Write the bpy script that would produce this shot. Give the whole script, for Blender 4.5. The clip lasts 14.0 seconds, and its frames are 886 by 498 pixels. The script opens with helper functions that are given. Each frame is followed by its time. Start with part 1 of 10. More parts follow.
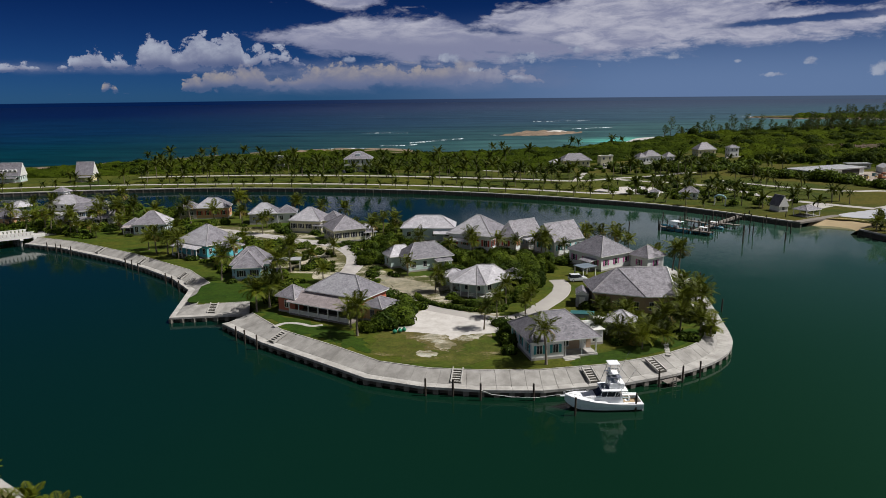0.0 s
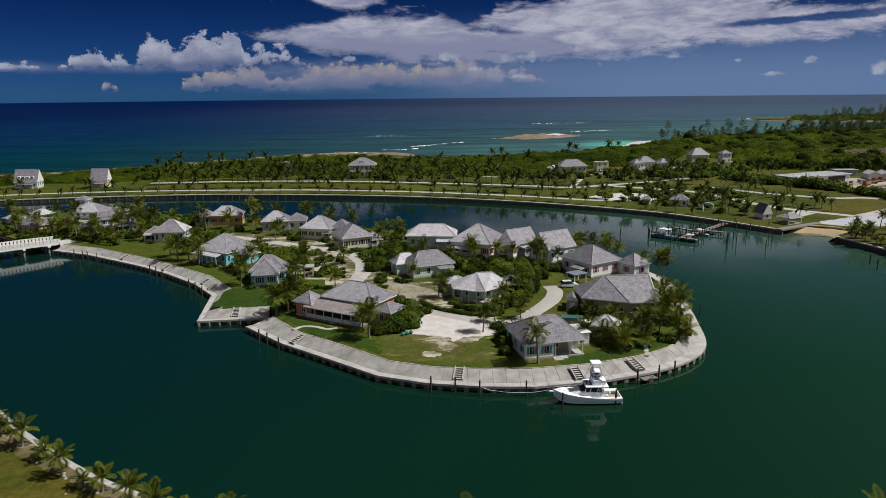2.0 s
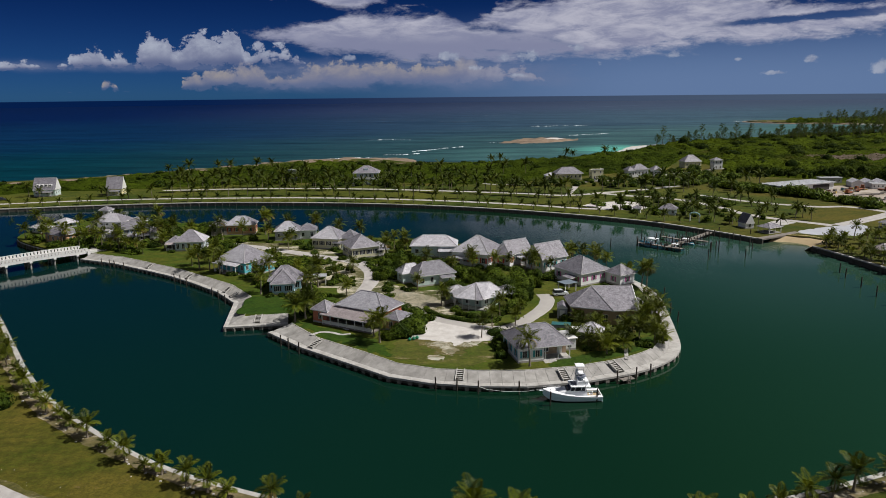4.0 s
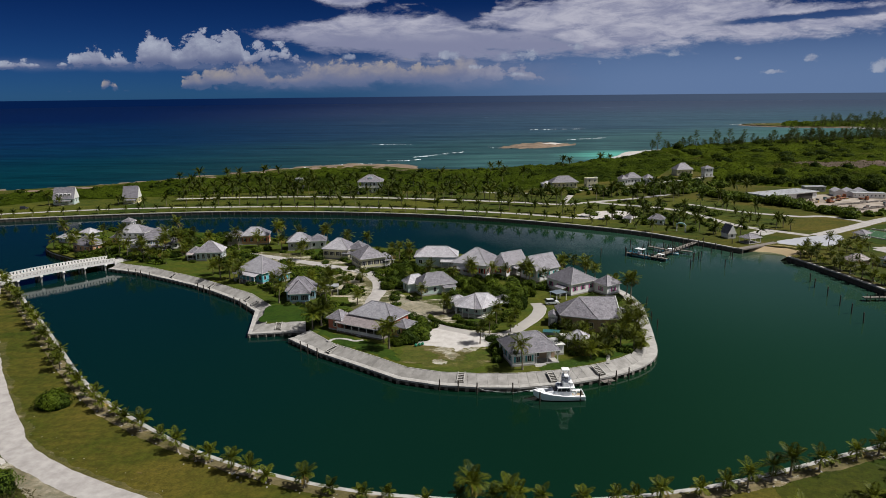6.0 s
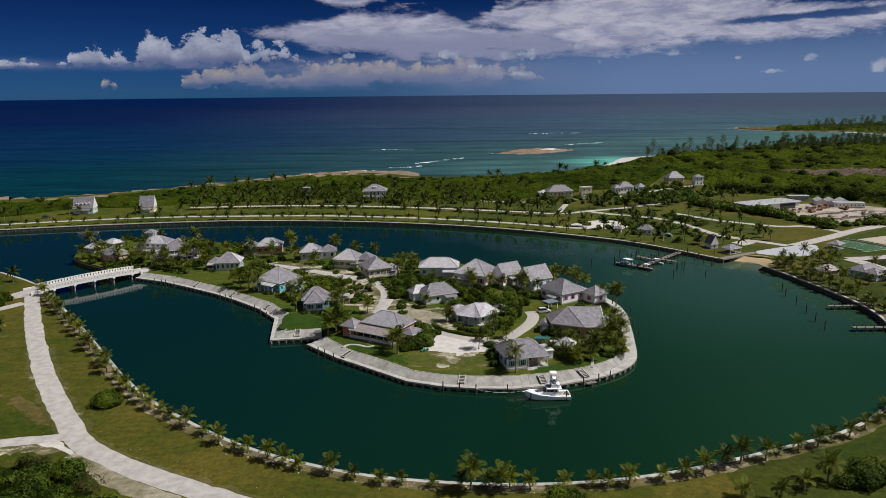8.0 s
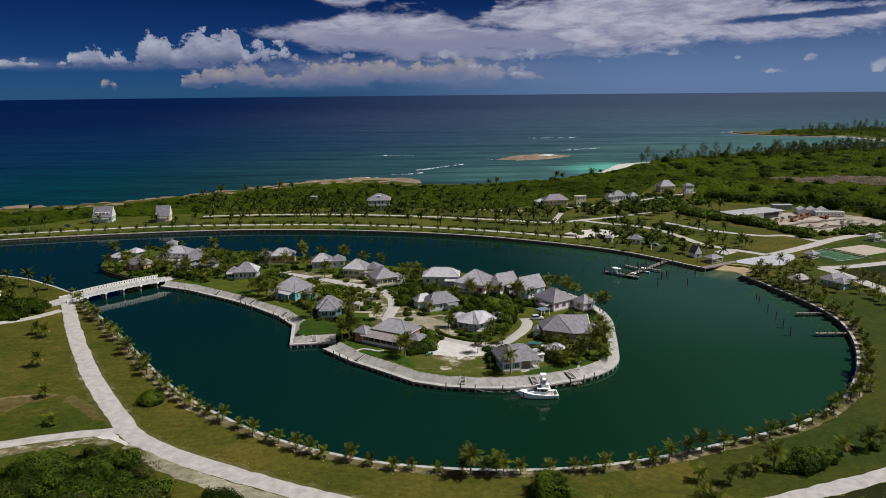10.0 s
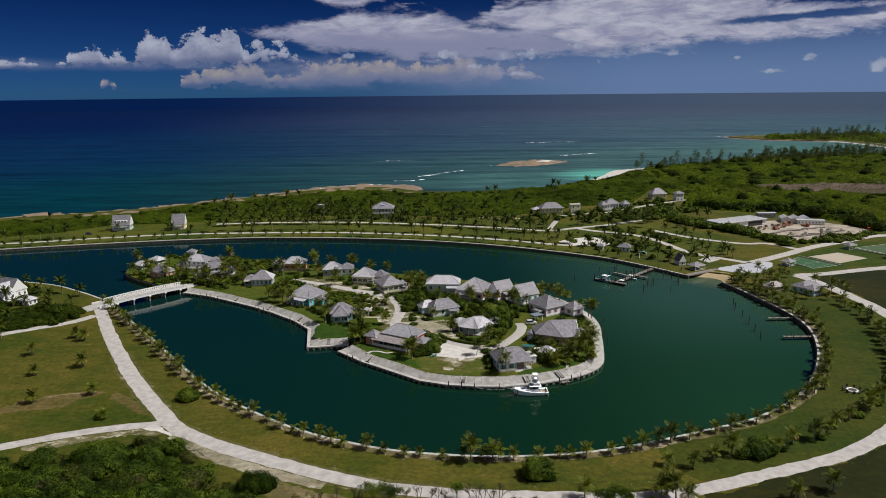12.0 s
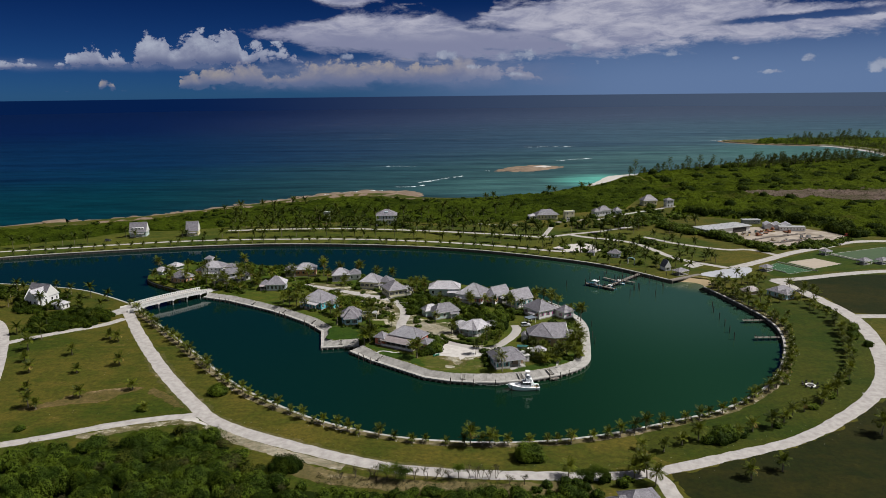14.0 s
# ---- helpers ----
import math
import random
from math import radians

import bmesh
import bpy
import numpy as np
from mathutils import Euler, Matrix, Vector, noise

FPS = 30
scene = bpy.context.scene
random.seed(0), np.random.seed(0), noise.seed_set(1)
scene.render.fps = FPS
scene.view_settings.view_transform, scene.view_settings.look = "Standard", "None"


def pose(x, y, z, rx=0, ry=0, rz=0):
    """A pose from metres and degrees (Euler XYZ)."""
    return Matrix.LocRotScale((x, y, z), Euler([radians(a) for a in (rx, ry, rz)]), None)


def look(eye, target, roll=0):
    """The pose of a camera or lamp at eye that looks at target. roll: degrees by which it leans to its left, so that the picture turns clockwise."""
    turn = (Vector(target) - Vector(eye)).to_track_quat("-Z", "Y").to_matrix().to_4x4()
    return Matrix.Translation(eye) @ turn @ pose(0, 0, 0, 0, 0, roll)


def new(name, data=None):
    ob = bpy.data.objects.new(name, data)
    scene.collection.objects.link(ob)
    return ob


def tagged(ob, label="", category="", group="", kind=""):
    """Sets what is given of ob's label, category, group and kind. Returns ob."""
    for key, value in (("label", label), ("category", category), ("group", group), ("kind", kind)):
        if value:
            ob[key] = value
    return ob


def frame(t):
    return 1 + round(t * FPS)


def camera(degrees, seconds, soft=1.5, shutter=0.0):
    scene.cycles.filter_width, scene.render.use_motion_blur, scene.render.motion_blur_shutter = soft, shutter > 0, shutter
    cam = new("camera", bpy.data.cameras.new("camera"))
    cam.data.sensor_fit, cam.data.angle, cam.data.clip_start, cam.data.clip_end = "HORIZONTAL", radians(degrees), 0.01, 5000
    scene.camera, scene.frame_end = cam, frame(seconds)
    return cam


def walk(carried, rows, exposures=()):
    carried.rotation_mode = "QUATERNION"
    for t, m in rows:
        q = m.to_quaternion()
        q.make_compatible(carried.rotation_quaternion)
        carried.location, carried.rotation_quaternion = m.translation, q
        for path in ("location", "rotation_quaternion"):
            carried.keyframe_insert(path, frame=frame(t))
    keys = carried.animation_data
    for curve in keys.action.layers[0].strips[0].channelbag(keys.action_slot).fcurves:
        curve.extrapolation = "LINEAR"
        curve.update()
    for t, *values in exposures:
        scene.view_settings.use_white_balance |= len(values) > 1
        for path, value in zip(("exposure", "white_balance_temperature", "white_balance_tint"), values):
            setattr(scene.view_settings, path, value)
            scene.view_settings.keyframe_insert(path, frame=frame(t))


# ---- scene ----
cam = camera(64.17, 14.0, 0.55)
# seconds, place in metres, yaw, pitch and roll in degrees
PATH = [
    (0.0, 0.00, 0.00, 48.00, 0.000, -12.256, -0.579),
    (0.5, -0.13, -3.37, 49.24, 0.010, -12.266, -0.580),
    (1.0, -0.27, -6.90, 50.60, 0.017, -12.279, -0.580),
    (1.5, -0.42, -10.60, 52.09, 0.021, -12.295, -0.580),
    (2.0, -0.57, -14.45, 53.70, 0.023, -12.312, -0.580),
    (2.5, -0.72, -18.46, 55.42, 0.023, -12.331, -0.579),
    (3.0, -0.88, -22.63, 57.25, 0.022, -12.350, -0.577),
    (3.5, -1.04, -26.95, 59.18, 0.020, -12.370, -0.576),
    (4.0, -1.21, -31.43, 61.20, 0.017, -12.390, -0.574),
    (4.5, -1.38, -36.05, 63.32, 0.014, -12.409, -0.572),
    (5.0, -1.56, -40.83, 65.52, 0.010, -12.428, -0.571),
    (5.5, -1.74, -45.75, 67.79, 0.007, -12.447, -0.569),
    (6.0, -1.93, -50.82, 70.13, 0.004, -12.464, -0.567),
    (6.5, -2.13, -56.02, 72.54, 0.001, -12.479, -0.565),
    (7.0, -2.33, -61.37, 75.00, -0.002, -12.493, -0.564),
    (7.5, -2.54, -66.85, 77.51, -0.005, -12.506, -0.562),
    (8.0, -2.76, -72.46, 80.06, -0.007, -12.516, -0.561),
    (8.5, -2.98, -78.20, 82.65, -0.010, -12.524, -0.561),
    (9.0, -3.21, -84.07, 85.26, -0.013, -12.531, -0.561),
    (9.5, -3.45, -90.05, 87.88, -0.016, -12.535, -0.561),
    (10.0, -3.70, -96.15, 90.52, -0.021, -12.536, -0.562),
    (10.5, -3.96, -102.37, 93.15, -0.026, -12.536, -0.564),
    (11.0, -4.23, -108.69, 95.78, -0.034, -12.534, -0.567),
    (11.5, -4.52, -115.12, 98.39, -0.043, -12.529, -0.570),
    (12.0, -4.81, -121.65, 100.97, -0.055, -12.522, -0.574),
    (12.5, -5.11, -128.27, 103.52, -0.071, -12.514, -0.580),
    (13.0, -5.43, -134.99, 106.02, -0.090, -12.503, -0.586),
    (13.5, -5.77, -141.78, 108.47, -0.114, -12.491, -0.594),
    (14.0, -6.11, -148.66, 110.86, -0.144, -12.478, -0.602),
]
walk(cam, [(t, pose(x, y, z, 90 + pitch, 0, yaw) @ pose(0, 0, 0, 0, 0, roll)) for t, x, y, z, yaw, pitch, roll in PATH])
# ---- light: high sun on the right, deep blue sky with fair-weather clouds ----
SUN_EL, SUN_X, SUN_Y = radians(54), 0.995, -0.07
sun = new("sun", bpy.data.lights.new("sun", "SUN"))
sun.data.energy, sun.data.angle, sun.data.color = 5.0, radians(0.5), (1.0, 0.965, 0.925)
sun.matrix_world = look((SUN_X * math.cos(SUN_EL), SUN_Y * math.cos(SUN_EL), math.sin(SUN_EL)), (0, 0, 0))
scene.view_settings.exposure = 0.0


class Nodes:
    """Short-hand for building a node tree."""

    def __init__(self, tree):
        self.tree = tree
        tree.nodes.clear()

    def add(self, kind, **inputs):
        node = self.tree.nodes.new(kind)
        for key, value in inputs.items():
            self.put(node, key, value)
        return node

    def put(self, node, key, value):
        socket = node.inputs[int(key[1:])] if key[0] == "i" and key[1:].isdigit() else node.inputs[key.replace("_", " ")]
        if isinstance(value, bpy.types.NodeSocket):
            self.tree.links.new(value, socket)
        elif hasattr(value, "outputs"):
            self.tree.links.new(value.outputs[0], socket)
        else:
            socket.default_value = (*value, 1) if isinstance(value, tuple) and len(value) == 3 and socket.type == "RGBA" else value

    def math(self, op, a, b=0.0, c=None, clamp=False):
        node = self.tree.nodes.new("ShaderNodeMath")
        node.operation, node.use_clamp = op, clamp
        self.put(node, "i0", a)
        self.put(node, "i1", b)
        if c is not None:
            self.put(node, "i2", c)
        return node.outputs[0]

    def vmath(self, op, a, b=(0, 0, 0)):
        node = self.tree.nodes.new("ShaderNodeVectorMath")
        node.operation = op
        self.put(node, "i0", a)
        self.put(node, "i1", b)
        return node.outputs["Value"] if op in ("DOT_PRODUCT", "DISTANCE", "LENGTH") else node.outputs[0]

    def mix(self, fac, a, b, blend="MIX"):
        node = self.tree.nodes.new("ShaderNodeMix")
        node.data_type, node.blend_type = "RGBA", blend
        self.put(node, "i0", fac)
        self.put(node, "i6", a)
        self.put(node, "i7", b)
        return node.outputs[2]

    def noise(self, vector, scale, detail=4.0, rough=0.55, distort=0.0):
        node = self.add("ShaderNodeTexNoise", Scale=scale, Detail=detail, Roughness=rough, Distortion=distort)
        if vector is not None:
            self.put(node, "Vector", vector)
        return node.outputs[0]

    def step(self, value, low, high):
        node = self.tree.nodes.new("ShaderNodeMapRange")
        node.interpolation_type = "SMOOTHSTEP"
        self.put(node, "i0", value)
        node.inputs[1].default_value, node.inputs[2].default_value = low, high
        return node.outputs[0]


SKY_GAIN = 0.034


def make_sky():
    world = bpy.data.worlds.new("sky")
    world.use_nodes = True
    scene.world = world
    n = Nodes(world.node_tree)
    way = n.add("ShaderNodeTexCoord").outputs["Generated"]
    part_xyz = n.add("ShaderNodeSeparateXYZ", Vector=way)
    x, y, z = part_xyz.outputs
    sky = n.add("ShaderNodeTexSky")
    sky.sky_type, sky.sun_disc = "NISHITA", False
    sky.sun_elevation, sky.sun_rotation = SUN_EL, math.atan2(SUN_X, SUN_Y)
    sky.air_density, sky.dust_density, sky.ozone_density, sky.altitude = 0.55, 0.05, 3.0, 0
    # az and el in units of a tenth of a radian, from the middle of the view
    az = n.math("MULTIPLY", n.math("ARCTAN2", x, y), 10.0)
    el = n.math("MULTIPLY", n.math("ARCSINE", z), 10.0)
    deep = n.mix(n.step(el, 0.0, 1.6), (0.100, 0.315, 0.76), (0.030, 0.145, 0.47))
    clear = n.mix(1.0, n.vmath("MULTIPLY", sky.outputs[0], (SKY_GAIN,) * 3), deep, "MULTIPLY")

    def layer(az_scale, el_scale, seed, scale, detail, rough, distort=0.3, shift=(0.0, 0.0)):
        flat = n.add("ShaderNodeCombineXYZ", X=n.math("MULTIPLY", n.math("ADD", az, shift[0]), az_scale), Y=n.math("MULTIPLY", n.math("ADD", el, shift[1]), el_scale), Z=seed)
        return n.noise(flat, scale, detail, rough, distort)

    def bump(az0, el0, wide, high, gain=1.0):
        a = n.math("POWER", n.math("DIVIDE", n.math("SUBTRACT", az, az0), wide), 2.0)
        e = n.math("POWER", n.math("DIVIDE", n.math("SUBTRACT", el, el0), high), 2.0)
        return n.math("MULTIPLY", n.math("EXPONENT", n.math("MULTIPLY", n.math("ADD", a, e), -1.0)), gain)

    def total(items):
        out = items[0]
        for item in items[1:]:
            out = n.math("MAXIMUM", out, item)
        return out

    along = n.math("MULTIPLY_ADD", az, 1 / 12, 0.5)

    def outline(points):
        """The height of a cloud's edge over the view, from (azimuth, height) corners."""
        node = n.tree.nodes.new("ShaderNodeValToRGB")
        n.put(node, "Fac", along)
        stops = node.color_ramp.elements
        for i, (a, h) in enumerate(points):
            stop = stops[i] if i < 2 else stops.new(1.0)
            stop.position = a / 12 + 0.5
            stop.color = (h / 2 + 0.25,) * 3 + (1,)
        return n.math("MULTIPLY_ADD", node.outputs[0], 2.0, -0.5)

    def puffs(seed, scale, shift=(0.0, 0.0), detail=3.0):
        """Cauliflower lobes: 0 between, 1 at a lobe's middle."""
        warp = n.math("MULTIPLY", n.math("SUBTRACT", layer(1.0, 1.0, seed + 7.0, 6.0, 4.0, 0.6, 0.0, shift), 0.5), 0.16)
        flat = n.add("ShaderNodeCombineXYZ", X=n.math("ADD", n.math("ADD", az, shift[0]), warp), Y=n.math("ADD", n.math("MULTIPLY", n.math("ADD", el, shift[1]), 1.25), warp), Z=seed)
        cell = n.add("ShaderNodeTexVoronoi", Vector=flat, Scale=scale, Detail=detail, Roughness=0.55, Lacunarity=2.3)
        cell.normalize = True
        return n.math("SUBTRACT", 1.0, cell.outputs["Distance"])

    # heaped clouds low over the horizon: sharp sunlit heads on soft grey feet
    lobes, lobes_sun = puffs(3.1, 3.0), puffs(3.1, 3.0, (0.07, 0.09))
    rag = n.math("MULTIPLY", n.math("SUBTRACT", layer(1.0, 1.3, 6.0, 4.0, 8.0, 0.66), 0.5), 0.62)
    swell = n.math("ADD", n.math("MULTIPLY", n.math("SUBTRACT", lobes, 0.70), 0.55), rag)

    def heap(top, foot, soft=0.05):
        up, lo = outline(top), outline(foot)
        room = n.math("MINIMUM", n.math("SUBTRACT", up, el), n.math("MULTIPLY", n.math("SUBTRACT", el, lo), 1.6))
        body = n.math("MINIMUM", n.math("ADD", room, swell), n.math("ADD", n.math("MULTIPLY", room, 3.0), 0.22))
        rise = n.math("DIVIDE", n.math("SUBTRACT", el, lo), n.math("MAXIMUM", n.math("SUBTRACT", up, lo), 0.05), clamp=True)
        return n.math("MULTIPLY", n.step(body, -0.01, soft), n.math("MULTIPLY_ADD", n.step(rise, 0.0, 0.42), 0.55, 0.45)), rise

    bank, bank_rise = heap([(-6.0, 0.34), (-5.2, 0.41), (-4.95, 0.33), (-4.74, 0.36), (-4.70, 0.52), (-4.36, 0.60), (-4.30, 0.46), (-4.12, 0.53), (-3.99, 0.45), (-3.90, 0.62), (-3.76, 0.77), (-3.56, 0.75), (-3.50, 0.57), (-3.36, 0.68), (-3.12, 0.79),
                            (-2.96, 0.76), (-2.74, 0.88), (-2.66, 0.80), (-2.63, 0.54), (-2.52, 0.58), (-2.43, 0.70), (-2.36, 0.60), (-2.13, 0.63), (-1.86, 0.52), (-1.80, 0.30)], [(-6.0, 0.30), (-4.7, 0.36), (-3.5, 0.36), (-1.85, 0.40)])
    cream, cream_rise = heap([(-4.40, 0.0), (-4.34, 0.24), (-4.24, 0.14), (-4.18, 0.0), (-3.46, 0.0), (-3.42, 0.22), (-3.28, 0.30), (-3.20, 0.24), (-3.14, 0.34), (-2.87, 0.35), (-2.46, 0.45), (-2.38, 0.36), (-2.33, 0.27), (-2.22, 0.34), (-2.0, 0.27), (-1.85, 0.39), (-1.54, 0.43), (-1.24, 0.43), (-1.0, 0.40), (-0.65, 0.45), (-0.42, 0.38),
                              (-0.12, 0.42), (0.3, 0.46), (0.7, 0.38), (1.2, 0.30), (1.6, 0.0)], [(-5.0, 0.10), (-3.2, 0.10), (-1.4, 0.12), (0.4, 0.16), (1.6, 0.18)], 0.07)
    spots = total([bump(-1.24, 0.49, 0.13, 0.07), bump(0.10, 0.50, 0.20, 0.10), bump(1.15, 0.51, 0.24, 0.11), bump(0.9, 0.47, 0.2, 0.08), bump(1.86, 0.58, 0.19, 0.08), bump(3.05, 0.47, 0.20, 0.07, 0.9), bump(4.69, 0.38, 0.10, 0.08), bump(4.29, 0.22, 0.18, 0.04, 0.9), bump(3.86, 0.39, 0.08, 0.04, 0.9),
                   bump(5.45, 0.28, 0.13, 0.12), bump(2.13, 0.36, 0.08, 0.08, 0.8), bump(0.50, 0.34, 0.14, 0.05, 0.9), bump(0.98, 0.24, 0.20, 0.05, 0.9), bump(6.4, 0.4, 0.5, 0.2), bump(-6.6, 0.4, 0.5, 0.2)])
    spot_cover = n.math("MULTIPLY", n.step(n.math("ADD", n.math("MULTIPLY", n.math("SUBTRACT", spots, 0.55), 0.55), n.math("MULTIPLY", swell, 1.6)), 0.0, 0.22), 0.8)
    feet = n.math("MAXIMUM", n.math("MULTIPLY", n.math("MULTIPLY", n.step(n.math("ABSOLUTE", n.math("SUBTRACT", el, 0.37)), 0.13, 0.01), n.step(az, -1.5, -2.4)), 0.50),
                  n.math("MULTIPLY", n.math("MULTIPLY", n.step(n.math("ABSOLUTE", n.math("SUBTRACT", el, 0.26)), 0.34, 0.06), n.math("MULTIPLY", n.step(az, -3.3, -2.4), n.step(az, 2.6, 0.6))), 0.66))
    foot_cover = n.math("MULTIPLY", feet, n.step(n.math("ADD", layer(0.7, 1.8, 4.0, 2.2, 7.0, 0.62), n.math("MULTIPLY", feet, 0.6)), 0.52, 1.0))
    lit = n.step(n.math("ADD", n.math("SUBTRACT", lobes, lobes_sun), n.math("MULTIPLY", rag, 0.5)), -0.22, 0.24)
    shine = n.math("MULTIPLY", n.math("MULTIPLY_ADD", lit, 0.80, 0.20), n.step(bank_rise, 0.05, 0.70))
    bank_tone = n.mix(shine, (0.165, 0.185, 0.300), (0.40, 0.435, 0.535))
    cream_tone = n.mix(n.math("MULTIPLY", n.math("MULTIPLY_ADD", lit, 0.80, 0.20), n.step(cream_rise, 0.05, 0.80)), (0.140, 0.165, 0.280), (0.36, 0.325, 0.315))
    cream_tone = n.mix(n.step(az, -0.2, 0.9), cream_tone, n.mix(lit, (0.17, 0.19, 0.30), (0.28, 0.29, 0.38)))
    spot_tone = n.mix(lit, (0.21, 0.245, 0.36), (0.36, 0.40, 0.50))
    # thin sheets higher up, drawn out sideways
    fray = n.math("ADD", n.math("MULTIPLY", n.math("SUBTRACT", layer(0.46, 1.7, 9.4, 2.4, 10.0, 0.63, 0.5), 0.5), 0.50), n.math("MULTIPLY", n.math("SUBTRACT", layer(1.0, 2.4, 2.0, 3.4, 9.0, 0.66, 0.4), 0.5), 0.34))

    def sheet(top, foot, fade=0.16):
        room = n.math("MINIMUM", n.math("SUBTRACT", outline(top), el), n.math("SUBTRACT", el, outline(foot)))
        return n.step(n.math("ADD", n.math("MINIMUM", room, 0.22), fray), -0.02, fade)

    wedge = sheet([(-6, 0.3), (-2.75, 0.70), (-2.60, 0.80), (-2.11, 0.885), (-1.67, 0.95), (-1.37, 1.0), (-1.06, 1.10), (-0.68, 1.14), (0.03, 1.07), (0.54, 0.87), (1.67, 0.80), (2.2, 0.5)], [(-6, 1.0), (-2.75, 0.84), (-2.27, 0.68), (-1.83, 0.55), (-1.39, 0.49), (0.03, 0.42), (1.67, 0.42), (2.6, 0.6)])
    broad = sheet([(-6, 0.3), (0.05, 0.82), (0.25, 0.93), (0.66, 1.03), (0.74, 1.16), (1.06, 1.22), (1.66, 1.28), (2.2, 1.5), (3.2, 1.42), (3.9, 1.22), (4.5, 1.10), (5.4, 1.0), (6, 0.97)], [(-6, 1.0), (0.05, 0.95), (0.92, 0.80), (1.37, 0.64), (1.68, 0.50), (2.42, 0.47), (3.13, 0.50), (3.81, 0.56), (4.76, 0.60), (5.44, 0.63), (6, 0.64)])
    slot = n.math("SUBTRACT", el, n.math("MULTIPLY_ADD", az, 0.045, 0.655))
    slot = n.math("MULTIPLY", n.step(n.math("ADD", n.math("ABSOLUTE", slot), n.math("MULTIPLY", fray, 0.25)), 0.060, 0.020), n.math("MULTIPLY", n.step(az, 3.3, 3.9), n.step(az, 6.2, 5.0)))
    broad = n.math("MULTIPLY", broad, n.math("SUBTRACT", 1.0, slot))
    veil = total([bump(-1.28, 1.34, 0.62, 0.24, 1.2), bump(-0.42, 1.16, 0.22, 0.03, 0.52), bump(-2.15, 1.21, 0.35, 0.03, 0.5), bump(8.5, 1.2, 4, 0.5), bump(3.0, 1.75, 3.4, 0.35),
                  n.math("MULTIPLY", n.math("MAXIMUM", n.step(z, 0.45, 0.8), n.math("MULTIPLY", n.step(y, 0.1, -0.35), n.step(z, 0.0, 0.1))), 0.62)])
    veil_cover = n.step(n.math("ADD", n.math("MULTIPLY", n.math("SUBTRACT", veil, 0.5), 0.6), fray), -0.05, 0.14)
    sheet_cover = n.math("MULTIPLY", total([wedge, broad, veil_cover]), 0.93)
    sheet_tone = n.mix(n.step(layer(0.55, 2.0, 5.0, 3.4, 9.0, 0.66, 0.4), 0.33, 0.68), (0.235, 0.25, 0.37), (0.47, 0.47, 0.56))
    sheet_tone = n.mix(n.math("MULTIPLY", wedge, n.step(el, 0.95, 0.62)), sheet_tone, (0.225, 0.24, 0.36))
    # haze under the sheets on the right
    haze = n.math("MULTIPLY", n.math("MULTIPLY", n.step(az, -2.0, 3.0), n.step(el, 1.2, 0.1)), 0.90)
    out = n.mix(haze, clear, (0.126, 0.198, 0.360))
    # unseen clouds added: dim overhead, bright behind as fill for camera-facing walls
    sheet_tone = n.mix(n.step(z, 0.4, 0.8), sheet_tone, (0.12, 0.125, 0.14))
    sheet_tone = n.mix(n.math("MULTIPLY", n.step(y, 0.2, -0.4), n.step(z, 0.8, 0.4)), sheet_tone, (0.34, 0.36, 0.40))
    ahead = n.math("MULTIPLY", n.step(y, 0.2, 0.5), 1.0)
    out = n.mix(n.math("MULTIPLY", foot_cover, ahead), out, (0.150, 0.185, 0.310))
    out = n.mix(sheet_cover, out, sheet_tone)
    out = n.mix(n.math("MULTIPLY", n.math("MULTIPLY", cream, ahead), 0.84), out, cream_tone)
    out = n.mix(n.math("MULTIPLY", n.math("MULTIPLY", bank, ahead), 0.93), out, bank_tone)
    out = n.mix(n.math("MULTIPLY", spot_cover, ahead), out, spot_tone)
    # below the horizon the open sea goes on
    sea_far = n.mix(n.step(az, -3.8, 4.8), (0.0018, 0.0130, 0.066), (0.062, 0.090, 0.145))
    out = n.mix(n.step(z, -0.0052, -0.0042), sea_far, out)
    back = n.add("ShaderNodeBackground", Color=out, Strength=1.0)
    n.add("ShaderNodeOutputWorld", Surface=back)


make_sky()


# ---- materials ----
def surface(name, base, rough=0.8, dark=None, scale=1.0, fine=8.0, bump=0.3, bump_scale=12.0, spread=0.35, metal=0.0, spec=0.5, each=0.0, bump_dist=0.03):
    """A worn surface: large stains and fine grain between base and dark, with relief."""
    m = bpy.data.materials.new(name)
    m.use_nodes = True
    n = Nodes(m.node_tree)
    at = n.add("ShaderNodeNewGeometry").outputs["Position"]
    dark = dark or tuple(c * 0.6 for c in base)
    blot = n.step(n.noise(at, scale, 5.0, 0.6), 0.5 - spread, 0.5 + spread)
    grain = n.noise(at, fine, 4.0, 0.65)
    colour = n.mix(n.math("MULTIPLY_ADD", blot, 0.65, n.math("MULTIPLY", grain, 0.35)), dark, base)
    if each:
        rnd = n.add("ShaderNodeObjectInfo").outputs["Random"]
        colour = n.mix(1.0, colour, n.mix(rnd, (1 - each,) * 3, (1 + each,) * 3), "MULTIPLY")
    shader = n.add("ShaderNodeBsdfPrincipled", Base_Color=colour, Roughness=n.math("MULTIPLY_ADD", grain, 0.25, rough - 0.12), Metallic=metal)
    n.put(shader, "Specular_IOR_Level", spec)
    if bump:
        n.put(shader, "Normal", n.add("ShaderNodeBump", Strength=bump, Distance=bump_dist, Height=n.noise(at, bump_scale, 5.0, 0.6)))
    n.add("ShaderNodeOutputMaterial", Surface=shader)
    return m


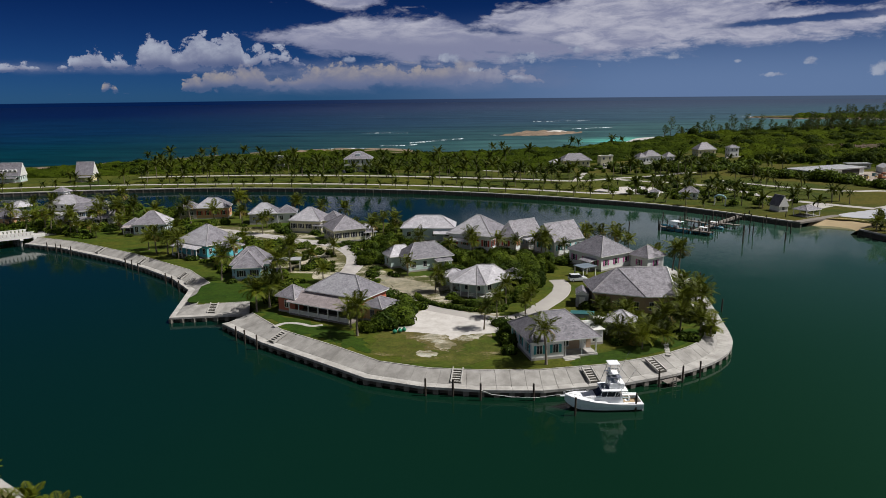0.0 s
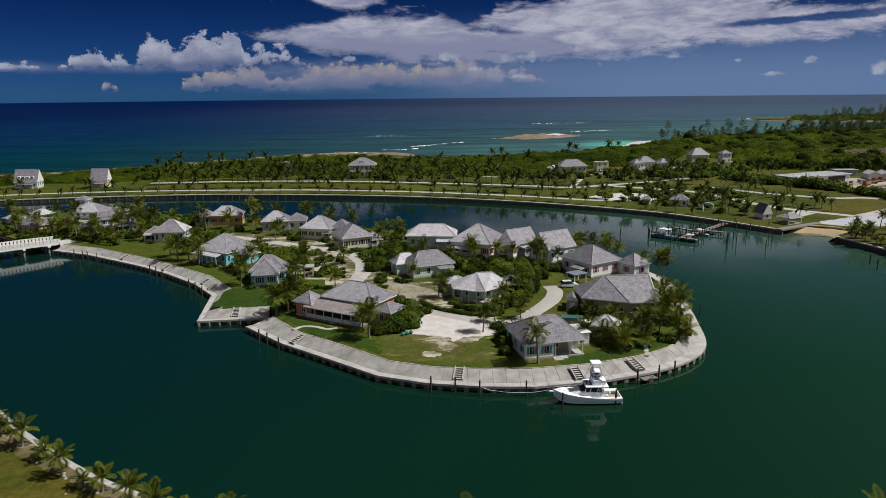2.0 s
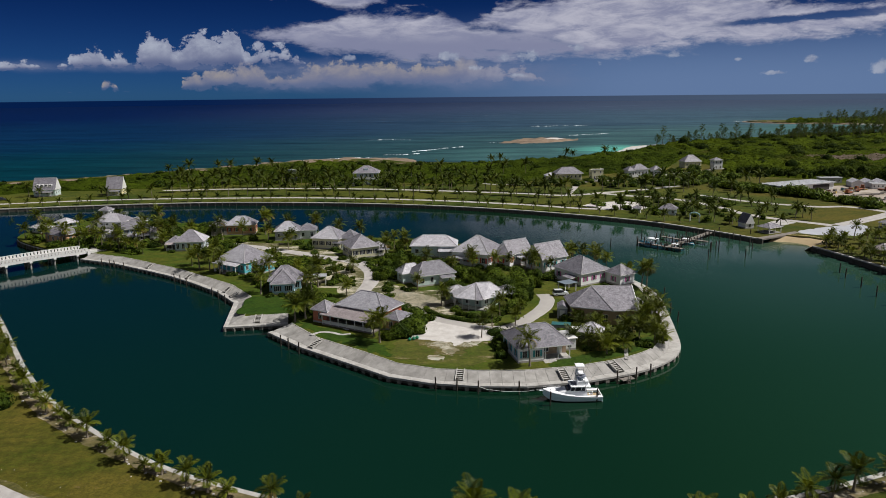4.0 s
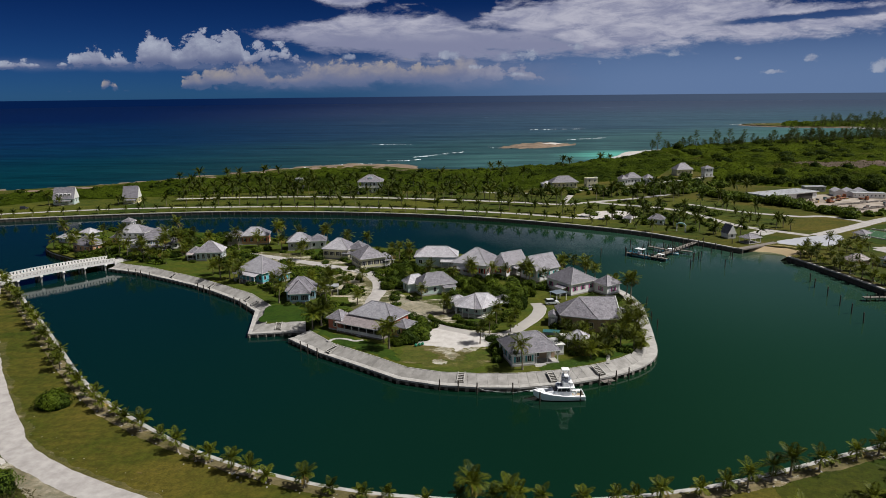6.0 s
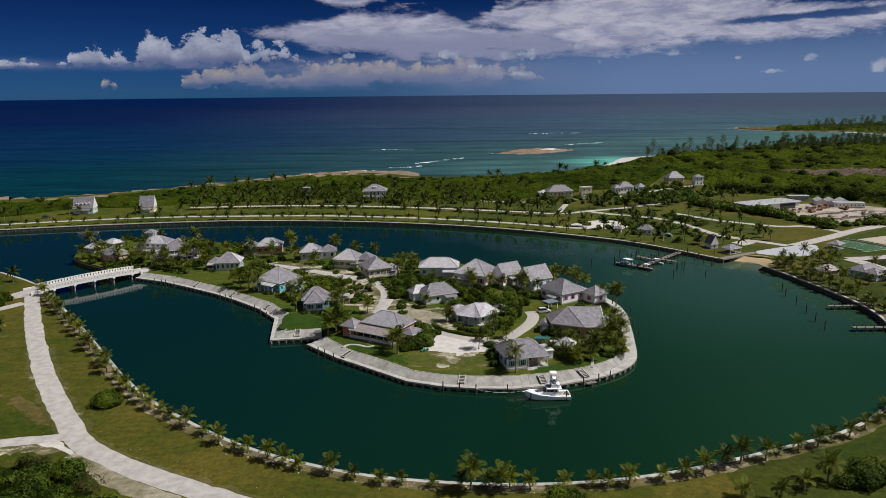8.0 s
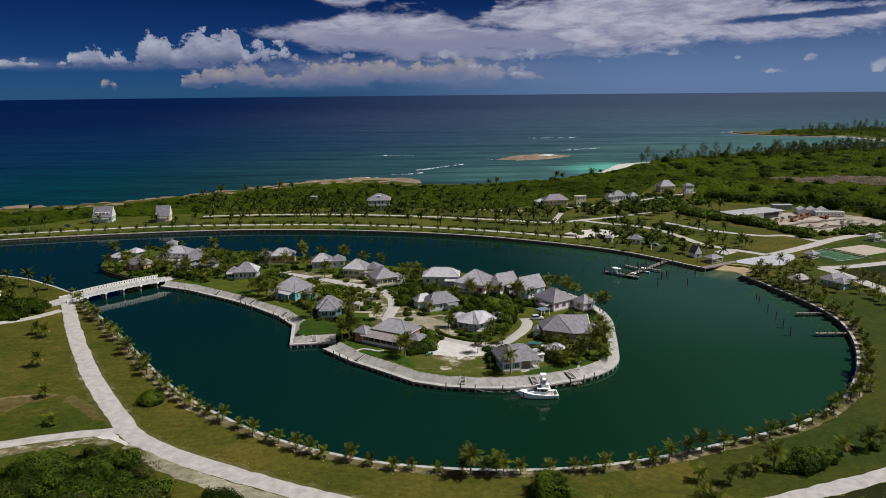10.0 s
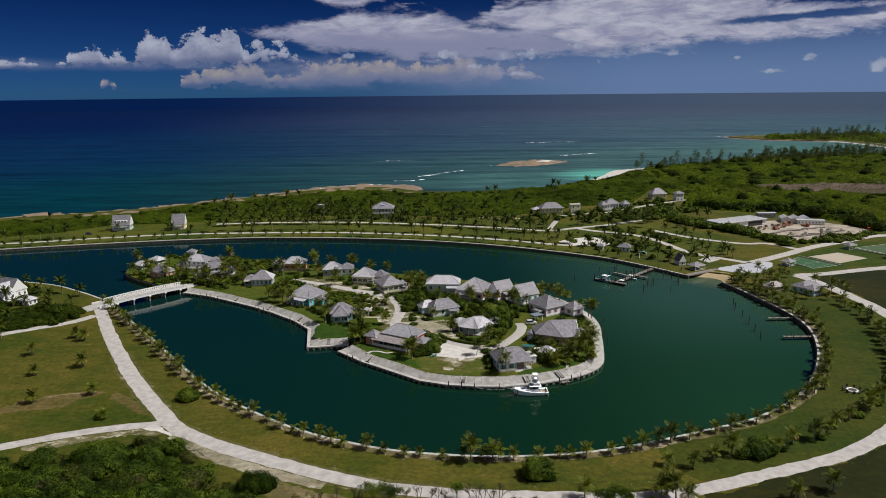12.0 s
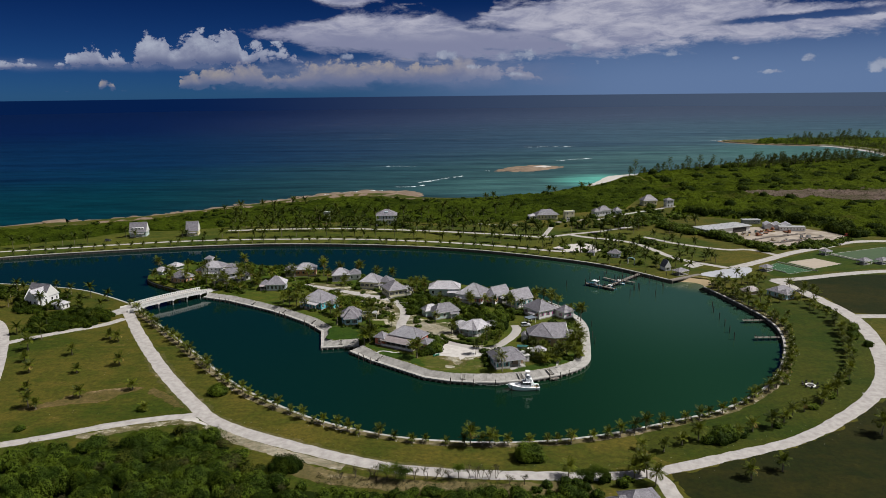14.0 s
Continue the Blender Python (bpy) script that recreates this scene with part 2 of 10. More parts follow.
def leaf_surface(name, base, bright, glow=0.25, rough=0.6, spec=0.12):
    m = bpy.data.materials.new(name)
    m.use_nodes = True
    n = Nodes(m.node_tree)
    geo = n.add("ShaderNodeNewGeometry")
    rnd = geo.outputs["Random Per Island"]
    tree_rnd = n.add("ShaderNodeObjectInfo").outputs["Random"]
    wide = n.step(n.noise(geo.outputs["Position"], 0.13, 4.0, 0.65), 0.36, 0.66)
    mixed = n.math("MULTIPLY_ADD", wide, 0.62, n.math("MULTIPLY_ADD", rnd, 0.18, n.math("MULTIPLY", tree_rnd, 0.20)))
    colour = n.mix(mixed, base, bright)
    shader = n.add("ShaderNodeBsdfPrincipled", Base_Color=colour, Roughness=rough)
    n.put(shader, "Specular_IOR_Level", spec)
    thin = n.add("ShaderNodeBsdfTranslucent", Color=n.mix(1.0, colour, (1.3, 1.25, 0.6), "MULTIPLY"))
    both = n.add("ShaderNodeMixShader", i0=glow, i1=shader, i2=thin)
    n.add("ShaderNodeOutputMaterial", Surface=both)
    return m


def grass_surface(name, lush, dry, bare, dryness=0.5, bareness=0.15):
    m = bpy.data.materials.new(name)
    m.use_nodes = True
    n = Nodes(m.node_tree)
    at = n.add("ShaderNodeNewGeometry").outputs["Position"]
    drawn = n.add("ShaderNodeMapping", Vector=at, Rotation=(0.0, 0.0, -0.35), Scale=(0.45, 1.0, 1.0))
    wide = n.noise(at, 0.022, 4.0, 0.6)
    mid = n.noise(drawn, 0.20, 6.0, 0.7)
    fine = n.noise(at, 1.9, 5.0, 0.75)
    blend = n.math("MULTIPLY_ADD", wide, 0.46, n.math("MULTIPLY_ADD", mid, 0.34, n.math("MULTIPLY", fine, 0.20)))
    colour = n.mix(n.step(blend, dryness - 0.1, dryness + 0.12), dry, lush)
    patch = n.step(n.math("MULTIPLY_ADD", mid, 0.7, n.math("MULTIPLY", fine, 0.3)), bareness + 0.2, bareness + 0.12)
    colour = n.mix(patch, colour, bare)
    tuft = n.noise(at, 0.6, 6.0, 0.78)
    colour = n.mix(1.0, colour, n.mix(n.step(tuft, 0.3, 0.7), (0.62, 0.66, 0.60), (1.28, 1.22, 1.2)), "MULTIPLY")
    colour = n.mix(n.step(fine, 0.25, 0.75), n.mix(1.0, colour, (0.52, 0.55, 0.48), "MULTIPLY"), colour)
    shader = n.add("ShaderNodeBsdfPrincipled", Base_Color=colour, Roughness=0.9)
    n.put(shader, "Specular_IOR_Level", 0.15)
    n.put(shader, "Normal", n.add("ShaderNodeBump", Strength=0.5, Distance=0.12, Height=n.noise(at, 3.5, 5.0, 0.7)))
    n.add("ShaderNodeOutputMaterial", Surface=shader)
    return m


def canopy_surface(name, lush, dark, brown, brownness=0.35):
    """Scrub seen as one canopy: mottled greens with dry brown drifts."""
    m = bpy.data.materials.new(name)
    m.use_nodes = True
    n = Nodes(m.node_tree)
    at = n.add("ShaderNodeNewGeometry").outputs["Position"]
    wide, mid, fine = n.noise(at, 0.014, 4.0, 0.6), n.noise(at, 0.10, 5.0, 0.65), n.noise(at, 0.7, 5.0, 0.75)
    tone = n.math("MULTIPLY_ADD", wide, 0.40, n.math("MULTIPLY_ADD", mid, 0.32, n.math("MULTIPLY", fine, 0.28)))
    colour = n.mix(n.step(tone, 0.38, 0.60), dark, lush)
    dry = n.math("MULTIPLY", n.step(n.noise(at, 0.022, 5.0, 0.65), 1.0 - brownness - 0.08, 1.0 - brownness + 0.12), n.step(fine, 0.35, 0.6))
    colour = n.mix(dry, colour, brown)
    shader = n.add("ShaderNodeBsdfPrincipled", Base_Color=colour, Roughness=0.95)
    n.put(shader, "Specular_IOR_Level", 0.03)
    n.put(shader, "Normal", n.add("ShaderNodeBump", Strength=0.9, Distance=0.8, Height=fine))
    n.add("ShaderNodeOutputMaterial", Surface=shader)
    return m


def shingle_surface(name, base, dark):
    """Weathered wood shingles: courses laid up the slope, each piece in its own grey."""
    m = bpy.data.materials.new(name)
    m.use_nodes = True
    n = Nodes(m.node_tree)
    uv = n.add("ShaderNodeUVMap").outputs[0]
    at = n.add("ShaderNodeNewGeometry").outputs["Position"]
    brick = n.add("ShaderNodeTexBrick", Vector=uv, Scale=1.0, Color1=(0.0, 0.0, 0.0), Color2=(1.0, 1.0, 1.0), Mortar=(0.0, 0.0, 0.0))
    n.put(brick, "Mortar_Size", 0.012)
    n.put(brick, "Brick_Width", 0.34)
    n.put(brick, "Row_Height", 0.22)
    blot = n.step(n.noise(at, 0.8, 6.0, 0.7), 0.32, 0.70)
    grain = n.step(n.noise(at, 3.0, 4.0, 0.7), 0.3, 0.7)
    tone = n.math("MULTIPLY_ADD", blot, 0.38, n.math("MULTIPLY_ADD", brick.outputs["Color"], 0.34, n.math("MULTIPLY", grain, 0.28)))
    rnd = n.add("ShaderNodeObjectInfo").outputs["Random"]
    colour = n.mix(1.0, n.mix(tone, dark, base), n.mix(rnd, (0.82, 0.82, 0.82), (1.12, 1.1, 1.08)), "MULTIPLY")
    shader = n.add("ShaderNodeBsdfPrincipled", Base_Color=colour, Roughness=0.62)
    n.put(shader, "Normal", n.add("ShaderNodeBump", Strength=0.6, Distance=0.03, Height=brick.outputs["Color"]))
    n.add("ShaderNodeOutputMaterial", Surface=shader)
    return m


def lagoon_surface():
    m = bpy.data.materials.new("still_green_water")
    m.use_nodes = True
    n = Nodes(m.node_tree)
    at = n.add("ShaderNodeNewGeometry").outputs["Position"]
    x, y, z = n.add("ShaderNodeSeparateXYZ", Vector=at).outputs
    cloudy = n.noise(at, 0.012, 3.0, 0.5)
    west = n.step(n.math("ADD", n.math("MULTIPLY", x, -1.0), n.math("MULTIPLY", cloudy, 60.0)), -30.0, 130.0)
    colour = n.mix(west, (0.0034, 0.0205, 0.0086), (0.0014, 0.0160, 0.0136))
    colour = n.mix(n.math("MULTIPLY", n.step(x, 15.0, 110.0), 0.8), colour, (0.0100, 0.0400, 0.0180))
    # hazy sky mirrored on the far eastern water, put into the base colour
    east = n.math("MULTIPLY", n.step(x, 25.0, 130.0), n.step(y, 112.0, 225.0))
    colour = n.mix(n.math("MULTIPLY", east, 0.95), colour, (0.024, 0.062, 0.044))
    sandy = n.step(n.vmath("DISTANCE", at, (146.0, 250.0, 0.0)), 26.0, 4.0)
    colour = n.mix(n.math("MULTIPLY", sandy, 0.8), colour, (0.09, 0.11, 0.055))
    shader = n.add("ShaderNodeBsdfPrincipled", Base_Color=colour, Roughness=0.045, IOR=1.33)
    flat = n.add("ShaderNodeMapping", Vector=at, Scale=(1.0, 0.6, 1.0))
    calm = n.math("MULTIPLY_ADD", n.step(n.noise(at, 0.02, 3.0), 0.35, 0.7), 0.13, 0.05)
    n.put(shader, "Normal", n.add("ShaderNodeBump", Strength=calm, Distance=0.15, Height=n.noise(flat, 1.6, 3.0, 0.6)))
    n.add("ShaderNodeOutputMaterial", Surface=shader)
    return m


def sea_surface():
    m = bpy.data.materials.new("reef_sea_water")
    m.use_nodes = True
    n = Nodes(m.node_tree)
    at = n.add("ShaderNodeNewGeometry").outputs["Position"]
    x, y, z = n.add("ShaderNodeSeparateXYZ", Vector=at).outputs
    # metres off the shore, which runs from the south-west to the north-east
    off = n.math("ADD", n.math("MULTIPLY", n.math("ADD", x, 385.0), -0.47), n.math("MULTIPLY", n.math("SUBTRACT", y, 450.0), 0.88))
    streak = n.add("ShaderNodeMapping", Vector=at, Rotation=(0.0, 0.0, 0.10), Scale=(0.07, 1.0, 1.0))
    wide = n.noise(streak, 0.005, 6.0, 0.62, 0.3)
    thin = n.noise(streak, 0.022, 6.0, 0.68, 0.2)
    warped = n.math("ADD", off, n.math("MULTIPLY", n.math("SUBTRACT", wide, 0.5), 420.0))
    warped = n.math("ADD", warped, n.math("MULTIPLY", n.math("SUBTRACT", thin, 0.5), 160.0))
    # paler eastward: shallower water plus sky reflection painted into the base colour
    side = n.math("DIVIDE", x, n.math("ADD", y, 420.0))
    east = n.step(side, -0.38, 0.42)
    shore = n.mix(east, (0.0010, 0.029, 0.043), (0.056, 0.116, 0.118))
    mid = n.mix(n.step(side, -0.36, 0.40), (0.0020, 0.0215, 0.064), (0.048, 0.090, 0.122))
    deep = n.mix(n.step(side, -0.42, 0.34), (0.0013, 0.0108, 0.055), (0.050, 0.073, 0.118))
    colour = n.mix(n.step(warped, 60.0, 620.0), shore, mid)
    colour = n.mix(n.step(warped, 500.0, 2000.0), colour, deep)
    # reef darkens the bottom in drawn-out patches
    reef = n.math("MULTIPLY", n.step(thin, 0.46, 0.66), n.step(off, 2600.0, 300.0))
    colour = n.mix(n.math("MULTIPLY", reef, 0.62), colour, n.mix(1.0, colour, (0.30, 0.38, 0.50), "MULTIPLY"))
    # sand bottom under the bay beach and the far bay
    bay = n.step(n.math("ADD", n.vmath("DISTANCE", at, (205.0, 745.0, 0.0)), n.math("MULTIPLY", n.math("SUBTRACT", thin, 0.5), 60.0)), 90.0, 15.0)
    bay2 = n.step(n.vmath("DISTANCE", at, (640.0, 1130.0, 0.0)), 190.0, 60.0)
    bay3 = n.step(n.math("ADD", n.vmath("DISTANCE", at, (90.0, 690.0, 0.0)), n.math("MULTIPLY", n.math("SUBTRACT", thin, 0.5), 90.0)), 140.0, 40.0)
    colour = n.mix(n.math("MULTIPLY", bay3, 0.3), colour, (0.060, 0.150, 0.140))
    colour = n.mix(n.math("MULTIPLY", bay2, 0.4), colour, (0.055, 0.150, 0.130))
    colour = n.mix(bay, colour, (0.09, 0.32, 0.27))
    # thin foam lines drawn out by the current
    foam = n.noise(n.add("ShaderNodeMapping", Vector=at, Rotation=(0.0, 0.0, 0.25), Scale=(0.30, 1.0, 1.0)), 0.0032, 4.0, 0.55, 0.8)
    thread = n.math("MULTIPLY", n.step(n.math("ABSOLUTE", n.math("SUBTRACT", foam, 0.5)), 0.010, 0.001), n.step(n.noise(at, 0.004, 3.0), 0.50, 0.68))
    colour = n.mix(n.math("MULTIPLY", n.math("MULTIPLY", thread, n.step(side, -0.25, 0.05)), n.step(off, 150.0, 500.0)), colour, n.mix(0.10, colour, (0.60, 0.68, 0.72)))
    # wind lanes and swell lines, their glint painted in as streaks
    lane = n.noise(n.add("ShaderNodeMapping", Vector=at, Rotation=(0.0, 0.0, 0.06), Scale=(0.05, 1.0, 1.0)), 0.035, 7.0, 0.72, 0.3)
    colour = n.mix(1.0, colour, n.mix(n.step(lane, 0.28, 0.72), (0.82, 0.84, 0.87), (1.15, 1.14, 1.11)), "MULTIPLY")
    chop = n.noise(n.add("ShaderNodeMapping", Vector=at, Rotation=(0.0, 0.0, 0.2), Scale=(0.22, 1.0, 1.0)), 0.075, 6.0, 0.75)
    colour = n.mix(1.0, colour, n.mix(n.step(chop, 0.34, 0.68), (0.70, 0.73, 0.76), (1.32, 1.29, 1.26)), "MULTIPLY")
    # far out the colour blends to the horizon tone, sky reflection painted in
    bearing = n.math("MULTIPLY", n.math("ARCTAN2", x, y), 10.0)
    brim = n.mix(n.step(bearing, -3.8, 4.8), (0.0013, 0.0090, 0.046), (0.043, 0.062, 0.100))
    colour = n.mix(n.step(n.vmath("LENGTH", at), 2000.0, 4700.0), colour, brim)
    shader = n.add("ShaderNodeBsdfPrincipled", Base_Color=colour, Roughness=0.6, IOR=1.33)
    n.put(shader, "Specular_IOR_Level", 0.05)
    swell = n.add("ShaderNodeMapping", Vector=at, Rotation=(0.0, 0.0, 0.35), Scale=(0.25, 1.0, 1.0))
    n.put(shader, "Normal", n.add("ShaderNodeBump", Strength=0.5, Distance=0.8, Height=n.noise(swell, 0.16, 5.0, 0.65)))
    n.add("ShaderNodeOutputMaterial", Surface=shader)
    return m


LAGOON, SEA = lagoon_surface(), sea_surface()
LAWN = grass_surface("mown_lawn", (0.040, 0.084, 0.005), (0.110, 0.108, 0.014), (0.27, 0.20, 0.10), 0.48, 0.15)
FIELD = grass_surface("rough_grass", (0.041, 0.064, 0.004), (0.120, 0.100, 0.015), (0.27, 0.185, 0.10), 0.49, 0.19)
# green lawn darkened in colour for the dimmer light on the east side
EAST_LAWN = grass_surface("shade_dark_lawn", (0.027, 0.050, 0.0018), (0.062, 0.068, 0.006), (0.22, 0.16, 0.08), 0.49, 0.15)
# floor colour darkened to carry the shade under the thicket
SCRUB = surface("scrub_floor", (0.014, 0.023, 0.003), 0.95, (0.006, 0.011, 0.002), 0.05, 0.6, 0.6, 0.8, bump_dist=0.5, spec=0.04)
# near-black core colour stands in for the shade between leaves
CORE_SHADE = surface("foliage_core_shade", (0.014, 0.026, 0.003), 0.95, (0.004, 0.008, 0.001), 0.9, 5.0, 0.6, 2.5, bump_dist=0.3, spec=0.04)
SAND_ROAD = surface("crushed_coral_road", (0.50, 0.474, 0.45), 0.92, (0.25, 0.232, 0.218), 0.42, 2.4, 0.3, 6.0, spread=0.30)
SAND = surface("pale_sand", (0.62, 0.60, 0.57), 0.95, (0.36, 0.33, 0.30), 0.5, 2.0, 0.4, 4.0)
BEACH = surface("wet_beach_sand", (0.42, 0.33, 0.19), 0.85, (0.30, 0.22, 0.12), 0.2, 2.0, 0.3, 4.0)
PAVED = surface("worn_grey_paving", (0.42, 0.40, 0.37), 0.85, (0.30, 0.28, 0.26), 0.15, 3.0, 0.25, 8.0)
CONCRETE = surface("weathered_concrete", (0.43, 0.415, 0.39), 0.85, (0.13, 0.122, 0.11), 0.42, 5.0, 0.4, 9.0, each=0.10)
CAP_STONE = surface("pale_cap_concrete", (0.56, 0.545, 0.515), 0.85, (0.20, 0.187, 0.168), 0.5, 5.0, 0.4, 9.0)
WALL_FACE = surface("dark_blotched_concrete", (0.115, 0.105, 0.085), 0.9, (0.035, 0.034, 0.028), 0.8, 4.0, 0.5, 5.0)
# lighter copy of the wall concrete, light on the quay piers painted in
PIER = surface("grey_pier_concrete", (0.27, 0.25, 0.215), 0.9, (0.07, 0.065, 0.055), 0.8, 4.0, 0.5, 5.0)
PILE = surface("old_timber_pile", (0.065, 0.050, 0.036), 0.85, (0.022, 0.018, 0.014), 1.5, 9.0, 0.5, 20.0)
DECK = surface("bleached_deck_boards", (0.25, 0.225, 0.20), 0.85, (0.11, 0.095, 0.08), 1.0, 9.0, 0.4, 15.0)
ROCK = surface("brown_shore_rock", (0.31, 0.225, 0.155), 0.92, (0.070, 0.052, 0.036), 0.10, 0.8, 0.9, 0.9, bump_dist=0.6)


def foam_surface():
    """Broken white water: lace of foam with the sea showing through."""
    m = bpy.data.materials.new("white_surf")
    m.use_nodes = True
    n = Nodes(m.node_tree)
    at = n.add("ShaderNodeNewGeometry").outputs["Position"]
    lace = n.step(n.math("MULTIPLY_ADD", n.noise(at, 0.10, 4.0, 0.6), 0.6, n.math("MULTIPLY", n.noise(at, 0.55, 5.0, 0.7), 0.4)), 0.42, 0.60)
    white = n.add("ShaderNodeBsdfPrincipled", Base_Color=n.mix(lace, (0.35, 0.48, 0.52), (0.80, 0.84, 0.86)), Roughness=0.8)
    both = n.add("ShaderNodeMixShader", i0=n.math("MULTIPLY", lace, 0.85), i1=n.add("ShaderNodeBsdfTransparent"), i2=white)
    n.add("ShaderNodeOutputMaterial", Surface=both)
    return m


FOAM = foam_surface()
ROOF = shingle_surface("weathered_grey_shingles", (0.315, 0.303, 0.338), (0.055, 0.053, 0.067))
ROOF_PALE = shingle_surface("pale_grey_shingles", (0.58, 0.572, 0.61), (0.21, 0.207, 0.232))
ROOF_WARM = shingle_surface("weathered_warm_shingles", (0.44, 0.385, 0.385), (0.17, 0.145, 0.148))
RIDGE = surface("ridge_cap_boards", (0.40, 0.385, 0.39), 0.8, (0.22, 0.21, 0.22), 1.0, 6.0)
TRIM_WHITE = surface("white_trim_paint", (0.78, 0.78, 0.76), 0.5, (0.62, 0.61, 0.58), 0.8, 6.0, 0.1)
GLASS = surface("dark_window_glass", (0.025, 0.030, 0.035), 0.12, (0.015, 0.018, 0.022), 0.8, 2.0, 0.0, spec=0.6)
# near-black tone standing in for shaded interiors, also used on dark objects
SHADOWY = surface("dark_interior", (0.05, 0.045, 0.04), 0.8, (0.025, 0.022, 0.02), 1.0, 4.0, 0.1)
TRUNK = surface("palm_trunk_bark", (0.24, 0.20, 0.15), 0.9, (0.12, 0.10, 0.075), 2.0, 12.0, 0.6, 14.0)
BARK = surface("grey_tree_bark", (0.13, 0.105, 0.08), 0.92, (0.06, 0.05, 0.035), 1.5, 9.0, 0.6, 10.0)
PALM_LEAF = leaf_surface("palm_leaf", (0.006, 0.016, 0.001), (0.132, 0.152, 0.010), 0.16, 0.55, 0.15)
# darker copy of the palm leaf for far palms, shade put into its colour
FAR_PALM_LEAF = leaf_surface("shaded_palm_leaf", (0.008, 0.020, 0.002), (0.068, 0.082, 0.007), 0.2, 0.6, 0.1)
DRY_LEAF = leaf_surface("yellowed_palm_leaf", (0.17, 0.13, 0.035), (0.30, 0.22, 0.06), 0.25)
BUSH_LEAF = leaf_surface("sea_grape_leaf", (0.010, 0.028, 0.002), (0.120, 0.168, 0.011), 0.13)
SCRUB_LEAF = leaf_surface("coastal_scrub_leaf", (0.009, 0.022, 0.002), (0.058, 0.080, 0.005), 0.15, 0.7, 0.06)
SCRUB_CANOPY = canopy_surface("green_scrub_canopy", (0.052, 0.072, 0.004), (0.012, 0.021, 0.001), (0.066, 0.052, 0.016))
SHORE_CANOPY = canopy_surface("bright_shore_canopy", (0.041, 0.060, 0.004), (0.008, 0.015, 0.001), (0.085, 0.070, 0.025), 0.30)
DRY_CANOPY = canopy_surface("bare_twig_canopy", (0.085, 0.070, 0.045), (0.040, 0.044, 0.018), (0.150, 0.110, 0.095), 0.55)
TWIG_LEAF = leaf_surface("grey_bare_twigs", (0.060, 0.050, 0.030), (0.190, 0.150, 0.125), 0.1, 0.8, 0.05)
BROWN_LEAF = leaf_surface("half_bare_twigs", (0.024, 0.028, 0.010), (0.090, 0.080, 0.034), 0.1, 0.8, 0.05)
PINE_LEAF = leaf_surface("casuarina_needles", (0.040, 0.064, 0.018), (0.110, 0.130, 0.040), 0.25, 0.7)


def paint(name, colour):
    return surface(name, colour, 0.6, tuple(c * 0.8 for c in colour), 0.5, 5.0, 0.15, 9.0)


WALL = {
    "white": paint("white_wall_paint", (0.83, 0.83, 0.82)), "grey_blue": paint("grey_blue_wall_paint", (0.50, 0.58, 0.62)), "teal": paint("turquoise_wall_paint", (0.12, 0.50, 0.58)),
    "sky": paint("pale_blue_wall_paint", (0.40, 0.62, 0.70)), "coral": paint("coral_wall_paint", (0.56, 0.17, 0.10)), "cream": paint("cream_wall_paint", (0.72, 0.68, 0.46)),
    "mint": paint("pale_mint_wall_paint", (0.58, 0.70, 0.66)), "orange": paint("apricot_wall_paint", (0.68, 0.40, 0.22)), "tan": paint("tan_wall_paint", (0.42, 0.30, 0.20)),
    "yellow": paint("pale_yellow_wall_paint", (0.80, 0.72, 0.38)), "grey": paint("grey_wall_paint", (0.36, 0.37, 0.38)), "stone": paint("brown_grey_wall_paint", (0.30, 0.26, 0.24)),
}
SHUT = {"red": paint("red_shutter_paint", (0.50, 0.06, 0.04)), "pink": paint("magenta_shutter_paint", (0.48, 0.10, 0.30)), "teal": paint("teal_shutter_paint", (0.05, 0.34, 0.36)), "black": paint("black_shutter_paint", (0.03, 0.03, 0.035)), "blue": paint("slate_blue_shutter_paint", (0.10, 0.16, 0.24))}


# ---- mesh helpers ----
def mesh_of(name, verts, faces, material=None, smooth=False):
    me = bpy.data.meshes.new(name)
    me.from_pydata([tuple(v) for v in verts], [], faces)
    for m in material if isinstance(material, (list, tuple)) else [material]:
        if m:
            me.materials.append(m)
    if smooth:
        me.shade_smooth()
    me.update()
    return me


def part(name, bm, material, parent, label=""):
    """Links a bmesh, or a mesh, as one object under a thing or under a part."""
    if isinstance(bm, bmesh.types.BMesh):
        me = bpy.data.meshes.new(name)
        bmesh.ops.recalc_face_normals(bm, faces=bm.faces)
        bm.to_mesh(me)
        bm.free()
        me.materials.append(material)
    else:
        me = bm
    ob = new(name, me)
    ob.parent = parent
    return tagged(ob, label)


def add_box(bm, x0, y0, z0, x1, y1, z1, bevel=0.0, turn=None):
    made = bmesh.ops.create_cube(bm, size=1)["verts"]
    bmesh.ops.scale(bm, vec=(x1 - x0, y1 - y0, z1 - z0), verts=made)
    bmesh.ops.translate(bm, vec=((x0 + x1) / 2, (y0 + y1) / 2, (z0 + z1) / 2), verts=made)
    if bevel:
        edges = list({e for v in made for e in v.link_edges})
        made = [v for v in bmesh.ops.bevel(bm, geom=edges, offset=bevel, segments=1, affect="EDGES")["verts"]]
    if turn is not None:
        bmesh.ops.transform(bm, matrix=turn, verts=made)
    return bm


def box(*args, **more):
    return add_box(bmesh.new(), *args, **more)


def add_rod(bm, a, b, r0, r1=None, sides=8):
    a, b = Vector(a), Vector(b)
    turn = (b - a).to_track_quat("Z", "Y").to_matrix().to_4x4()
    bmesh.ops.create_cone(bm, cap_ends=True, segments=sides, radius1=r0, radius2=r0 if r1 is None else r1, depth=(b - a).length,
                          matrix=Matrix.Translation((a + b) / 2) @ turn)
    return bm


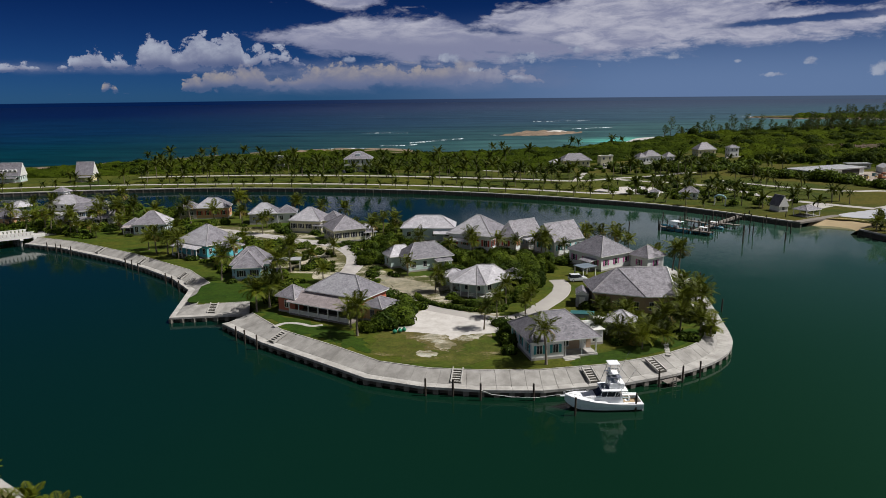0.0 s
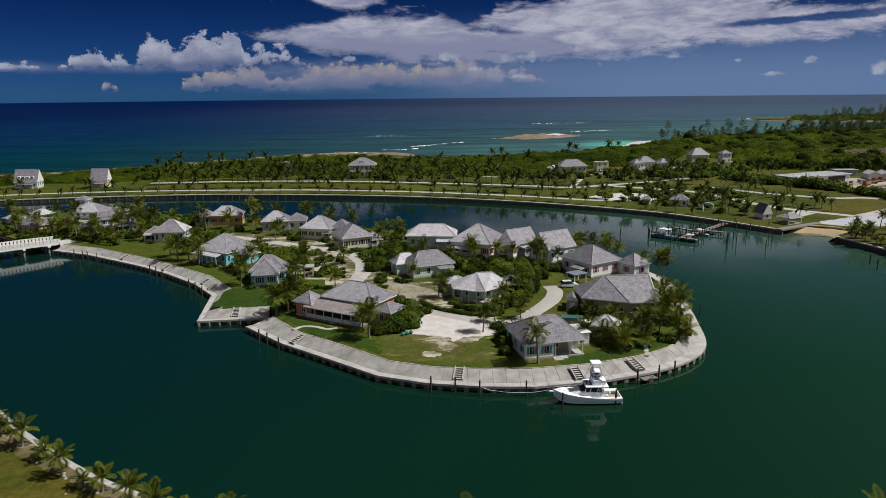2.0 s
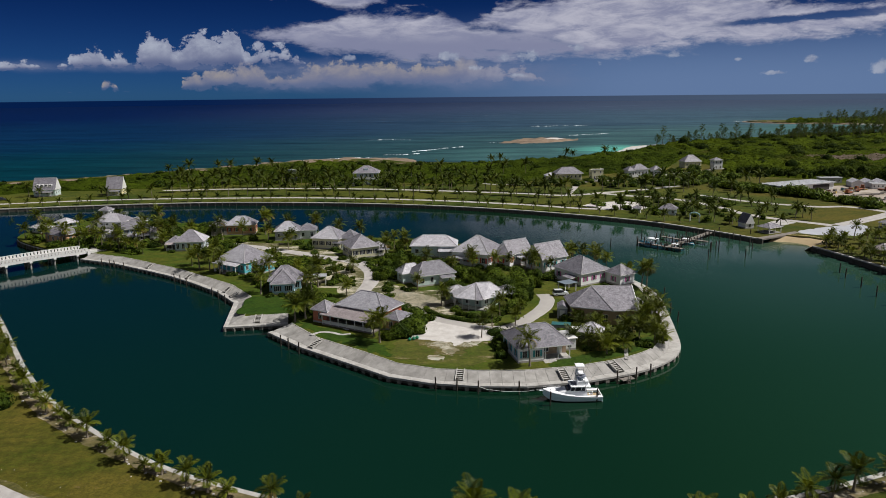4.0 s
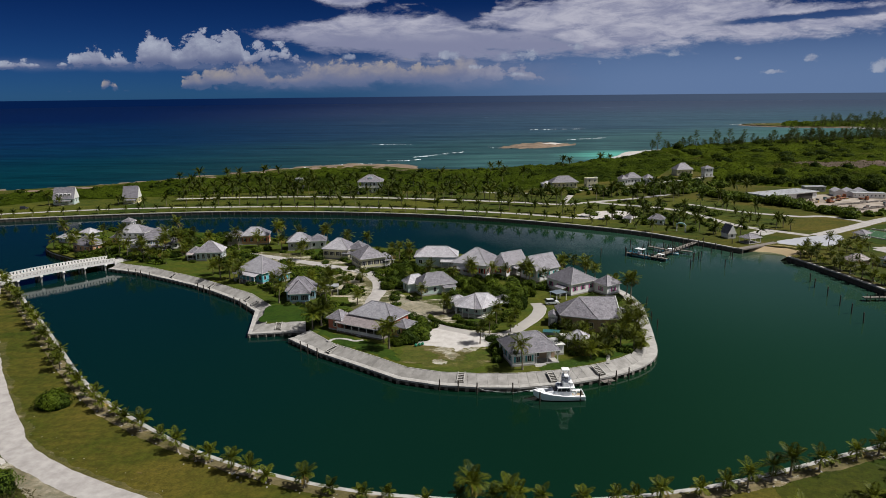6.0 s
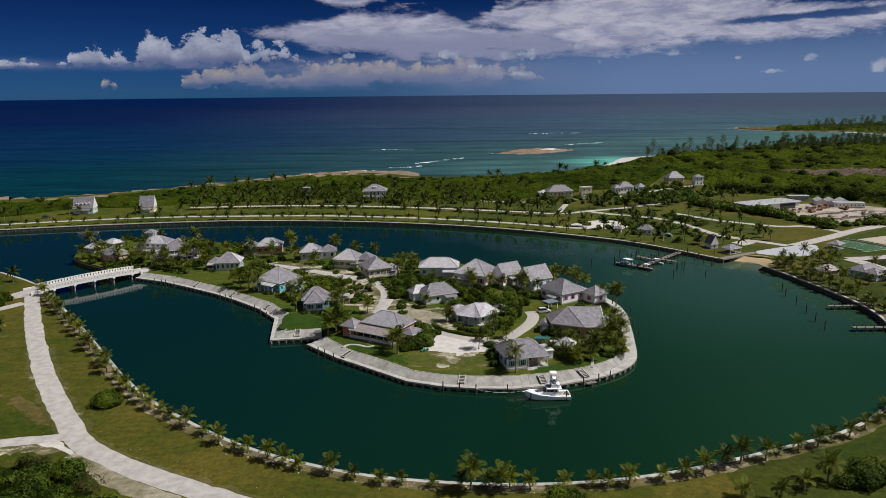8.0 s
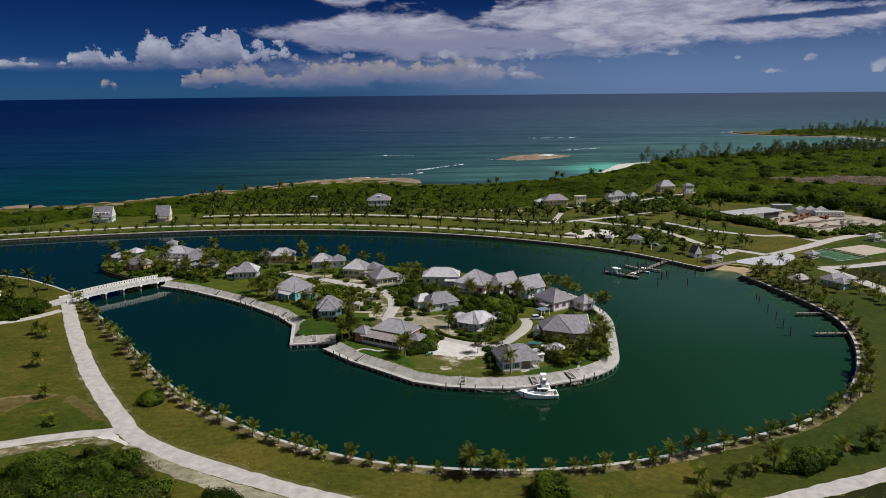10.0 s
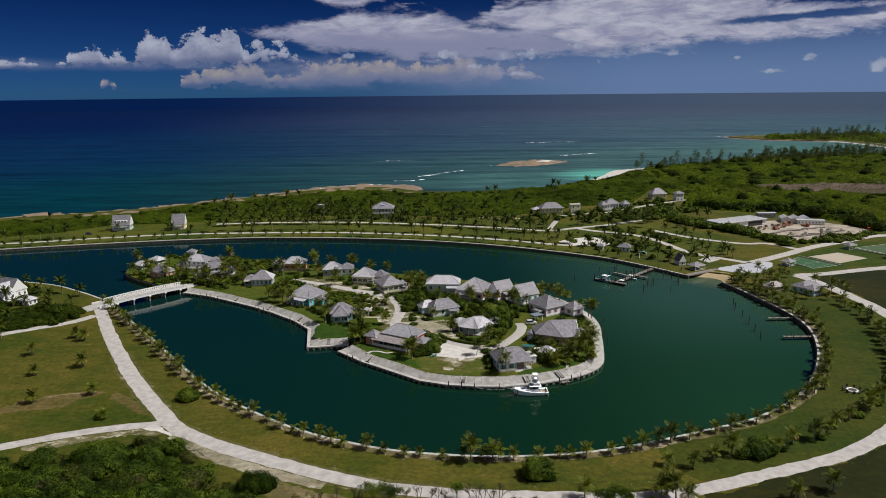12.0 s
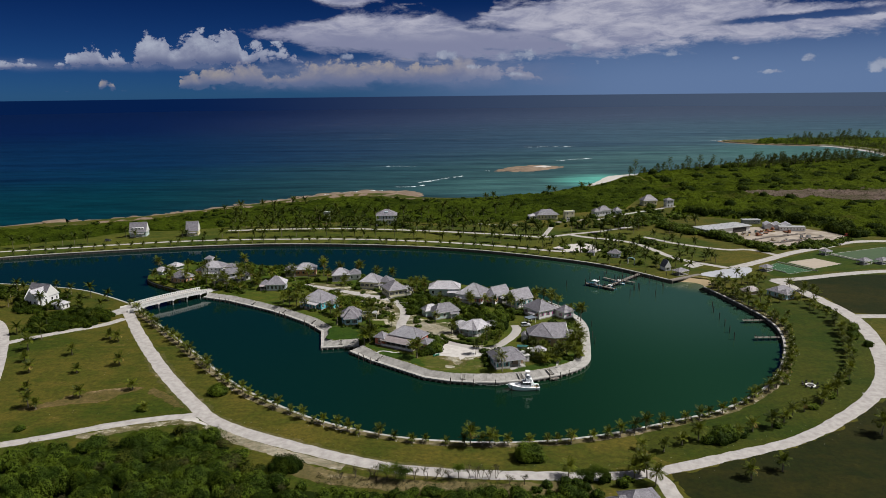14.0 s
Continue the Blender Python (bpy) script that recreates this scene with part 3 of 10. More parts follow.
def rod(*args, **more):
    return add_rod(bmesh.new(), *args, **more)


def smooth_line(points, gap=4.0, closed=False):
    """A Catmull-Rom line through plan points, at even steps of about gap metres."""
    p = np.array(points, float)
    p = np.vstack([p[-1], p, p[:2]]) if closed else np.vstack([2 * p[0] - p[1], p, 2 * p[-1] - p[-2]])
    out = []
    for a, b, c, d in zip(p, p[1:], p[2:], p[3:]):
        count = max(2, int(np.linalg.norm(c - b) / gap))
        for t in np.linspace(0, 1, count, endpoint=False):
            out.append(0.5 * (2 * b + (c - a) * t + (2 * a - 5 * b + 4 * c - d) * t * t + (3 * b - a - 3 * c + d) * t**3))
    if not closed:
        out.append(p[-2])
    return np.array(out)


def normals_of(line):
    d = np.gradient(line[:, :2], axis=0)
    d /= np.linalg.norm(d, axis=1)[:, None] + 1e-9
    return np.stack([-d[:, 1], d[:, 0]], 1)


def sweep(line, profile, closed_profile=True):
    """Vertices and faces of a profile of (sideways, height) drawn along a plan line."""
    nrm, k = normals_of(line), len(profile)
    verts = [(x + nx * s, y + ny * s, h) for (x, y), (nx, ny) in zip(line[:, :2], nrm) for s, h in profile]
    faces = []
    for i in range(len(line) - 1):
        for j in range(k if closed_profile else k - 1):
            a, b = i * k + j, i * k + (j + 1) % k
            faces.append((a, b, b + k, a + k))
    if closed_profile:
        faces += [tuple(range(k))[::-1], tuple(range((len(line) - 1) * k, len(line) * k))]
    return verts, faces


def ribbon(name, points, width, z, material, label, category="road", gap=1.6, ragged=0.16, kind="structure"):
    """A flat road or path along a plan line, with a slightly ragged edge and a small shoulder."""
    line = smooth_line(points, gap)
    nrm = normals_of(line)
    wide = width if hasattr(width, "__len__") else (width, width)
    verts, faces = [], []
    for i, ((x, y), (nx, ny)) in enumerate(zip(line, nrm)):
        half = 0.5 * np.interp(i / (len(line) - 1), np.linspace(0, 1, len(wide)), wide)
        l, r = (half + ragged * (random.uniform(-0.4, 0.4) + 1.3 * noise.noise((x * 0.22, y * 0.22, side))) for side in (1.0, 9.0))
        for s, h in ((l, -0.10), (l * 0.92, 0.0), (0, 0.05), (-r * 0.92, 0.0), (-r, -0.10)):
            verts.append((x + nx * s, y + ny * s, z + h))
        if i:
            faces += [(5 * i - 5 + j, 5 * i - 4 + j, 5 * i + 1 + j, 5 * i + j) for j in range(4)]
    return tagged(new(name, mesh_of(name, verts, faces, material)), label, category, kind=kind)


def patch(name, points, z, material, label, category="ground", ragged=0.6, gap=2.0, kind="structure", drop=0.12):
    """A flat patch of ground with an uneven edge."""
    line = smooth_line(points, gap, closed=True)
    rim = np.array([(x + random.uniform(-ragged, ragged), y + random.uniform(-ragged, ragged)) for x, y in line])
    verts, faces = flat_sheet(rim, [], z)
    k, m = len(verts), len(rim)
    verts += [(x, y, z) for x, y in rim] + [(x, y, z - drop) for x, y in rim]
    faces += [(k + i, k + (i + 1) % m, k + m + (i + 1) % m, k + m + i) for i in range(m)]
    return tagged(new(name, mesh_of(name, verts, faces, material)), label, category, kind=kind)


def inside(poly, x, y):
    hit = np.zeros(np.shape(x), bool)
    for (x0, y0), (x1, y1) in zip(poly, np.roll(poly, -1, 0)):
        cut = (y0 > y) != (y1 > y)
        hit ^= cut & (x < (x1 - x0) * (y - y0) / (y1 - y0 + 1e-12) + x0)
    return hit


def flat_sheet(rim, holes, z, drop=None):
    """A triangulated sheet inside rim and outside holes."""
    from mathutils.geometry import delaunay_2d_cdt
    pts, edges = [], []
    for loop in (rim, *holes):
        k = len(pts)
        pts += [Vector((float(x), float(y))) for x, y in loop]
        edges += [(k + i, k + (i + 1) % len(loop)) for i in range(len(loop))]
    v, e, f, *_ = delaunay_2d_cdt(pts, edges, [], 0, 1e-4)
    v = np.array([(p.x, p.y) for p in v])
    mid = np.array([v[list(t)].mean(0) for t in f])
    keep = inside(np.array(rim), mid[:, 0], mid[:, 1])
    for hole in holes:
        keep &= ~inside(np.array(hole), mid[:, 0], mid[:, 1])
    return [(x, y, z) for x, y in v], [tuple(t) for t, k in zip(f, keep) if k]


# ---- water and land ----
RING = [(-169.6, 213.9), (-153.7, 193), (-129.2, 162.5), (-105.4, 131.5), (-92, 114.2), (-76.6, 97.6), (-51.8, 77.3), (-31.2, 66.4), (-12.4, 60.5), (14.7, 57.9), (42.4, 61.4),
        (73.5, 72.3), (94.6, 81.9), (117.5, 101.5), (136.8, 130.4), (148.6, 158.5), (151.3, 181.8), (147.1, 213), (142.2, 236.8)]
FAR = [(129.1, 250.9), (112, 274.4), (92.3, 296), (58.7, 318.7), (21.3, 338), (-18.8, 352), (-60, 361), (-103, 366), (-145, 367), (-206, 359), (-280, 342), (-330, 326), (-430, 290)]
WEST = [(-430, 270), (-340, 270), (-271, 261.5), (-220, 248.2), (-193, 232), (-174, 217.1)]
ring_line, far_line, west_line = smooth_line(RING, 2.5), smooth_line(FAR, 4.0), smooth_line(WEST, 5.0)
lagoon_rim = np.vstack([ring_line, [(150, 241), (153, 248), (150, 254), (142, 258.5)], far_line, west_line])
COAST = [(-900, 180), (-385.6, 450), (-345, 467), (-304, 487), (-261, 508), (-219, 545), (-172, 586), (-141, 615), (-105, 634), (-62, 632), (-30, 603), (17.8, 593), (66.5, 601), (98.7, 616), (135, 649),
         (165, 671), (205, 722), (239, 775), (295, 815), (440, 920), (560, 950), (710, 985), (748, 1040), (765, 1110), (770, 1190), (752, 1255), (655, 1315), (610, 1410), (700, 1440), (900, 1420),
         (1500, 1400), (4500, 1500)]
coast_line = smooth_line(COAST, 14.0)
land_rim = np.vstack([coast_line, [(4600, -900), (-900, -900)]])
LAND_Z, ISLE_Z = 2.0, 2.6

v, f = flat_sheet(land_rim, [lagoon_rim], LAND_Z)
tagged(new("ground", mesh_of("ground", v, f, FIELD)), "rough mown grass with dry brownish patches round the lagoon", "grass", kind="structure")
ring = [(4900 * math.cos(a), 4900 * math.sin(a) + 400, -0.25) for a in np.linspace(0, 2 * math.pi, 96, endpoint=False)]
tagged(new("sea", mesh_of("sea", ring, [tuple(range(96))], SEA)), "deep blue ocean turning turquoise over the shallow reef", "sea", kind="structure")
v, f = flat_sheet(lagoon_rim * 1.0, [], 0.0)
tagged(new("lagoon_water", mesh_of("lagoon_water", v, f, LAGOON)), "still dark green lagoon water round the island", "water", kind="structure")


def shore_strip(name, line, outer, inner, material, label, category, z_in=2.05, low=-0.6, rough=0.5, wet=0.5):
    """Shore from the grass down under the sea, uneven."""
    nrm = normals_of(line)
    verts, faces, k = [], [], 6
    for i, ((x, y), (nx, ny)) in enumerate(zip(line, nrm)):
        o = outer[i] if hasattr(outer, "__len__") else outer
        o *= random.uniform(1 - 0.3 * rough, 1 + 0.3 * rough)
        for j in range(k):
            t = j / (k - 1)
            s = -inner + (inner + o) * t
            z = z_in + (low - z_in) * t ** 1.4 + (random.uniform(-1, 1) * rough if 0 < j < k - 1 else 0)
            verts.append((x + nx * s + random.uniform(-rough, rough), y + ny * s + random.uniform(-rough, rough), z))
        if i:
            faces += [(k * i - k + j, k * i - k + j + 1, k * i + j + 1, k * i + j) for j in range(k - 1)]
    return tagged(new(name, mesh_of(name, verts, faces, material, True)), label, category, kind="structure")


fine_coast = smooth_line(COAST, 5.0)
west_coast = fine_coast[(fine_coast[:, 0] > -600) & (fine_coast[:, 0] < 30) & (fine_coast[:, 1] < 700)]
rock_width = np.interp(west_coast[:, 0], [-600, -320, -230, -160, -120, -60, -40, 30], [26, 25, 27, 31, 37, 48, 20, 8])
shore_strip("rocky_shore", west_coast, rock_width, 20, ROCK, "brown limestone rock shelf along the sea", "rock", rough=0.7)
bay = fine_coast[(fine_coast[:, 0] > 5) & (fine_coast[:, 0] < 320) & (fine_coast[:, 1] < 840)]
shore_strip("bay_beach", bay, np.interp(bay[:, 0], [5, 70, 140, 200, 240, 320], [4, 5, 8, 20, 30, 10]), 5, SAND, "pale sand beach of the small bay", "beach", rough=0.15)
far_bay = fine_coast[(fine_coast[:, 0] > 540) & (fine_coast[:, 1] > 900) & (fine_coast[:, 1] < 1262)]
shore_strip("far_beach", far_bay, 12, 16, SAND, "white sand crescent of the far bay", "beach", rough=0.15)
head = fine_coast[(fine_coast[:, 0] > 590) & (fine_coast[:, 0] < 790) & (fine_coast[:, 1] > 1255)]
shore_strip("headland_rock", head, 10, 14, ROCK, "low brown rock of the far headland", "rock", rough=0.8)


def islet():
    """The reef islet: a low hump of brown rock with a sand back."""
    for name, mid, size, high, material, label in (("reef_islet", (125, 893), (62, 27), 3.4, ROCK, "low brown reef islet in the sea"), ("islet_sand", (143, 895), (27, 10), 4.3, SAND, "pale sand bank on the reef islet")):
        verts, faces, a, b = [], [], 40, 9
        turn = math.atan2(61, 102)
        for i in range(a):
            for j in range(b):
                r, t = j / (b - 1), 2 * math.pi * i / a
                wob = 1 + 0.22 * noise.noise((math.cos(t) * 1.7, math.sin(t) * 1.7, len(name))) + 0.14 * noise.noise((math.cos(t) * 5.0, math.sin(t) * 5.0, 3.0))
                u, w = size[0] * r * wob * math.cos(t), size[1] * r * wob * math.sin(t)
                z = high * (1 - r ** 2) - 0.5 * r + (3.0 if material == ROCK else 0.1) * noise.noise((u * 0.12, w * 0.12, 1.0))
                verts.append((mid[0] + u * math.cos(turn) - w * math.sin(turn), mid[1] + u * math.sin(turn) + w * math.cos(turn), z))
        faces = [(i * b + j, i * b + j + 1, ((i + 1) % a) * b + j + 1, ((i + 1) % a) * b + j) for i in range(a) for j in range(b - 1)]
        tagged(new(name, mesh_of(name, verts, faces, material, True)), label, "rock" if material == ROCK else "sand", kind="structure")


islet()


def surf(points, width, seed):
    """A breaking wave: a low ragged ridge of foam."""
    rnd = random.Random(seed)
    line = smooth_line(points, 1.6)
    nrm = normals_of(line)
    verts, faces = [], []
    for i, ((x, y), (nx, ny)) in enumerate(zip(line, nrm)):
        t = i / (len(line) - 1)
        sway = 3.0 * noise.noise((x * 0.06, y * 0.06, seed)) + 0.8 * noise.noise((x * 0.3, y * 0.3, seed))
        x, y = x + nx * sway, y + ny * sway
        half = 0.5 * width * (0.35 + max(0.0, 0.75 + 1.3 * noise.noise((x * 0.09, y * 0.09, seed + 5.0)))) * (0.25 + 0.75 * math.sin(math.pi * min(1, max(0, t))) ** 0.6) * rnd.uniform(0.45, 1.1)
        for s, h in ((-half, -0.3), (-half * 0.3, 0.35 + rnd.uniform(0, 0.3)), (half * 0.4, 0.12), (half * rnd.uniform(0.9, 1.5), -0.3)):
            verts.append((x + nx * s + rnd.uniform(-0.4, 0.4), y + ny * s, h))
        if i and noise.noise((x * 0.12, y * 0.12, seed + 9.0)) > -0.42:
            faces += [(4 * i - 4 + j, 4 * i - 3 + j, 4 * i + 1 + j, 4 * i + j) for j in range(3)]
    tagged(new("breaking_wave", mesh_of("breaking_wave", verts, faces, FOAM, True)), "white foam of a wave breaking on the reef", "wave", "waves on the reef", "stuff")


for points, width, seed in (([(-104, 945), (-79.5, 952), (-45, 942)], 2.0, 1), ([(-34, 742), (-18, 762), (-3, 782), (24, 810)], 7.5, 2), ([(-62, 702), (-41, 703), (-24, 714)], 1.6, 17),
                             ([(167, 1311), (191, 1308), (216, 1322)], 2.2, 3), ([(226, 1320), (250, 1317), (274, 1325)], 2.6, 4), ([(184, 1010), (214, 1030), (251, 1050)], 1.6, 20)):
    surf(points, width, seed)
surf([(-180, 596), (-150, 628), (-125, 650), (-98, 668), (-70, 668), (-52, 655)], 1.6, 5)
surf([(80, 868), (66, 866), (60, 880)], 2.2, 6)
surf([(588, 1420), (602, 1440), (660, 1455)], 3, 7)


# ---- sea walls of the lagoon ----
def sea_wall(name, line, label, side):
    """side: 1 where the land lies to the left of the line's run."""
    root = tagged(new(name), label, "sea wall", kind="structure")
    s = side
    v, f = sweep(line, [(-0.10 * s, 1.62), (-0.10 * s, 1.98), (-0.02 * s, 2.06), (0.95 * s, 2.06), (1.02 * s, 1.98), (1.02 * s, 1.62)])
    part("cap", mesh_of("cap", v, f, CAP_STONE), None, root, "pale concrete cap")
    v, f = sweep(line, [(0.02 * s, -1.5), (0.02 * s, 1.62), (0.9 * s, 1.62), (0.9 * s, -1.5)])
    part("face", mesh_of("face", v, f, WALL_FACE), None, root, "dark blotched wall face")
    # buttress piles under the cap
    verts, faces = [], []
    nrm = normals_of(line)
    run = 0.0
    for i in range(1, len(line)):
        run += float(np.linalg.norm(line[i] - line[i - 1]))
        if run > 2.6:
            run = 0.0
            (x, y), (nx, ny), k = line[i], nrm[i], len(verts)
            tx, ty = ny, -nx
            for h in (-1.5, 1.6):
                for a, b in ((-0.3, 0.05), (0.3, 0.05), (0.3, -0.42), (-0.3, -0.42)):
                    verts.append((x + tx * a + nx * b * s, y + ty * a + ny * b * s, h))
            faces += [(k, k + 1, k + 5, k + 4), (k + 1, k + 2, k + 6, k + 5), (k + 2, k + 3, k + 7, k + 6), (k + 3, k, k + 4, k + 7), (k + 4, k + 5, k + 6, k + 7)]
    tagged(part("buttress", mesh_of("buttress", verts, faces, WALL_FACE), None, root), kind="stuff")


sea_wall("ring_sea_wall", ring_line, "long curved lagoon sea wall with a pale concrete cap", -1)
sea_wall("far_sea_wall", far_line, "far lagoon sea wall with pale cap and dark blotched face", -1)
sea_wall("west_sea_wall", west_line, "low pale sea wall along the west channel", -1)

# ---- the island: stepped quay, sloping slabs, lawn ----
QUAY = [(-139, 230, -136.4, 233.9), (-123, 222.5, -120.4, 226.4), (-104, 209.5, -101.4, 213.1), (-95, 203, -92.4, 206.6), (-84, 193.5, -81.2, 196.8), (-72.2, 182, -68.6, 185.7), (-63.5, 170, -58.6, 171.5), (-59.8, 147.3, -55.6, 152.7), (-43, 149.4, -44, 154.6)]
QUAY2 = [(-47, 143, -41.4, 146.2), (-35.7, 131, -32.5, 134.6), (-23.5, 121, -20.5, 124.9), (-13.5, 112.6, -11.4, 116.8), (-4, 108.8, -2.7, 113.4), (6, 107, 6, 112.3), (16, 106.6, 16, 112.2), (29, 109, 27.5, 114.2), (41, 113.8, 38.5, 118.5),
         (50, 120.2, 46.8, 124.3), (55.4, 128.5, 51, 131), (58.5, 142, 53.5, 143.3), (61, 156, 56.2, 157), (63.3, 171, 58.4, 171.5), (62.6, 185, 57.8, 184), (58, 199, 53, 197.3)]
NORTH = [(43, 222), (20, 238), (-14, 253), (-57, 270), (-97, 290), (-125, 299), (-150, 306), (-173, 308), (-186, 295), (-184.5, 267), (-158.5, 243.3), (-146, 236)]


def pair_line(rows, gap):
    """Outer and inner plan points at even steps along a quay."""
    rows, out = np.array(rows, float), []
    for a, b in zip(rows, rows[1:]):
        count = max(1, round(float(np.linalg.norm((b - a)[:2])) / gap))
        out += [a + (b - a) * i / count for i in range(count)]
    return np.array(out + [rows[-1]])


QUAY2 = QUAY2[:7] + [tuple(row) for row in smooth_line(QUAY2[7:], 3.4)]
isle_rim = np.vstack([np.array(QUAY)[:, 2:], [(-41.6, 151.5)], np.array(QUAY2)[:, 2:], smooth_line([(53, 197.3)] + NORTH + [(-135, 236)], 6)[1:-1]])
v, f = flat_sheet(isle_rim, [], ISLE_Z)
k = len(v)
rim3 = [(x, y) for x, y in isle_rim]
v += [(x, y, ISLE_Z) for x, y in rim3] + [(x, y, -1.5) for x, y in rim3]
f += [(k + i, k + (i + 1) % len(rim3), k + len(rim3) + (i + 1) % len(rim3), k + len(rim3) + i) for i in range(len(rim3))]
tagged(new("island_ground", mesh_of("island_ground", v, f, LAWN)), "lawns and gardens of the island in the lagoon", "lawn", kind="structure")


def slab_mesh(q, name, material, thick=0.25):
    """A slab from four top corners, with its upper edges eased."""
    q = [Vector(p) for p in q]
    mid = sum(q, Vector()) / 4
    ease = [p + (mid - p).normalized() * 0.05 for p in q]
    verts = [p + Vector((0, 0, -thick)) for p in q] + [p + Vector((0, 0, -0.03)) for p in q] + ease
    verts = [v - mid for v in verts]
    faces = [(8, 9, 10, 11)]
    for i in range(4):
        j = (i + 1) % 4
        faces += [(i, j, 4 + j, 4 + i), (4 + i, 4 + j, 8 + j, 8 + i)]
    return mesh_of(name, verts, faces, material), mid


def quay(name, rows, label):
    root = tagged(new(name), label, "sea wall", kind="structure")
    line = pair_line(rows, 2.5)
    out, inn = line[:, :2], line[:, 2:]
    way = (inn - out) / np.linalg.norm(inn - out, axis=1)[:, None]
    # the ledge widens where the quay rounds the point
    top = out + way * np.interp(out[:, 0], [30, 46, 56], [1.55, 2.3, 2.9])[:, None]
    curb = inn + way * 0.20
    for i in range(len(line) - 1):
        a, b = i, i + 1
        sunk = random.uniform(-0.02, 0.02)
        tilt = random.uniform(-0.015, 0.015)
        gapx = (top[b] - top[a]) * 0.006
        q = [(*(top[a] + gapx), 1.36 + sunk), (*(top[b] - gapx), 1.36 + sunk + tilt), (*(inn[b] - gapx), ISLE_Z + sunk), (*(inn[a] + gapx), ISLE_Z + sunk)]
        me, mid = slab_mesh(q, "slab", CONCRETE)
        ob = new("slab", me)
        ob.parent, ob.location = root, mid
        gapx = (out[b] - out[a]) * 0.006
        q = [(*(out[a] + gapx), 1.32), (*(out[b] - gapx), 1.32), (*(top[b] - gapx), 1.36), (*(top[a] + gapx), 1.36)]
        me, mid = slab_mesh(q, "cap_slab", CAP_STONE, 0.46)
        ob = new("cap_slab", me)
        ob.parent, ob.location = root, mid
    bm = bmesh.new()
    for i in range(len(line) - 1):
        a, b = i, i + 1
        if name == "west_quay" and inn[b][0] > -60 and inn[b][1] > 152.7 and inn[a][1] < 173 and inn[a][0] < -55:
            continue  # the lawn meets the slabs here without a curb
        quad = [(*inn[a], ISLE_Z - 0.1), (*inn[b], ISLE_Z - 0.1), (*inn[b], ISLE_Z + 0.07), (*inn[a], ISLE_Z + 0.07), (*curb[a], ISLE_Z + 0.07), (*curb[b], ISLE_Z + 0.07), (*curb[b], ISLE_Z - 0.1), (*curb[a], ISLE_Z - 0.1)]
        vs = [bm.verts.new(p) for p in quad]
        for face in ((0, 1, 2, 3), (3, 2, 5, 4), (4, 5, 6, 7)):
            bm.faces.new([vs[j] for j in face])
    part("curb", bm, CAP_STONE, root, "narrow pale curb at the lawn")
    # recess wall coloured dark, the shadow gap under the cap painted in
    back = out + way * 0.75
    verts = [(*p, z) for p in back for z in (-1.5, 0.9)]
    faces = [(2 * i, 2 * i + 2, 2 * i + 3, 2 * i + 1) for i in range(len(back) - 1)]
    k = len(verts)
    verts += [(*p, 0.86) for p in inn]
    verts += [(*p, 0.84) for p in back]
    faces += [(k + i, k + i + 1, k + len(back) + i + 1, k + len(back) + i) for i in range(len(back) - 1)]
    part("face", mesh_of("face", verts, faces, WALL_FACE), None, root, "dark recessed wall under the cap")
    for i in range(0, len(line) - 1):
        x, y = (out[i] + way[i] * 0.42)
        bm = box(-0.45, -0.35, -1.5, 0.45, 0.35, 0.82)
        ob = part("pier", bm, PIER, root)
        ob.matrix_basis = Matrix.Translation((x, y, 0)) @ Matrix.Rotation(math.atan2(way[i][1], way[i][0]) - math.pi / 2, 4, "Z")
    return root, line


quay("west_quay", QUAY, "pale concrete quay with sloping slabs up to the lawn")
quay("south_quay", QUAY2, "pale concrete quay with sloping slabs round the point")
north_line = smooth_line([(58, 199)] + NORTH, 3.0)
sea_wall("north_sea_wall", north_line, "island sea wall on its far side", 1)

# ---- roads and bare ground ----
ROAD = [(-167.5, 200), (-149, 168), (-130.4, 137.8), (-113.8, 112.8), (-97.2, 90.4), (-86, 76.5), (-72.9, 67), (-57.5, 58.5), (-45.7, 52.8), (-34.5, 47.6), (-20.4, 42.3), (-7, 39.6), (4.5, 38.4), (16, 37.6), (29, 37), (41.9, 36.6), (53.9, 38), (63, 40.8),
        (82.8, 47.7), (106.1, 56.6), (127.1, 70.2), (148.6, 88), (166, 109), (179.3, 134.1), (188.2, 156.5), (194, 181), (194, 205), (191, 235), (187.5, 249)]
ribbon("ring_road", ROAD, (5.4, 5.8, 6.0, 6.0, 5.6, 4.8, 4.8, 6.0, 7.0, 7.4, 6.8), LAND_Z + 0.06, SAND_ROAD, "pale crushed-coral road curving round the lagoon", ragged=0.32)
ribbon("road_verge", [(x, y) for x, y in ROAD[2:13]], 8.6, LAND_Z + 0.035, grass_surface("sandy_verge", (0.075, 0.082, 0.018), (0.15, 0.125, 0.045), (0.40, 0.34, 0.25), 0.48, 0.24), "dry sandy verge of the ring road", "verge", ragged=1.2)
ribbon("wall_verge", [(-163, 200), (-148, 181.5), (-123.5, 150), (-100, 120), (-87, 104), (-72, 89.5), (-49, 73.5), (-30, 64), (-12, 58.2), (14.7, 55.6), (43, 59), (74.5, 69.8), (96, 79.6), (119.3, 99.6), (138.8, 129.2), (150.9, 158), (153.7, 182), (149.5, 213.5)], 2.9, LAND_Z + 0.03,
       grass_surface("sandy_palm_bed", (0.085, 0.080, 0.018), (0.27, 0.215, 0.135), (0.50, 0.44, 0.36), 0.48, 0.27), "sandy strip along the sea wall under the palms", "verge", gap=0.9, ragged=0.5)
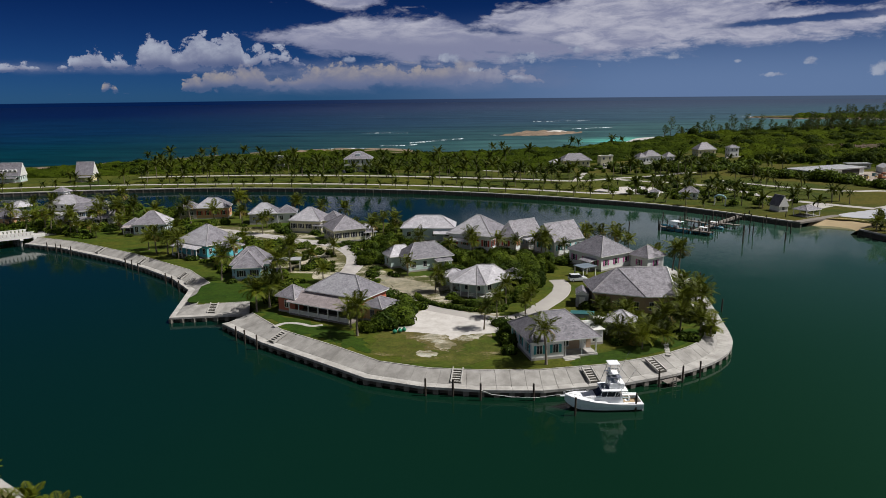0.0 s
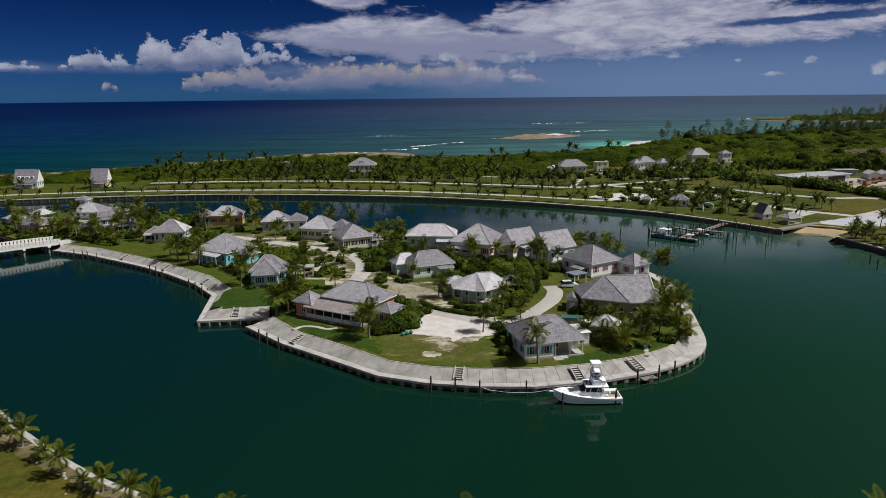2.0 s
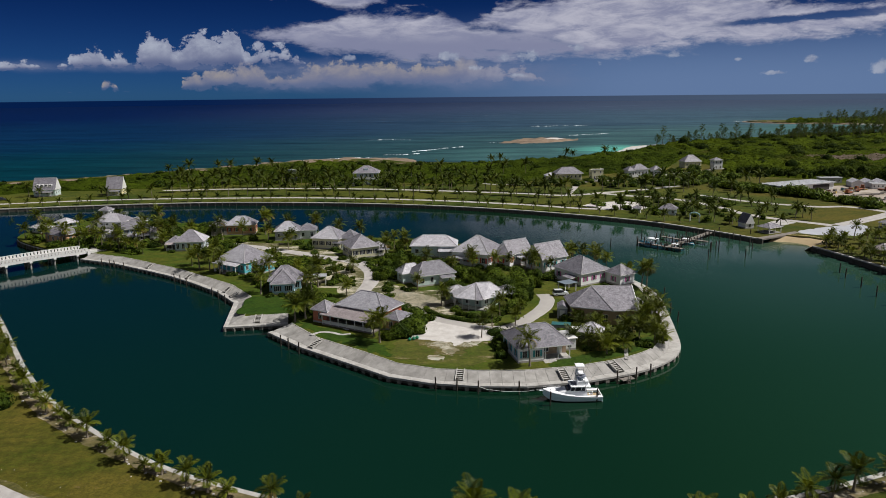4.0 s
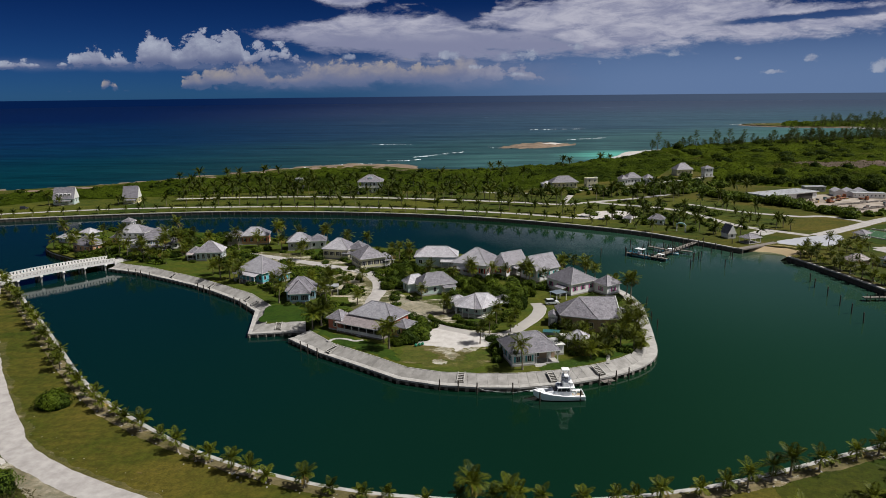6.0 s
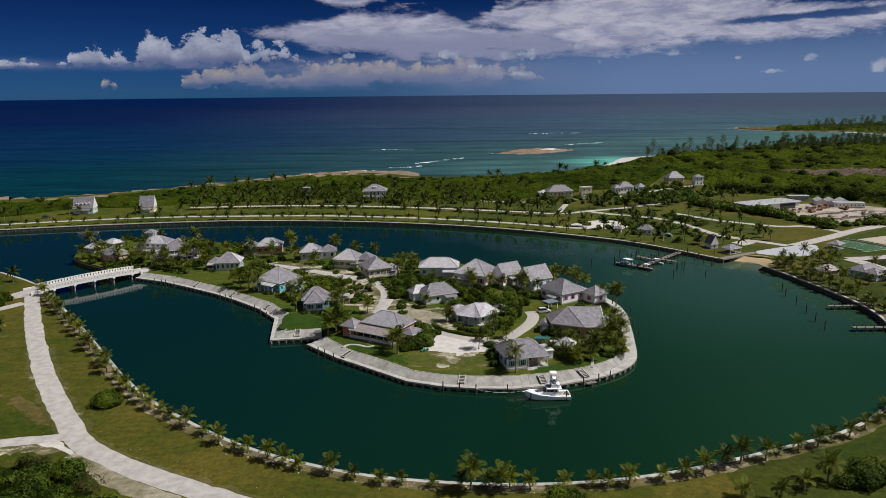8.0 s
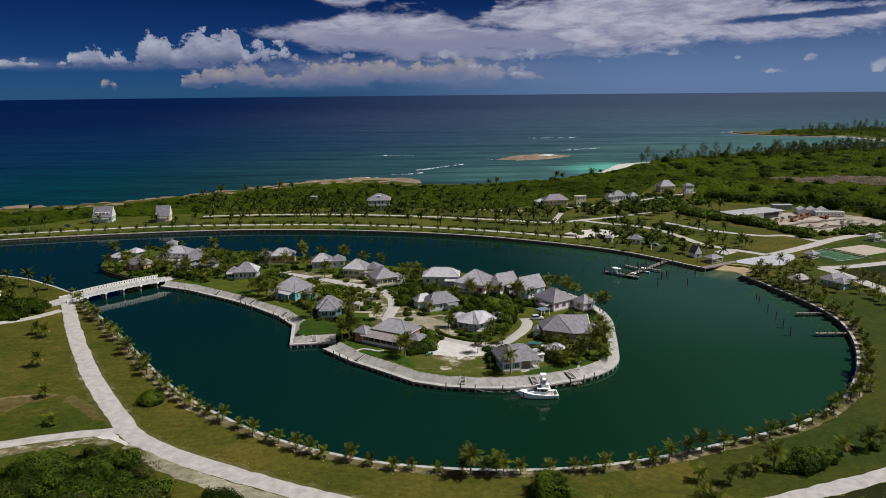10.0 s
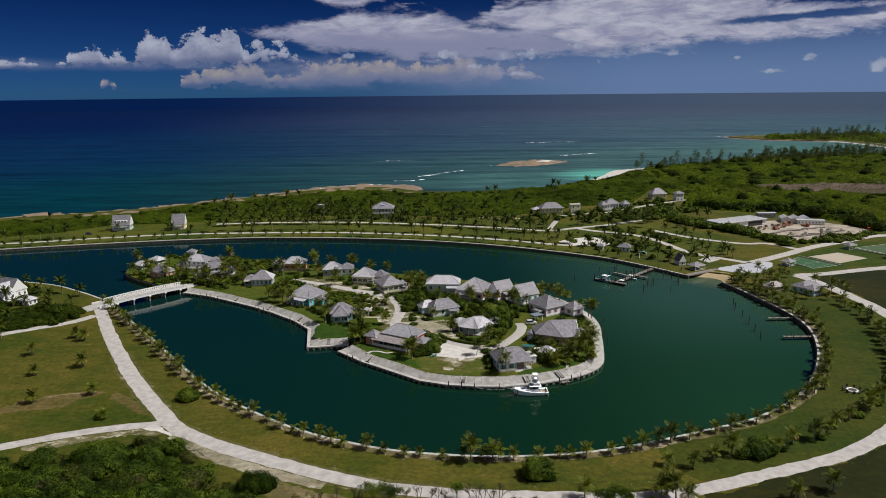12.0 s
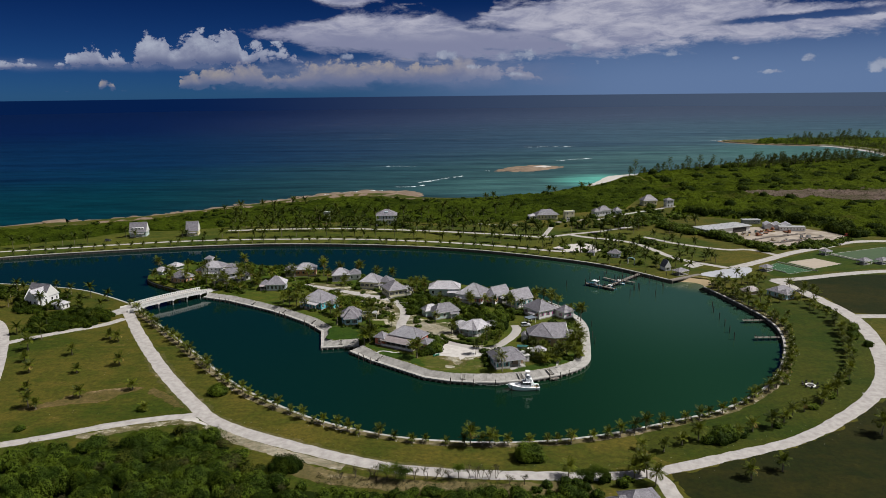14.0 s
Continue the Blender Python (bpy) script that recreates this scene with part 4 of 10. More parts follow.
v, f = flat_sheet(np.vstack([smooth_line([(x * 1.004, y + 1.2) for x, y in FAR[2:]], 4.0), [(-430, 420), (-250, 440), (-120, 445), (0, 430), (90, 420), (160, 400), (190, 360), (170, 300), (130, 290)]]), [], LAND_Z + 0.012)
tagged(new("far_lawn", mesh_of("far_lawn", v, f, grass_surface("far_shore_lawn", (0.036, 0.062, 0.004), (0.105, 0.108, 0.013), (0.24, 0.18, 0.09), 0.49, 0.13))), "green lawn with olive patches along the far shore", "grass", kind="structure")
DARK_GRASS = grass_surface("dark_field_grass", (0.009, 0.018, 0.0007), (0.030, 0.029, 0.003), (0.11, 0.08, 0.035), 0.48, 0.17)
v, f = flat_sheet(smooth_line([(56, 62), (74, 69), (96, 79), (119.3, 99), (138.8, 128.7), (151, 158), (154, 182), (152, 200), (160, 205), (191, 205), (191.5, 182), (186, 157), (177.3, 135), (164, 110.5), (146.8, 90), (125.6, 72), (104.6, 58.6), (81.6, 49.6), (62, 43.5)], 2.5, closed=True), [], LAND_Z + 0.018)
tagged(new("east_lawn", mesh_of("east_lawn", v, f, EAST_LAWN)), "green mown lawn by the sea wall, dimmer light painted in", "grass", kind="structure")
# the cloud shade over this field is put into its grass colour
patch("unmown_field", [(60, 35), (64.5, 37.6), (84.3, 45.4), (107.4, 54.4), (129, 67.4), (148, 83), (165, 84), (200, 68), (300, 40), (300, -60), (72, -60), (66, 0)], LAND_Z + 0.042, DARK_GRASS, "grass field beside the road, cloud shade in its colour", "grass", ragged=0.9)
patch("far_unmown_field", [(196, 250), (240, 258), (300, 262), (360, 266), (360, 186), (260, 184), (200, 186), (199, 210)], LAND_Z + 0.02, DARK_GRASS, "dark grass field east of the road", "grass", ragged=0.5)
ribbon("west_lane", [(-90, 80), (-105, 77), (-118, 72.8), (-133, 66), (-148.5, 59.5), (-190, 44), (-260, 20)], 4.6, LAND_Z + 0.055, SAND_ROAD, "pale coral lane leading west from the junction", ragged=0.3)
ribbon("field_lane", [(-165, 190), (-172, 180), (-188, 169), (-205.6, 155), (-240, 130), (-300, 100)], 5.0, LAND_Z + 0.05, SAND_ROAD, "pale coral lane beside the field")
ribbon("west_road", [(-243, 200), (-225, 185), (-211, 166), (-195, 137), (-181.5, 110), (-170, 86), (-163, 66)], 4.6, LAND_Z + 0.045, SAND_ROAD, "pale coral road at the field's west edge")
ribbon("east_lane", [(53, 38.5), (56.6, 33), (57, 25), (60, 0), (66, -40)], 5.0, LAND_Z + 0.05, SAND_ROAD, "pale coral lane leaving the ring road")
ribbon("east_road", [(147, 90), (165, 88), (185, 80), (220, 70), (300, 55)], (4.0, 8.6, 9.0, 9.0, 9.0, 9.0), LAND_Z + 0.05, SAND_ROAD, "wide pale road leading east")
ribbon("far_shore_road", [(-440, 310), (-324, 350), (-288, 359), (-252, 369.6), (-213.4, 379), (-171.5, 384), (-128, 384.5), (-84.9, 383), (-40.8, 376), (1.9, 364.3), (42.4, 348.4), (70, 334), (85, 330)], 4.2, LAND_Z + 0.05, SAND_ROAD, "narrow pale road along the far shore")
ribbon("upper_road", [(-181, 422), (-137, 426), (-90, 425.5), (-43, 418), (2.6, 406), (46.5, 391.6), (72, 382), (96, 392), (120, 402), (150, 420)], 4.5, LAND_Z + 0.055, SAND_ROAD, "pale road behind the far shore")
ribbon("upper_link", [(92, 392), (104, 380), (130, 362), (141, 338), (150, 306), (173, 279)], 5.0, LAND_Z + 0.05, SAND_ROAD, "pale road between the upper road and the ramp")
ribbon("cottage_drive", [(72, 382), (84, 420), (90, 440), (108, 452), (140, 455)], 4.0, LAND_Z + 0.06, SAND_ROAD, "pale sandy drive to the cottages")
ribbon("ridge_road", [(130, 455), (160, 480), (195, 505), (225, 520), (262, 480), (290, 440)], 4.0, LAND_Z + 0.055, SAND_ROAD, "pale sandy road past the ridge cottages")
ribbon("shed_road", [(148, 378), (165.6, 352), (190.5, 332), (206, 331), (213, 325), (219, 313)], 4.5, LAND_Z + 0.06, SAND_ROAD, "pale road below the sheds")
ribbon("court_road", [(176, 279), (205, 299), (231.7, 318.7), (265, 337), (294, 352), (330, 350), (380, 320)], 7.0, LAND_Z + 0.05, SAND_ROAD, "pale road from the ramp to the sheds")
ribbon("east_link", [(187, 249), (205, 252), (238, 262), (270, 268), (340, 275)], 6.5, LAND_Z + 0.055, SAND_ROAD, "pale road past the sports courts")
ribbon("field_path", [(192, 181), (215, 180), (250, 178), (320, 176)], 6.0, LAND_Z + 0.05, SAND_ROAD, "pale lane across the east field")
ribbon("beach_path", [(20, 480), (24, 455), (14, 470), (28, 440), (60, 432)], 3.0, LAND_Z + 0.05, SAND_ROAD, "sandy footpath through the scrub", "path")
patch("boat_ramp", [(149, 264), (155, 268.4), (164, 273.5), (173, 277.2), (187, 280.2), (184.5, 271), (178, 264), (172.5, 257), (165, 255.6), (158, 256.8), (152, 260)], LAND_Z + 0.07, surface("pale_ramp_concrete", (0.45, 0.465, 0.50), 0.7, (0.30, 0.31, 0.34), 0.12, 2.0, 0.2, 6.0), "pale smooth concrete boat ramp beside the quay", "ramp", drop=0.3)
patch("yard_ground", [(204, 392), (216, 400), (245, 412), (262, 410), (284, 402), (298, 380), (294, 366), (267, 352), (236, 340), (225, 356), (214, 376)], LAND_Z + 0.05, surface("yard_coral_dirt", (0.45, 0.395, 0.33), 0.95, (0.13, 0.100, 0.070), 0.10, 0.9, 0.4, 4.0, spread=0.20), "pale bare ground of the works yard", "yard")
patch("sand_heap_ground", [(74, 342), (84, 352), (100, 356), (108, 342), (99, 326), (86, 330)], LAND_Z + 0.06, SAND, "bare pale sand beside the road", "sand")
patch("court_lawn", [(192, 268), (196, 258), (212, 262), (240, 270), (272, 276), (330, 284), (345, 330), (318, 345), (268, 330), (234, 312), (206, 293)], LAND_Z + 0.022, grass_surface("bright_court_lawn", (0.030, 0.060, 0.003), (0.075, 0.088, 0.008), (0.22, 0.17, 0.08), 0.46, 0.13), "bright green lawn round the sports courts", "grass", ragged=0.4)
DRY_EARTH = grass_surface("bare_brown_earth", (0.070, 0.072, 0.010), (0.165, 0.118, 0.048), (0.30, 0.22, 0.14), 0.53, 0.25)
for i, streak in enumerate(([(-158, 86), (-149, 92.5), (-139, 96.5), (-137, 93), (-146, 88), (-155, 84.5)], [(-147, 95), (-141, 99.5), (-133, 103), (-122, 105), (-121, 102), (-126, 98), (-129, 92.5), (-138, 90.5), (-146, 90.5)], [(-116, 103), (-107, 97), (-99, 87.5), (-101, 86), (-110, 93.5), (-117, 100)])):
    patch("bare_streak", streak, LAND_Z + 0.016 + 0.005 * i, DRY_EARTH, "worn brown earth streak across the field", "ground", ragged=0.7, gap=1.5, drop=0.01)
# a dark sheet paints the shaded gaps between the crowns
patch("woods_floor", [(-175, 34), (-137, 51.5), (-114, 60), (-100, 66), (-88, 67), (-81, 65), (-75, 56), (-69, 49), (-60, 41), (-50, 33), (-30, 29), (-10, 27), (20, 27), (36, 24), (36, -40), (-175, -40)], LAND_Z + 0.02, SCRUB, "dark ground under the thicket with its shade painted in", "ground", ragged=1.2)
ribbon("dry_verge", [(-52, 44), (-44, 40), (-34, 36), (-20, 32.8), (0, 30.5), (20, 29.8), (36, 30)], 7.5, LAND_Z + 0.03, grass_surface("tan_dry_grass", (0.085, 0.078, 0.020), (0.21, 0.165, 0.085), (0.36, 0.30, 0.21), 0.53, 0.24), "tan dry grass beside the road", "grass", ragged=1.2)
patch("lane_sand", [(-126, 65.5), (-116, 71), (-98.4, 78.0), (-91, 78), (-90, 72.4), (-101, 71.6), (-112, 67.6), (-122, 64)], LAND_Z + 0.035, grass_surface("thin_sandy_grass", (0.11, 0.10, 0.035), (0.42, 0.36, 0.27), (0.60, 0.55, 0.48), 0.49, 0.28), "sandy bank beside the lane", "sand", ragged=0.9, gap=1.2)
ribbon("junction_bank", [(-86, 71.5), (-79, 67), (-72, 61.5), (-64, 56.5), (-55, 51.8), (-46, 47.6), (-36, 43.4)], (3.5, 5.0, 5.2, 5.0, 4.5, 4.0), LAND_Z + 0.036, grass_surface("sandy_bank", (0.15, 0.13, 0.07), (0.46, 0.41, 0.34), (0.58, 0.54, 0.48), 0.50, 0.30), "loose sandy bank beside the ring road", "sand", gap=1.0, ragged=0.7)
patch("junction_sand", [(-97, 79.2), (-92, 80), (-86, 77), (-81, 72.5), (-80, 70), (-83, 69.6), (-87, 72), (-92, 74.6), (-97, 76.6)], LAND_Z + 0.045, SAND, "loose pale sand at the road junction", "sand", ragged=0.4, gap=1.2, drop=0.01)
inland, waterline = smooth_line([(141.5, 235.5), (151, 240), (154.5, 248), (151.5, 256), (141, 260.5)], 1.5), smooth_line([(139.5, 238), (143.5, 242), (144.5, 247.5), (141, 252.5), (133, 255)], 1.5)
count = 16
rows = [[a[int(t * (len(a) - 1))] for t in np.linspace(0, 1, count)] for a in (inland, waterline)]
verts = [(*(a * (1 - w) + b * w), LAND_Z + 0.09 - 2.5 * w ** 1.2 + random.uniform(-0.04, 0.04)) for a, b in zip(*rows) for w in np.linspace(0, 1, 6)]
faces = [(6 * i + j, 6 * i + j + 1, 6 * i + j + 7, 6 * i + j + 6) for i in range(count - 1) for j in range(5)]
tagged(new("beach_corner", mesh_of("beach_corner", verts, faces, BEACH, True)), "small brown beach sloping into the lagoon corner", "beach", kind="structure")
bm = bmesh.new()
add_box(bm, 0, 0, 1.45, 25.5, 3.0, 2.12, 0.04, Matrix.Translation((128.9, 250.6, 0)) @ Matrix.Rotation(radians(30), 4, "Z"))
ob = part("quay_deck", bm, DECK, None)
tagged(ob, "timber-edged walkway along the corner beach", "walkway", kind="structure")
ribbon("island_drive", [(-8.5, 155.5), (-5.7, 150.4), (1.1, 145.4), (7.9, 141.2), (13.4, 140.4), (18.6, 144.2), (23.0, 151.0), (27.0, 158.5), (28.8, 165.5), (28.4, 171)], (3.4, 3.6, 3.6, 3.6, 4.2, 4.4, 4.4, 4.2), ISLE_Z + 0.07, PAVED, "grey paved drive between the island houses")
patch("forecourt_edge", [(-6, 150), (1, 150.5), (7, 146), (13.5, 141), (13, 135), (9, 131.5), (5, 127), (2.5, 121.5), (-2.5, 121.5), (-4, 126.5), (-8, 130), (-11, 134), (-9, 139), (-7, 144)], ISLE_Z + 0.04, grass_surface("thin_coral_grass", (0.052, 0.076, 0.008), (0.165, 0.130, 0.050), (0.50, 0.46, 0.40), 0.53, 0.31), "thin dry grass round the forecourt", "grass", ragged=1.4, gap=1.0, drop=0.02)
patch("coral_forecourt", [(-9.3, 134.1), (-7.1, 140.2), (-4.8, 146.6), (-2.4, 148.5), (2.5, 144.6), (7.9, 141), (13.7, 139.5), (13.4, 136.5), (12.6, 132.6), (9.6, 131.0), (5.5, 130.6), (2.8, 129.5), (1.5, 127.4), (0.3, 130.4), (-3.0, 131.4), (-6.4, 132.2)], ISLE_Z + 0.05, SAND, "bare white coral ground beside the lawn", "ground", ragged=0.35, gap=0.7, drop=0.03)
THIN_SAND = grass_surface("scattered_coral_sand", (0.10, 0.09, 0.025), (0.40, 0.35, 0.27), (0.60, 0.57, 0.52), 0.52, 0.33)
for spot in ([(-2.2, 126.6), (0.9, 127.4), (2.0, 124.4), (0.8, 122.6), (-1.2, 122.8)], [(-4.6, 121.2), (-2.2, 121.6), (-1.6, 119.4), (-4.2, 119.0)], [(4.0, 130.0), (7.0, 130.0), (6.4, 127.6)]):
    patch("bare_spot", spot, ISLE_Z + 0.045, THIN_SAND, "small bare coral spot in the worn lawn", "ground", ragged=0.55, gap=0.6, drop=0.01)
ribbon("island_street", [(-25.5, 163), (-25.6, 176), (-24.4, 188), (-25.4, 200), (-29.6, 211), (-37.6, 219.5), (-46.1, 223.2), (-55.6, 230.3), (-67.8, 237.8), (-78, 244), (-92, 250)], (4.5, 5.0, 6.2, 6.6, 5.6, 4.6, 4.4), ISLE_Z + 0.065, SAND_ROAD, "pale sandy street through the island gardens")
patch("worn_lawn", [(-9.8, 132.6), (-12, 126.4), (-13.5, 121.5), (-7.4, 118.5), (1.9, 115.5), (8.5, 117), (11, 124), (9, 130), (4, 131), (0, 130)], ISLE_Z + 0.03, grass_surface("worn_dry_lawn", (0.046, 0.088, 0.006), (0.130, 0.118, 0.028), (0.36, 0.29, 0.20), 0.50, 0.24), "worn dry lawn in front of the forecourt", "grass", ragged=2.4)
VIVID = grass_surface("watered_lawn", (0.025, 0.064, 0.004), (0.050, 0.082, 0.007), (0.10, 0.10, 0.02), 0.46, 0.08)
patch("quay_lawn", [(-57.6, 154.5), (-58.6, 163), (-59, 170.5), (-50, 172), (-42, 171), (-40.6, 163), (-42, 156)], ISLE_Z + 0.03, VIVID, "vivid watered lawn beside the quay corner", "lawn", ragged=0.2)
patch("veranda_lawn", [(-40.4, 147), (-36, 141), (-31, 135), (-24, 129), (-18, 124.2), (-14, 121.2), (-14.5, 126), (-18, 132), (-24, 137), (-31, 142)], ISLE_Z + 0.032, VIVID, "vivid watered lawn before the coral house", "lawn", ragged=1.1, gap=0.7)
patch("point_lawn", [(22, 114), (30, 116), (39, 120.4), (46.4, 126), (50.2, 132), (46, 132), (40, 127), (31, 121.5), (23, 117)], ISLE_Z + 0.03, VIVID, "vivid lawn on the point above the quay", "lawn", ragged=0.3)
SANDY_YARD = grass_surface("sandy_garden_ground", (0.046, 0.066, 0.008), (0.150, 0.132, 0.062), (0.54, 0.49, 0.41), 0.52, 0.33)
patch("sandy_gardens", [(-46, 186), (-34, 178), (-30, 165), (-24, 158), (-14, 157), (4, 152), (6, 160), (4, 178), (-6, 176), (-16, 184), (-18, 200), (-24, 214), (-36, 226), (-52, 238), (-70, 250), (-84, 252), (-78, 240), (-62, 228), (-48, 212), (-40, 200)], ISLE_Z + 0.02, SANDY_YARD, "dry sandy ground between the island gardens", "ground", ragged=1.6)
patch("building_plot", [(-20, 170), (-15.3, 178), (-10, 173), (-3.6, 168), (0, 162), (-4.4, 157.5), (-11.5, 159), (-16.8, 162)], ISLE_Z + 0.06, grass_surface("rubbly_coral_ground", (0.30, 0.27, 0.20), (0.55, 0.51, 0.46), (0.16, 0.14, 0.07), 0.46, 0.2), "rubbly bare coral plot", "ground", ragged=2.2, gap=1.4)
ribbon("lawn_path", [(-34.5, 136.5), (-32.5, 138.6), (-29.5, 138.2), (-27, 136.6), (-24.6, 137.2)], 1.1, ISLE_Z + 0.07, CAP_STONE, "curved white garden path across the lawn", "path", gap=0.8, ragged=0.03)
def court(name, quad, material, label, lines=True):
    """A straight-edged sports court laid on a thin slab, with a pale kerb."""
    root = tagged(new(name), label, "court", kind="structure")
    q = np.array(quad, float)
    mid = q.mean(0)
    big = mid + (q - mid) * 1.03
    part("slab", mesh_of("slab", [(*p, LAND_Z - 0.1) for p in big] + [(*p, LAND_Z + 0.06) for p in big], [(4, 5, 6, 7), (0, 1, 5, 4), (1, 2, 6, 5), (2, 3, 7, 6), (3, 0, 4, 7)], CAP_STONE), None, root)
    part("surface", mesh_of("surface", [(*p, LAND_Z + 0.08) for p in q], [(0, 1, 2, 3)], material), None, root)
    if lines:
        def at(u, w):
            return (q[0] * (1 - u) + q[1] * u) * (1 - w) + (q[3] * (1 - u) + q[2] * u) * w
        for u0, w0, u1, w1 in ((.12, .15, .88, .15), (.12, .85, .88, .85), (.12, .15, .12, .85), (.88, .15, .88, .85), (.5, .15, .5, .85), (.3, .5, .7, .5)):
            a, b = at(u0, w0), at(u1, w1)
            d = (b - a) / np.linalg.norm(b - a) * 0.04
            e = np.array((-d[1], d[0]))
            part("line", mesh_of("line", [(*p, LAND_Z + 0.085) for p in (a - e, b - e, b + e, a + e)], [(0, 1, 2, 3)], TRIM_WHITE), None, root)


def low_wall(name, a, b, high, label):
    length = math.dist(a, b)
    ob = part(name, add_box(bmesh.new(), 0, -0.2, -0.2, length, 0.2, high, 0.03), CAP_STONE, None)
    ob.matrix_basis = pose(a[0], a[1], LAND_Z, 0, 0, math.degrees(math.atan2(b[1] - a[1], b[0] - a[0])))
    tagged(ob, label, "wall", "court walls")


low_wall("low_wall", (210.7, 293.5), (223.5, 268.2), 0.5, "low white wall beside the tennis court")
low_wall("low_wall", (195.5, 280.0), (202.6, 265.4), 0.5, "low white wall beside the tennis court")
low_wall("low_wall", (251.5, 317.4), (265.5, 288.3), 0.5, "low white wall beside the fenced court")
court("paved_pad", [(147.9, 287.6), (156.3, 294.4), (160.1, 286.6), (151.2, 280.0)], CAP_STONE, "pale paved pad on the grass", False)
court("tennis_court", [(209.2, 291.0), (220.6, 270.2), (203.7, 263.5), (196.8, 279.9)], surface("green_court_paint", (0.020, 0.085, 0.028), 0.85, (0.015, 0.066, 0.022), 0.3, 3.0, 0.1), "green painted tennis court")
court("volleyball_court", [(238.8, 301.8), (247.6, 286.6), (225, 275.3), (216.7, 292.6)], surface("tan_court_sand", (0.42, 0.36, 0.29), 0.95, (0.33, 0.28, 0.22), 0.3, 2.0, 0.3, 4.0), "flat tan sand sports court", False)
court("ball_court", [(258, 315), (316, 338), (332, 308), (270, 290)], surface("dull_green_court", (0.055, 0.095, 0.040), 0.9, (0.038, 0.070, 0.028), 0.2, 2.0, 0.1), "dull green fenced sports court", False)


# ---- houses ----
MESHES = {}


def shared(key, build):
    if key not in MESHES:
        MESHES[key] = build()
    return MESHES[key]


def bm_mesh(name, bm, material):
    me = bpy.data.meshes.new(name)
    bmesh.ops.recalc_face_normals(bm, faces=bm.faces)
    bm.to_mesh(me)
    bm.free()
    me.materials.append(material)
    return me


def slope_uv(me):
    """Lays UVs in metres along the eaves and up the slope of each face."""
    layer = me.uv_layers.new(name="slope")
    for poly in me.polygons:
        nrm = poly.normal
        u = Vector((0, 0, 1)).cross(nrm)
        u = u.normalized() if u.length > 1e-3 else Vector((1, 0, 0))
        w = nrm.cross(u)
        for loop in poly.loop_indices:
            p = me.vertices[me.loops[loop].vertex_index].co
            layer.data[loop].uv = (p.dot(u), p.dot(w))


def hip_roof(parent, w, d, z0, z1, ridge=None, gable=False, materials=(None, None), x=0.0, y=0.0, over=0.55, caps=True, pale_side=None):
    """A hipped or gabled shingle roof with thick eaves; pale_side: plan direction whose slopes take the pale shingles.
    """
    main, pale = materials[0] or ROOF, materials[1] or ROOF_PALE
    a, b = w / 2 + over, d / 2 + over
    turned = d > w
    if turned:
        a, b = b, a
    r = a if gable else (ridge / 2 if ridge is not None else max(a - b, 0.02))
    top = [(-r, 0, z1), (r, 0, z1)]
    drop = 0.2
    rim = [(-a, -b, z0), (a, -b, z0), (a, b, z0), (-a, b, z0)]
    low = [(p[0], p[1], z0 - drop) for p in rim]
    verts = rim + top + low
    faces = [(0, 1, 5, 4), (2, 3, 4, 5), (1, 2, 5), (3, 0, 4), (0, 8 - 2, 7, 1), (1, 7, 8, 2), (2, 8, 9, 3), (3, 9, 6, 0), (6, 9, 8, 7)]
    spin = Matrix.Rotation(math.pi / 2, 4, "Z") if turned else Matrix.Identity(4)
    shift = Matrix.Translation((x, y, 0)) @ spin
    verts = [shift @ Vector(p) for p in verts]
    me = mesh_of("roof", verts, faces, [main, pale, TRIM_WHITE if not gable else TRIM_WHITE])
    me.update()
    for i, poly in enumerate(me.polygons):
        if i >= 4:
            poly.material_index = 2
        elif gable and i in (2, 3):
            poly.material_index = 2
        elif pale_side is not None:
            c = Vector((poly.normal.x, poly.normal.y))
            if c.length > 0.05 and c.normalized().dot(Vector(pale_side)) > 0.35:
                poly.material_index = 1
    slope_uv(me)
    roof = part("roof", me, None, parent, "weathered grey wood-shingle roof")
    if caps:
        bm = bmesh.new()
        pts = [verts[i] for i in range(6)]
        lines = [(4, 5)] + ([] if gable else [(0, 4), (3, 4), (1, 5), (2, 5)])
        for i, j in lines:
            p, q = pts[i], pts[j]
            if (q - p).length > 0.3:
                add_rod(bm, p + Vector((0, 0, 0.03)), q + Vector((0, 0, 0.03)), 0.11, 0.11, 5)
        part("ridge_cap", bm, RIDGE, roof, "pale ridge and hip boards")
    return roof


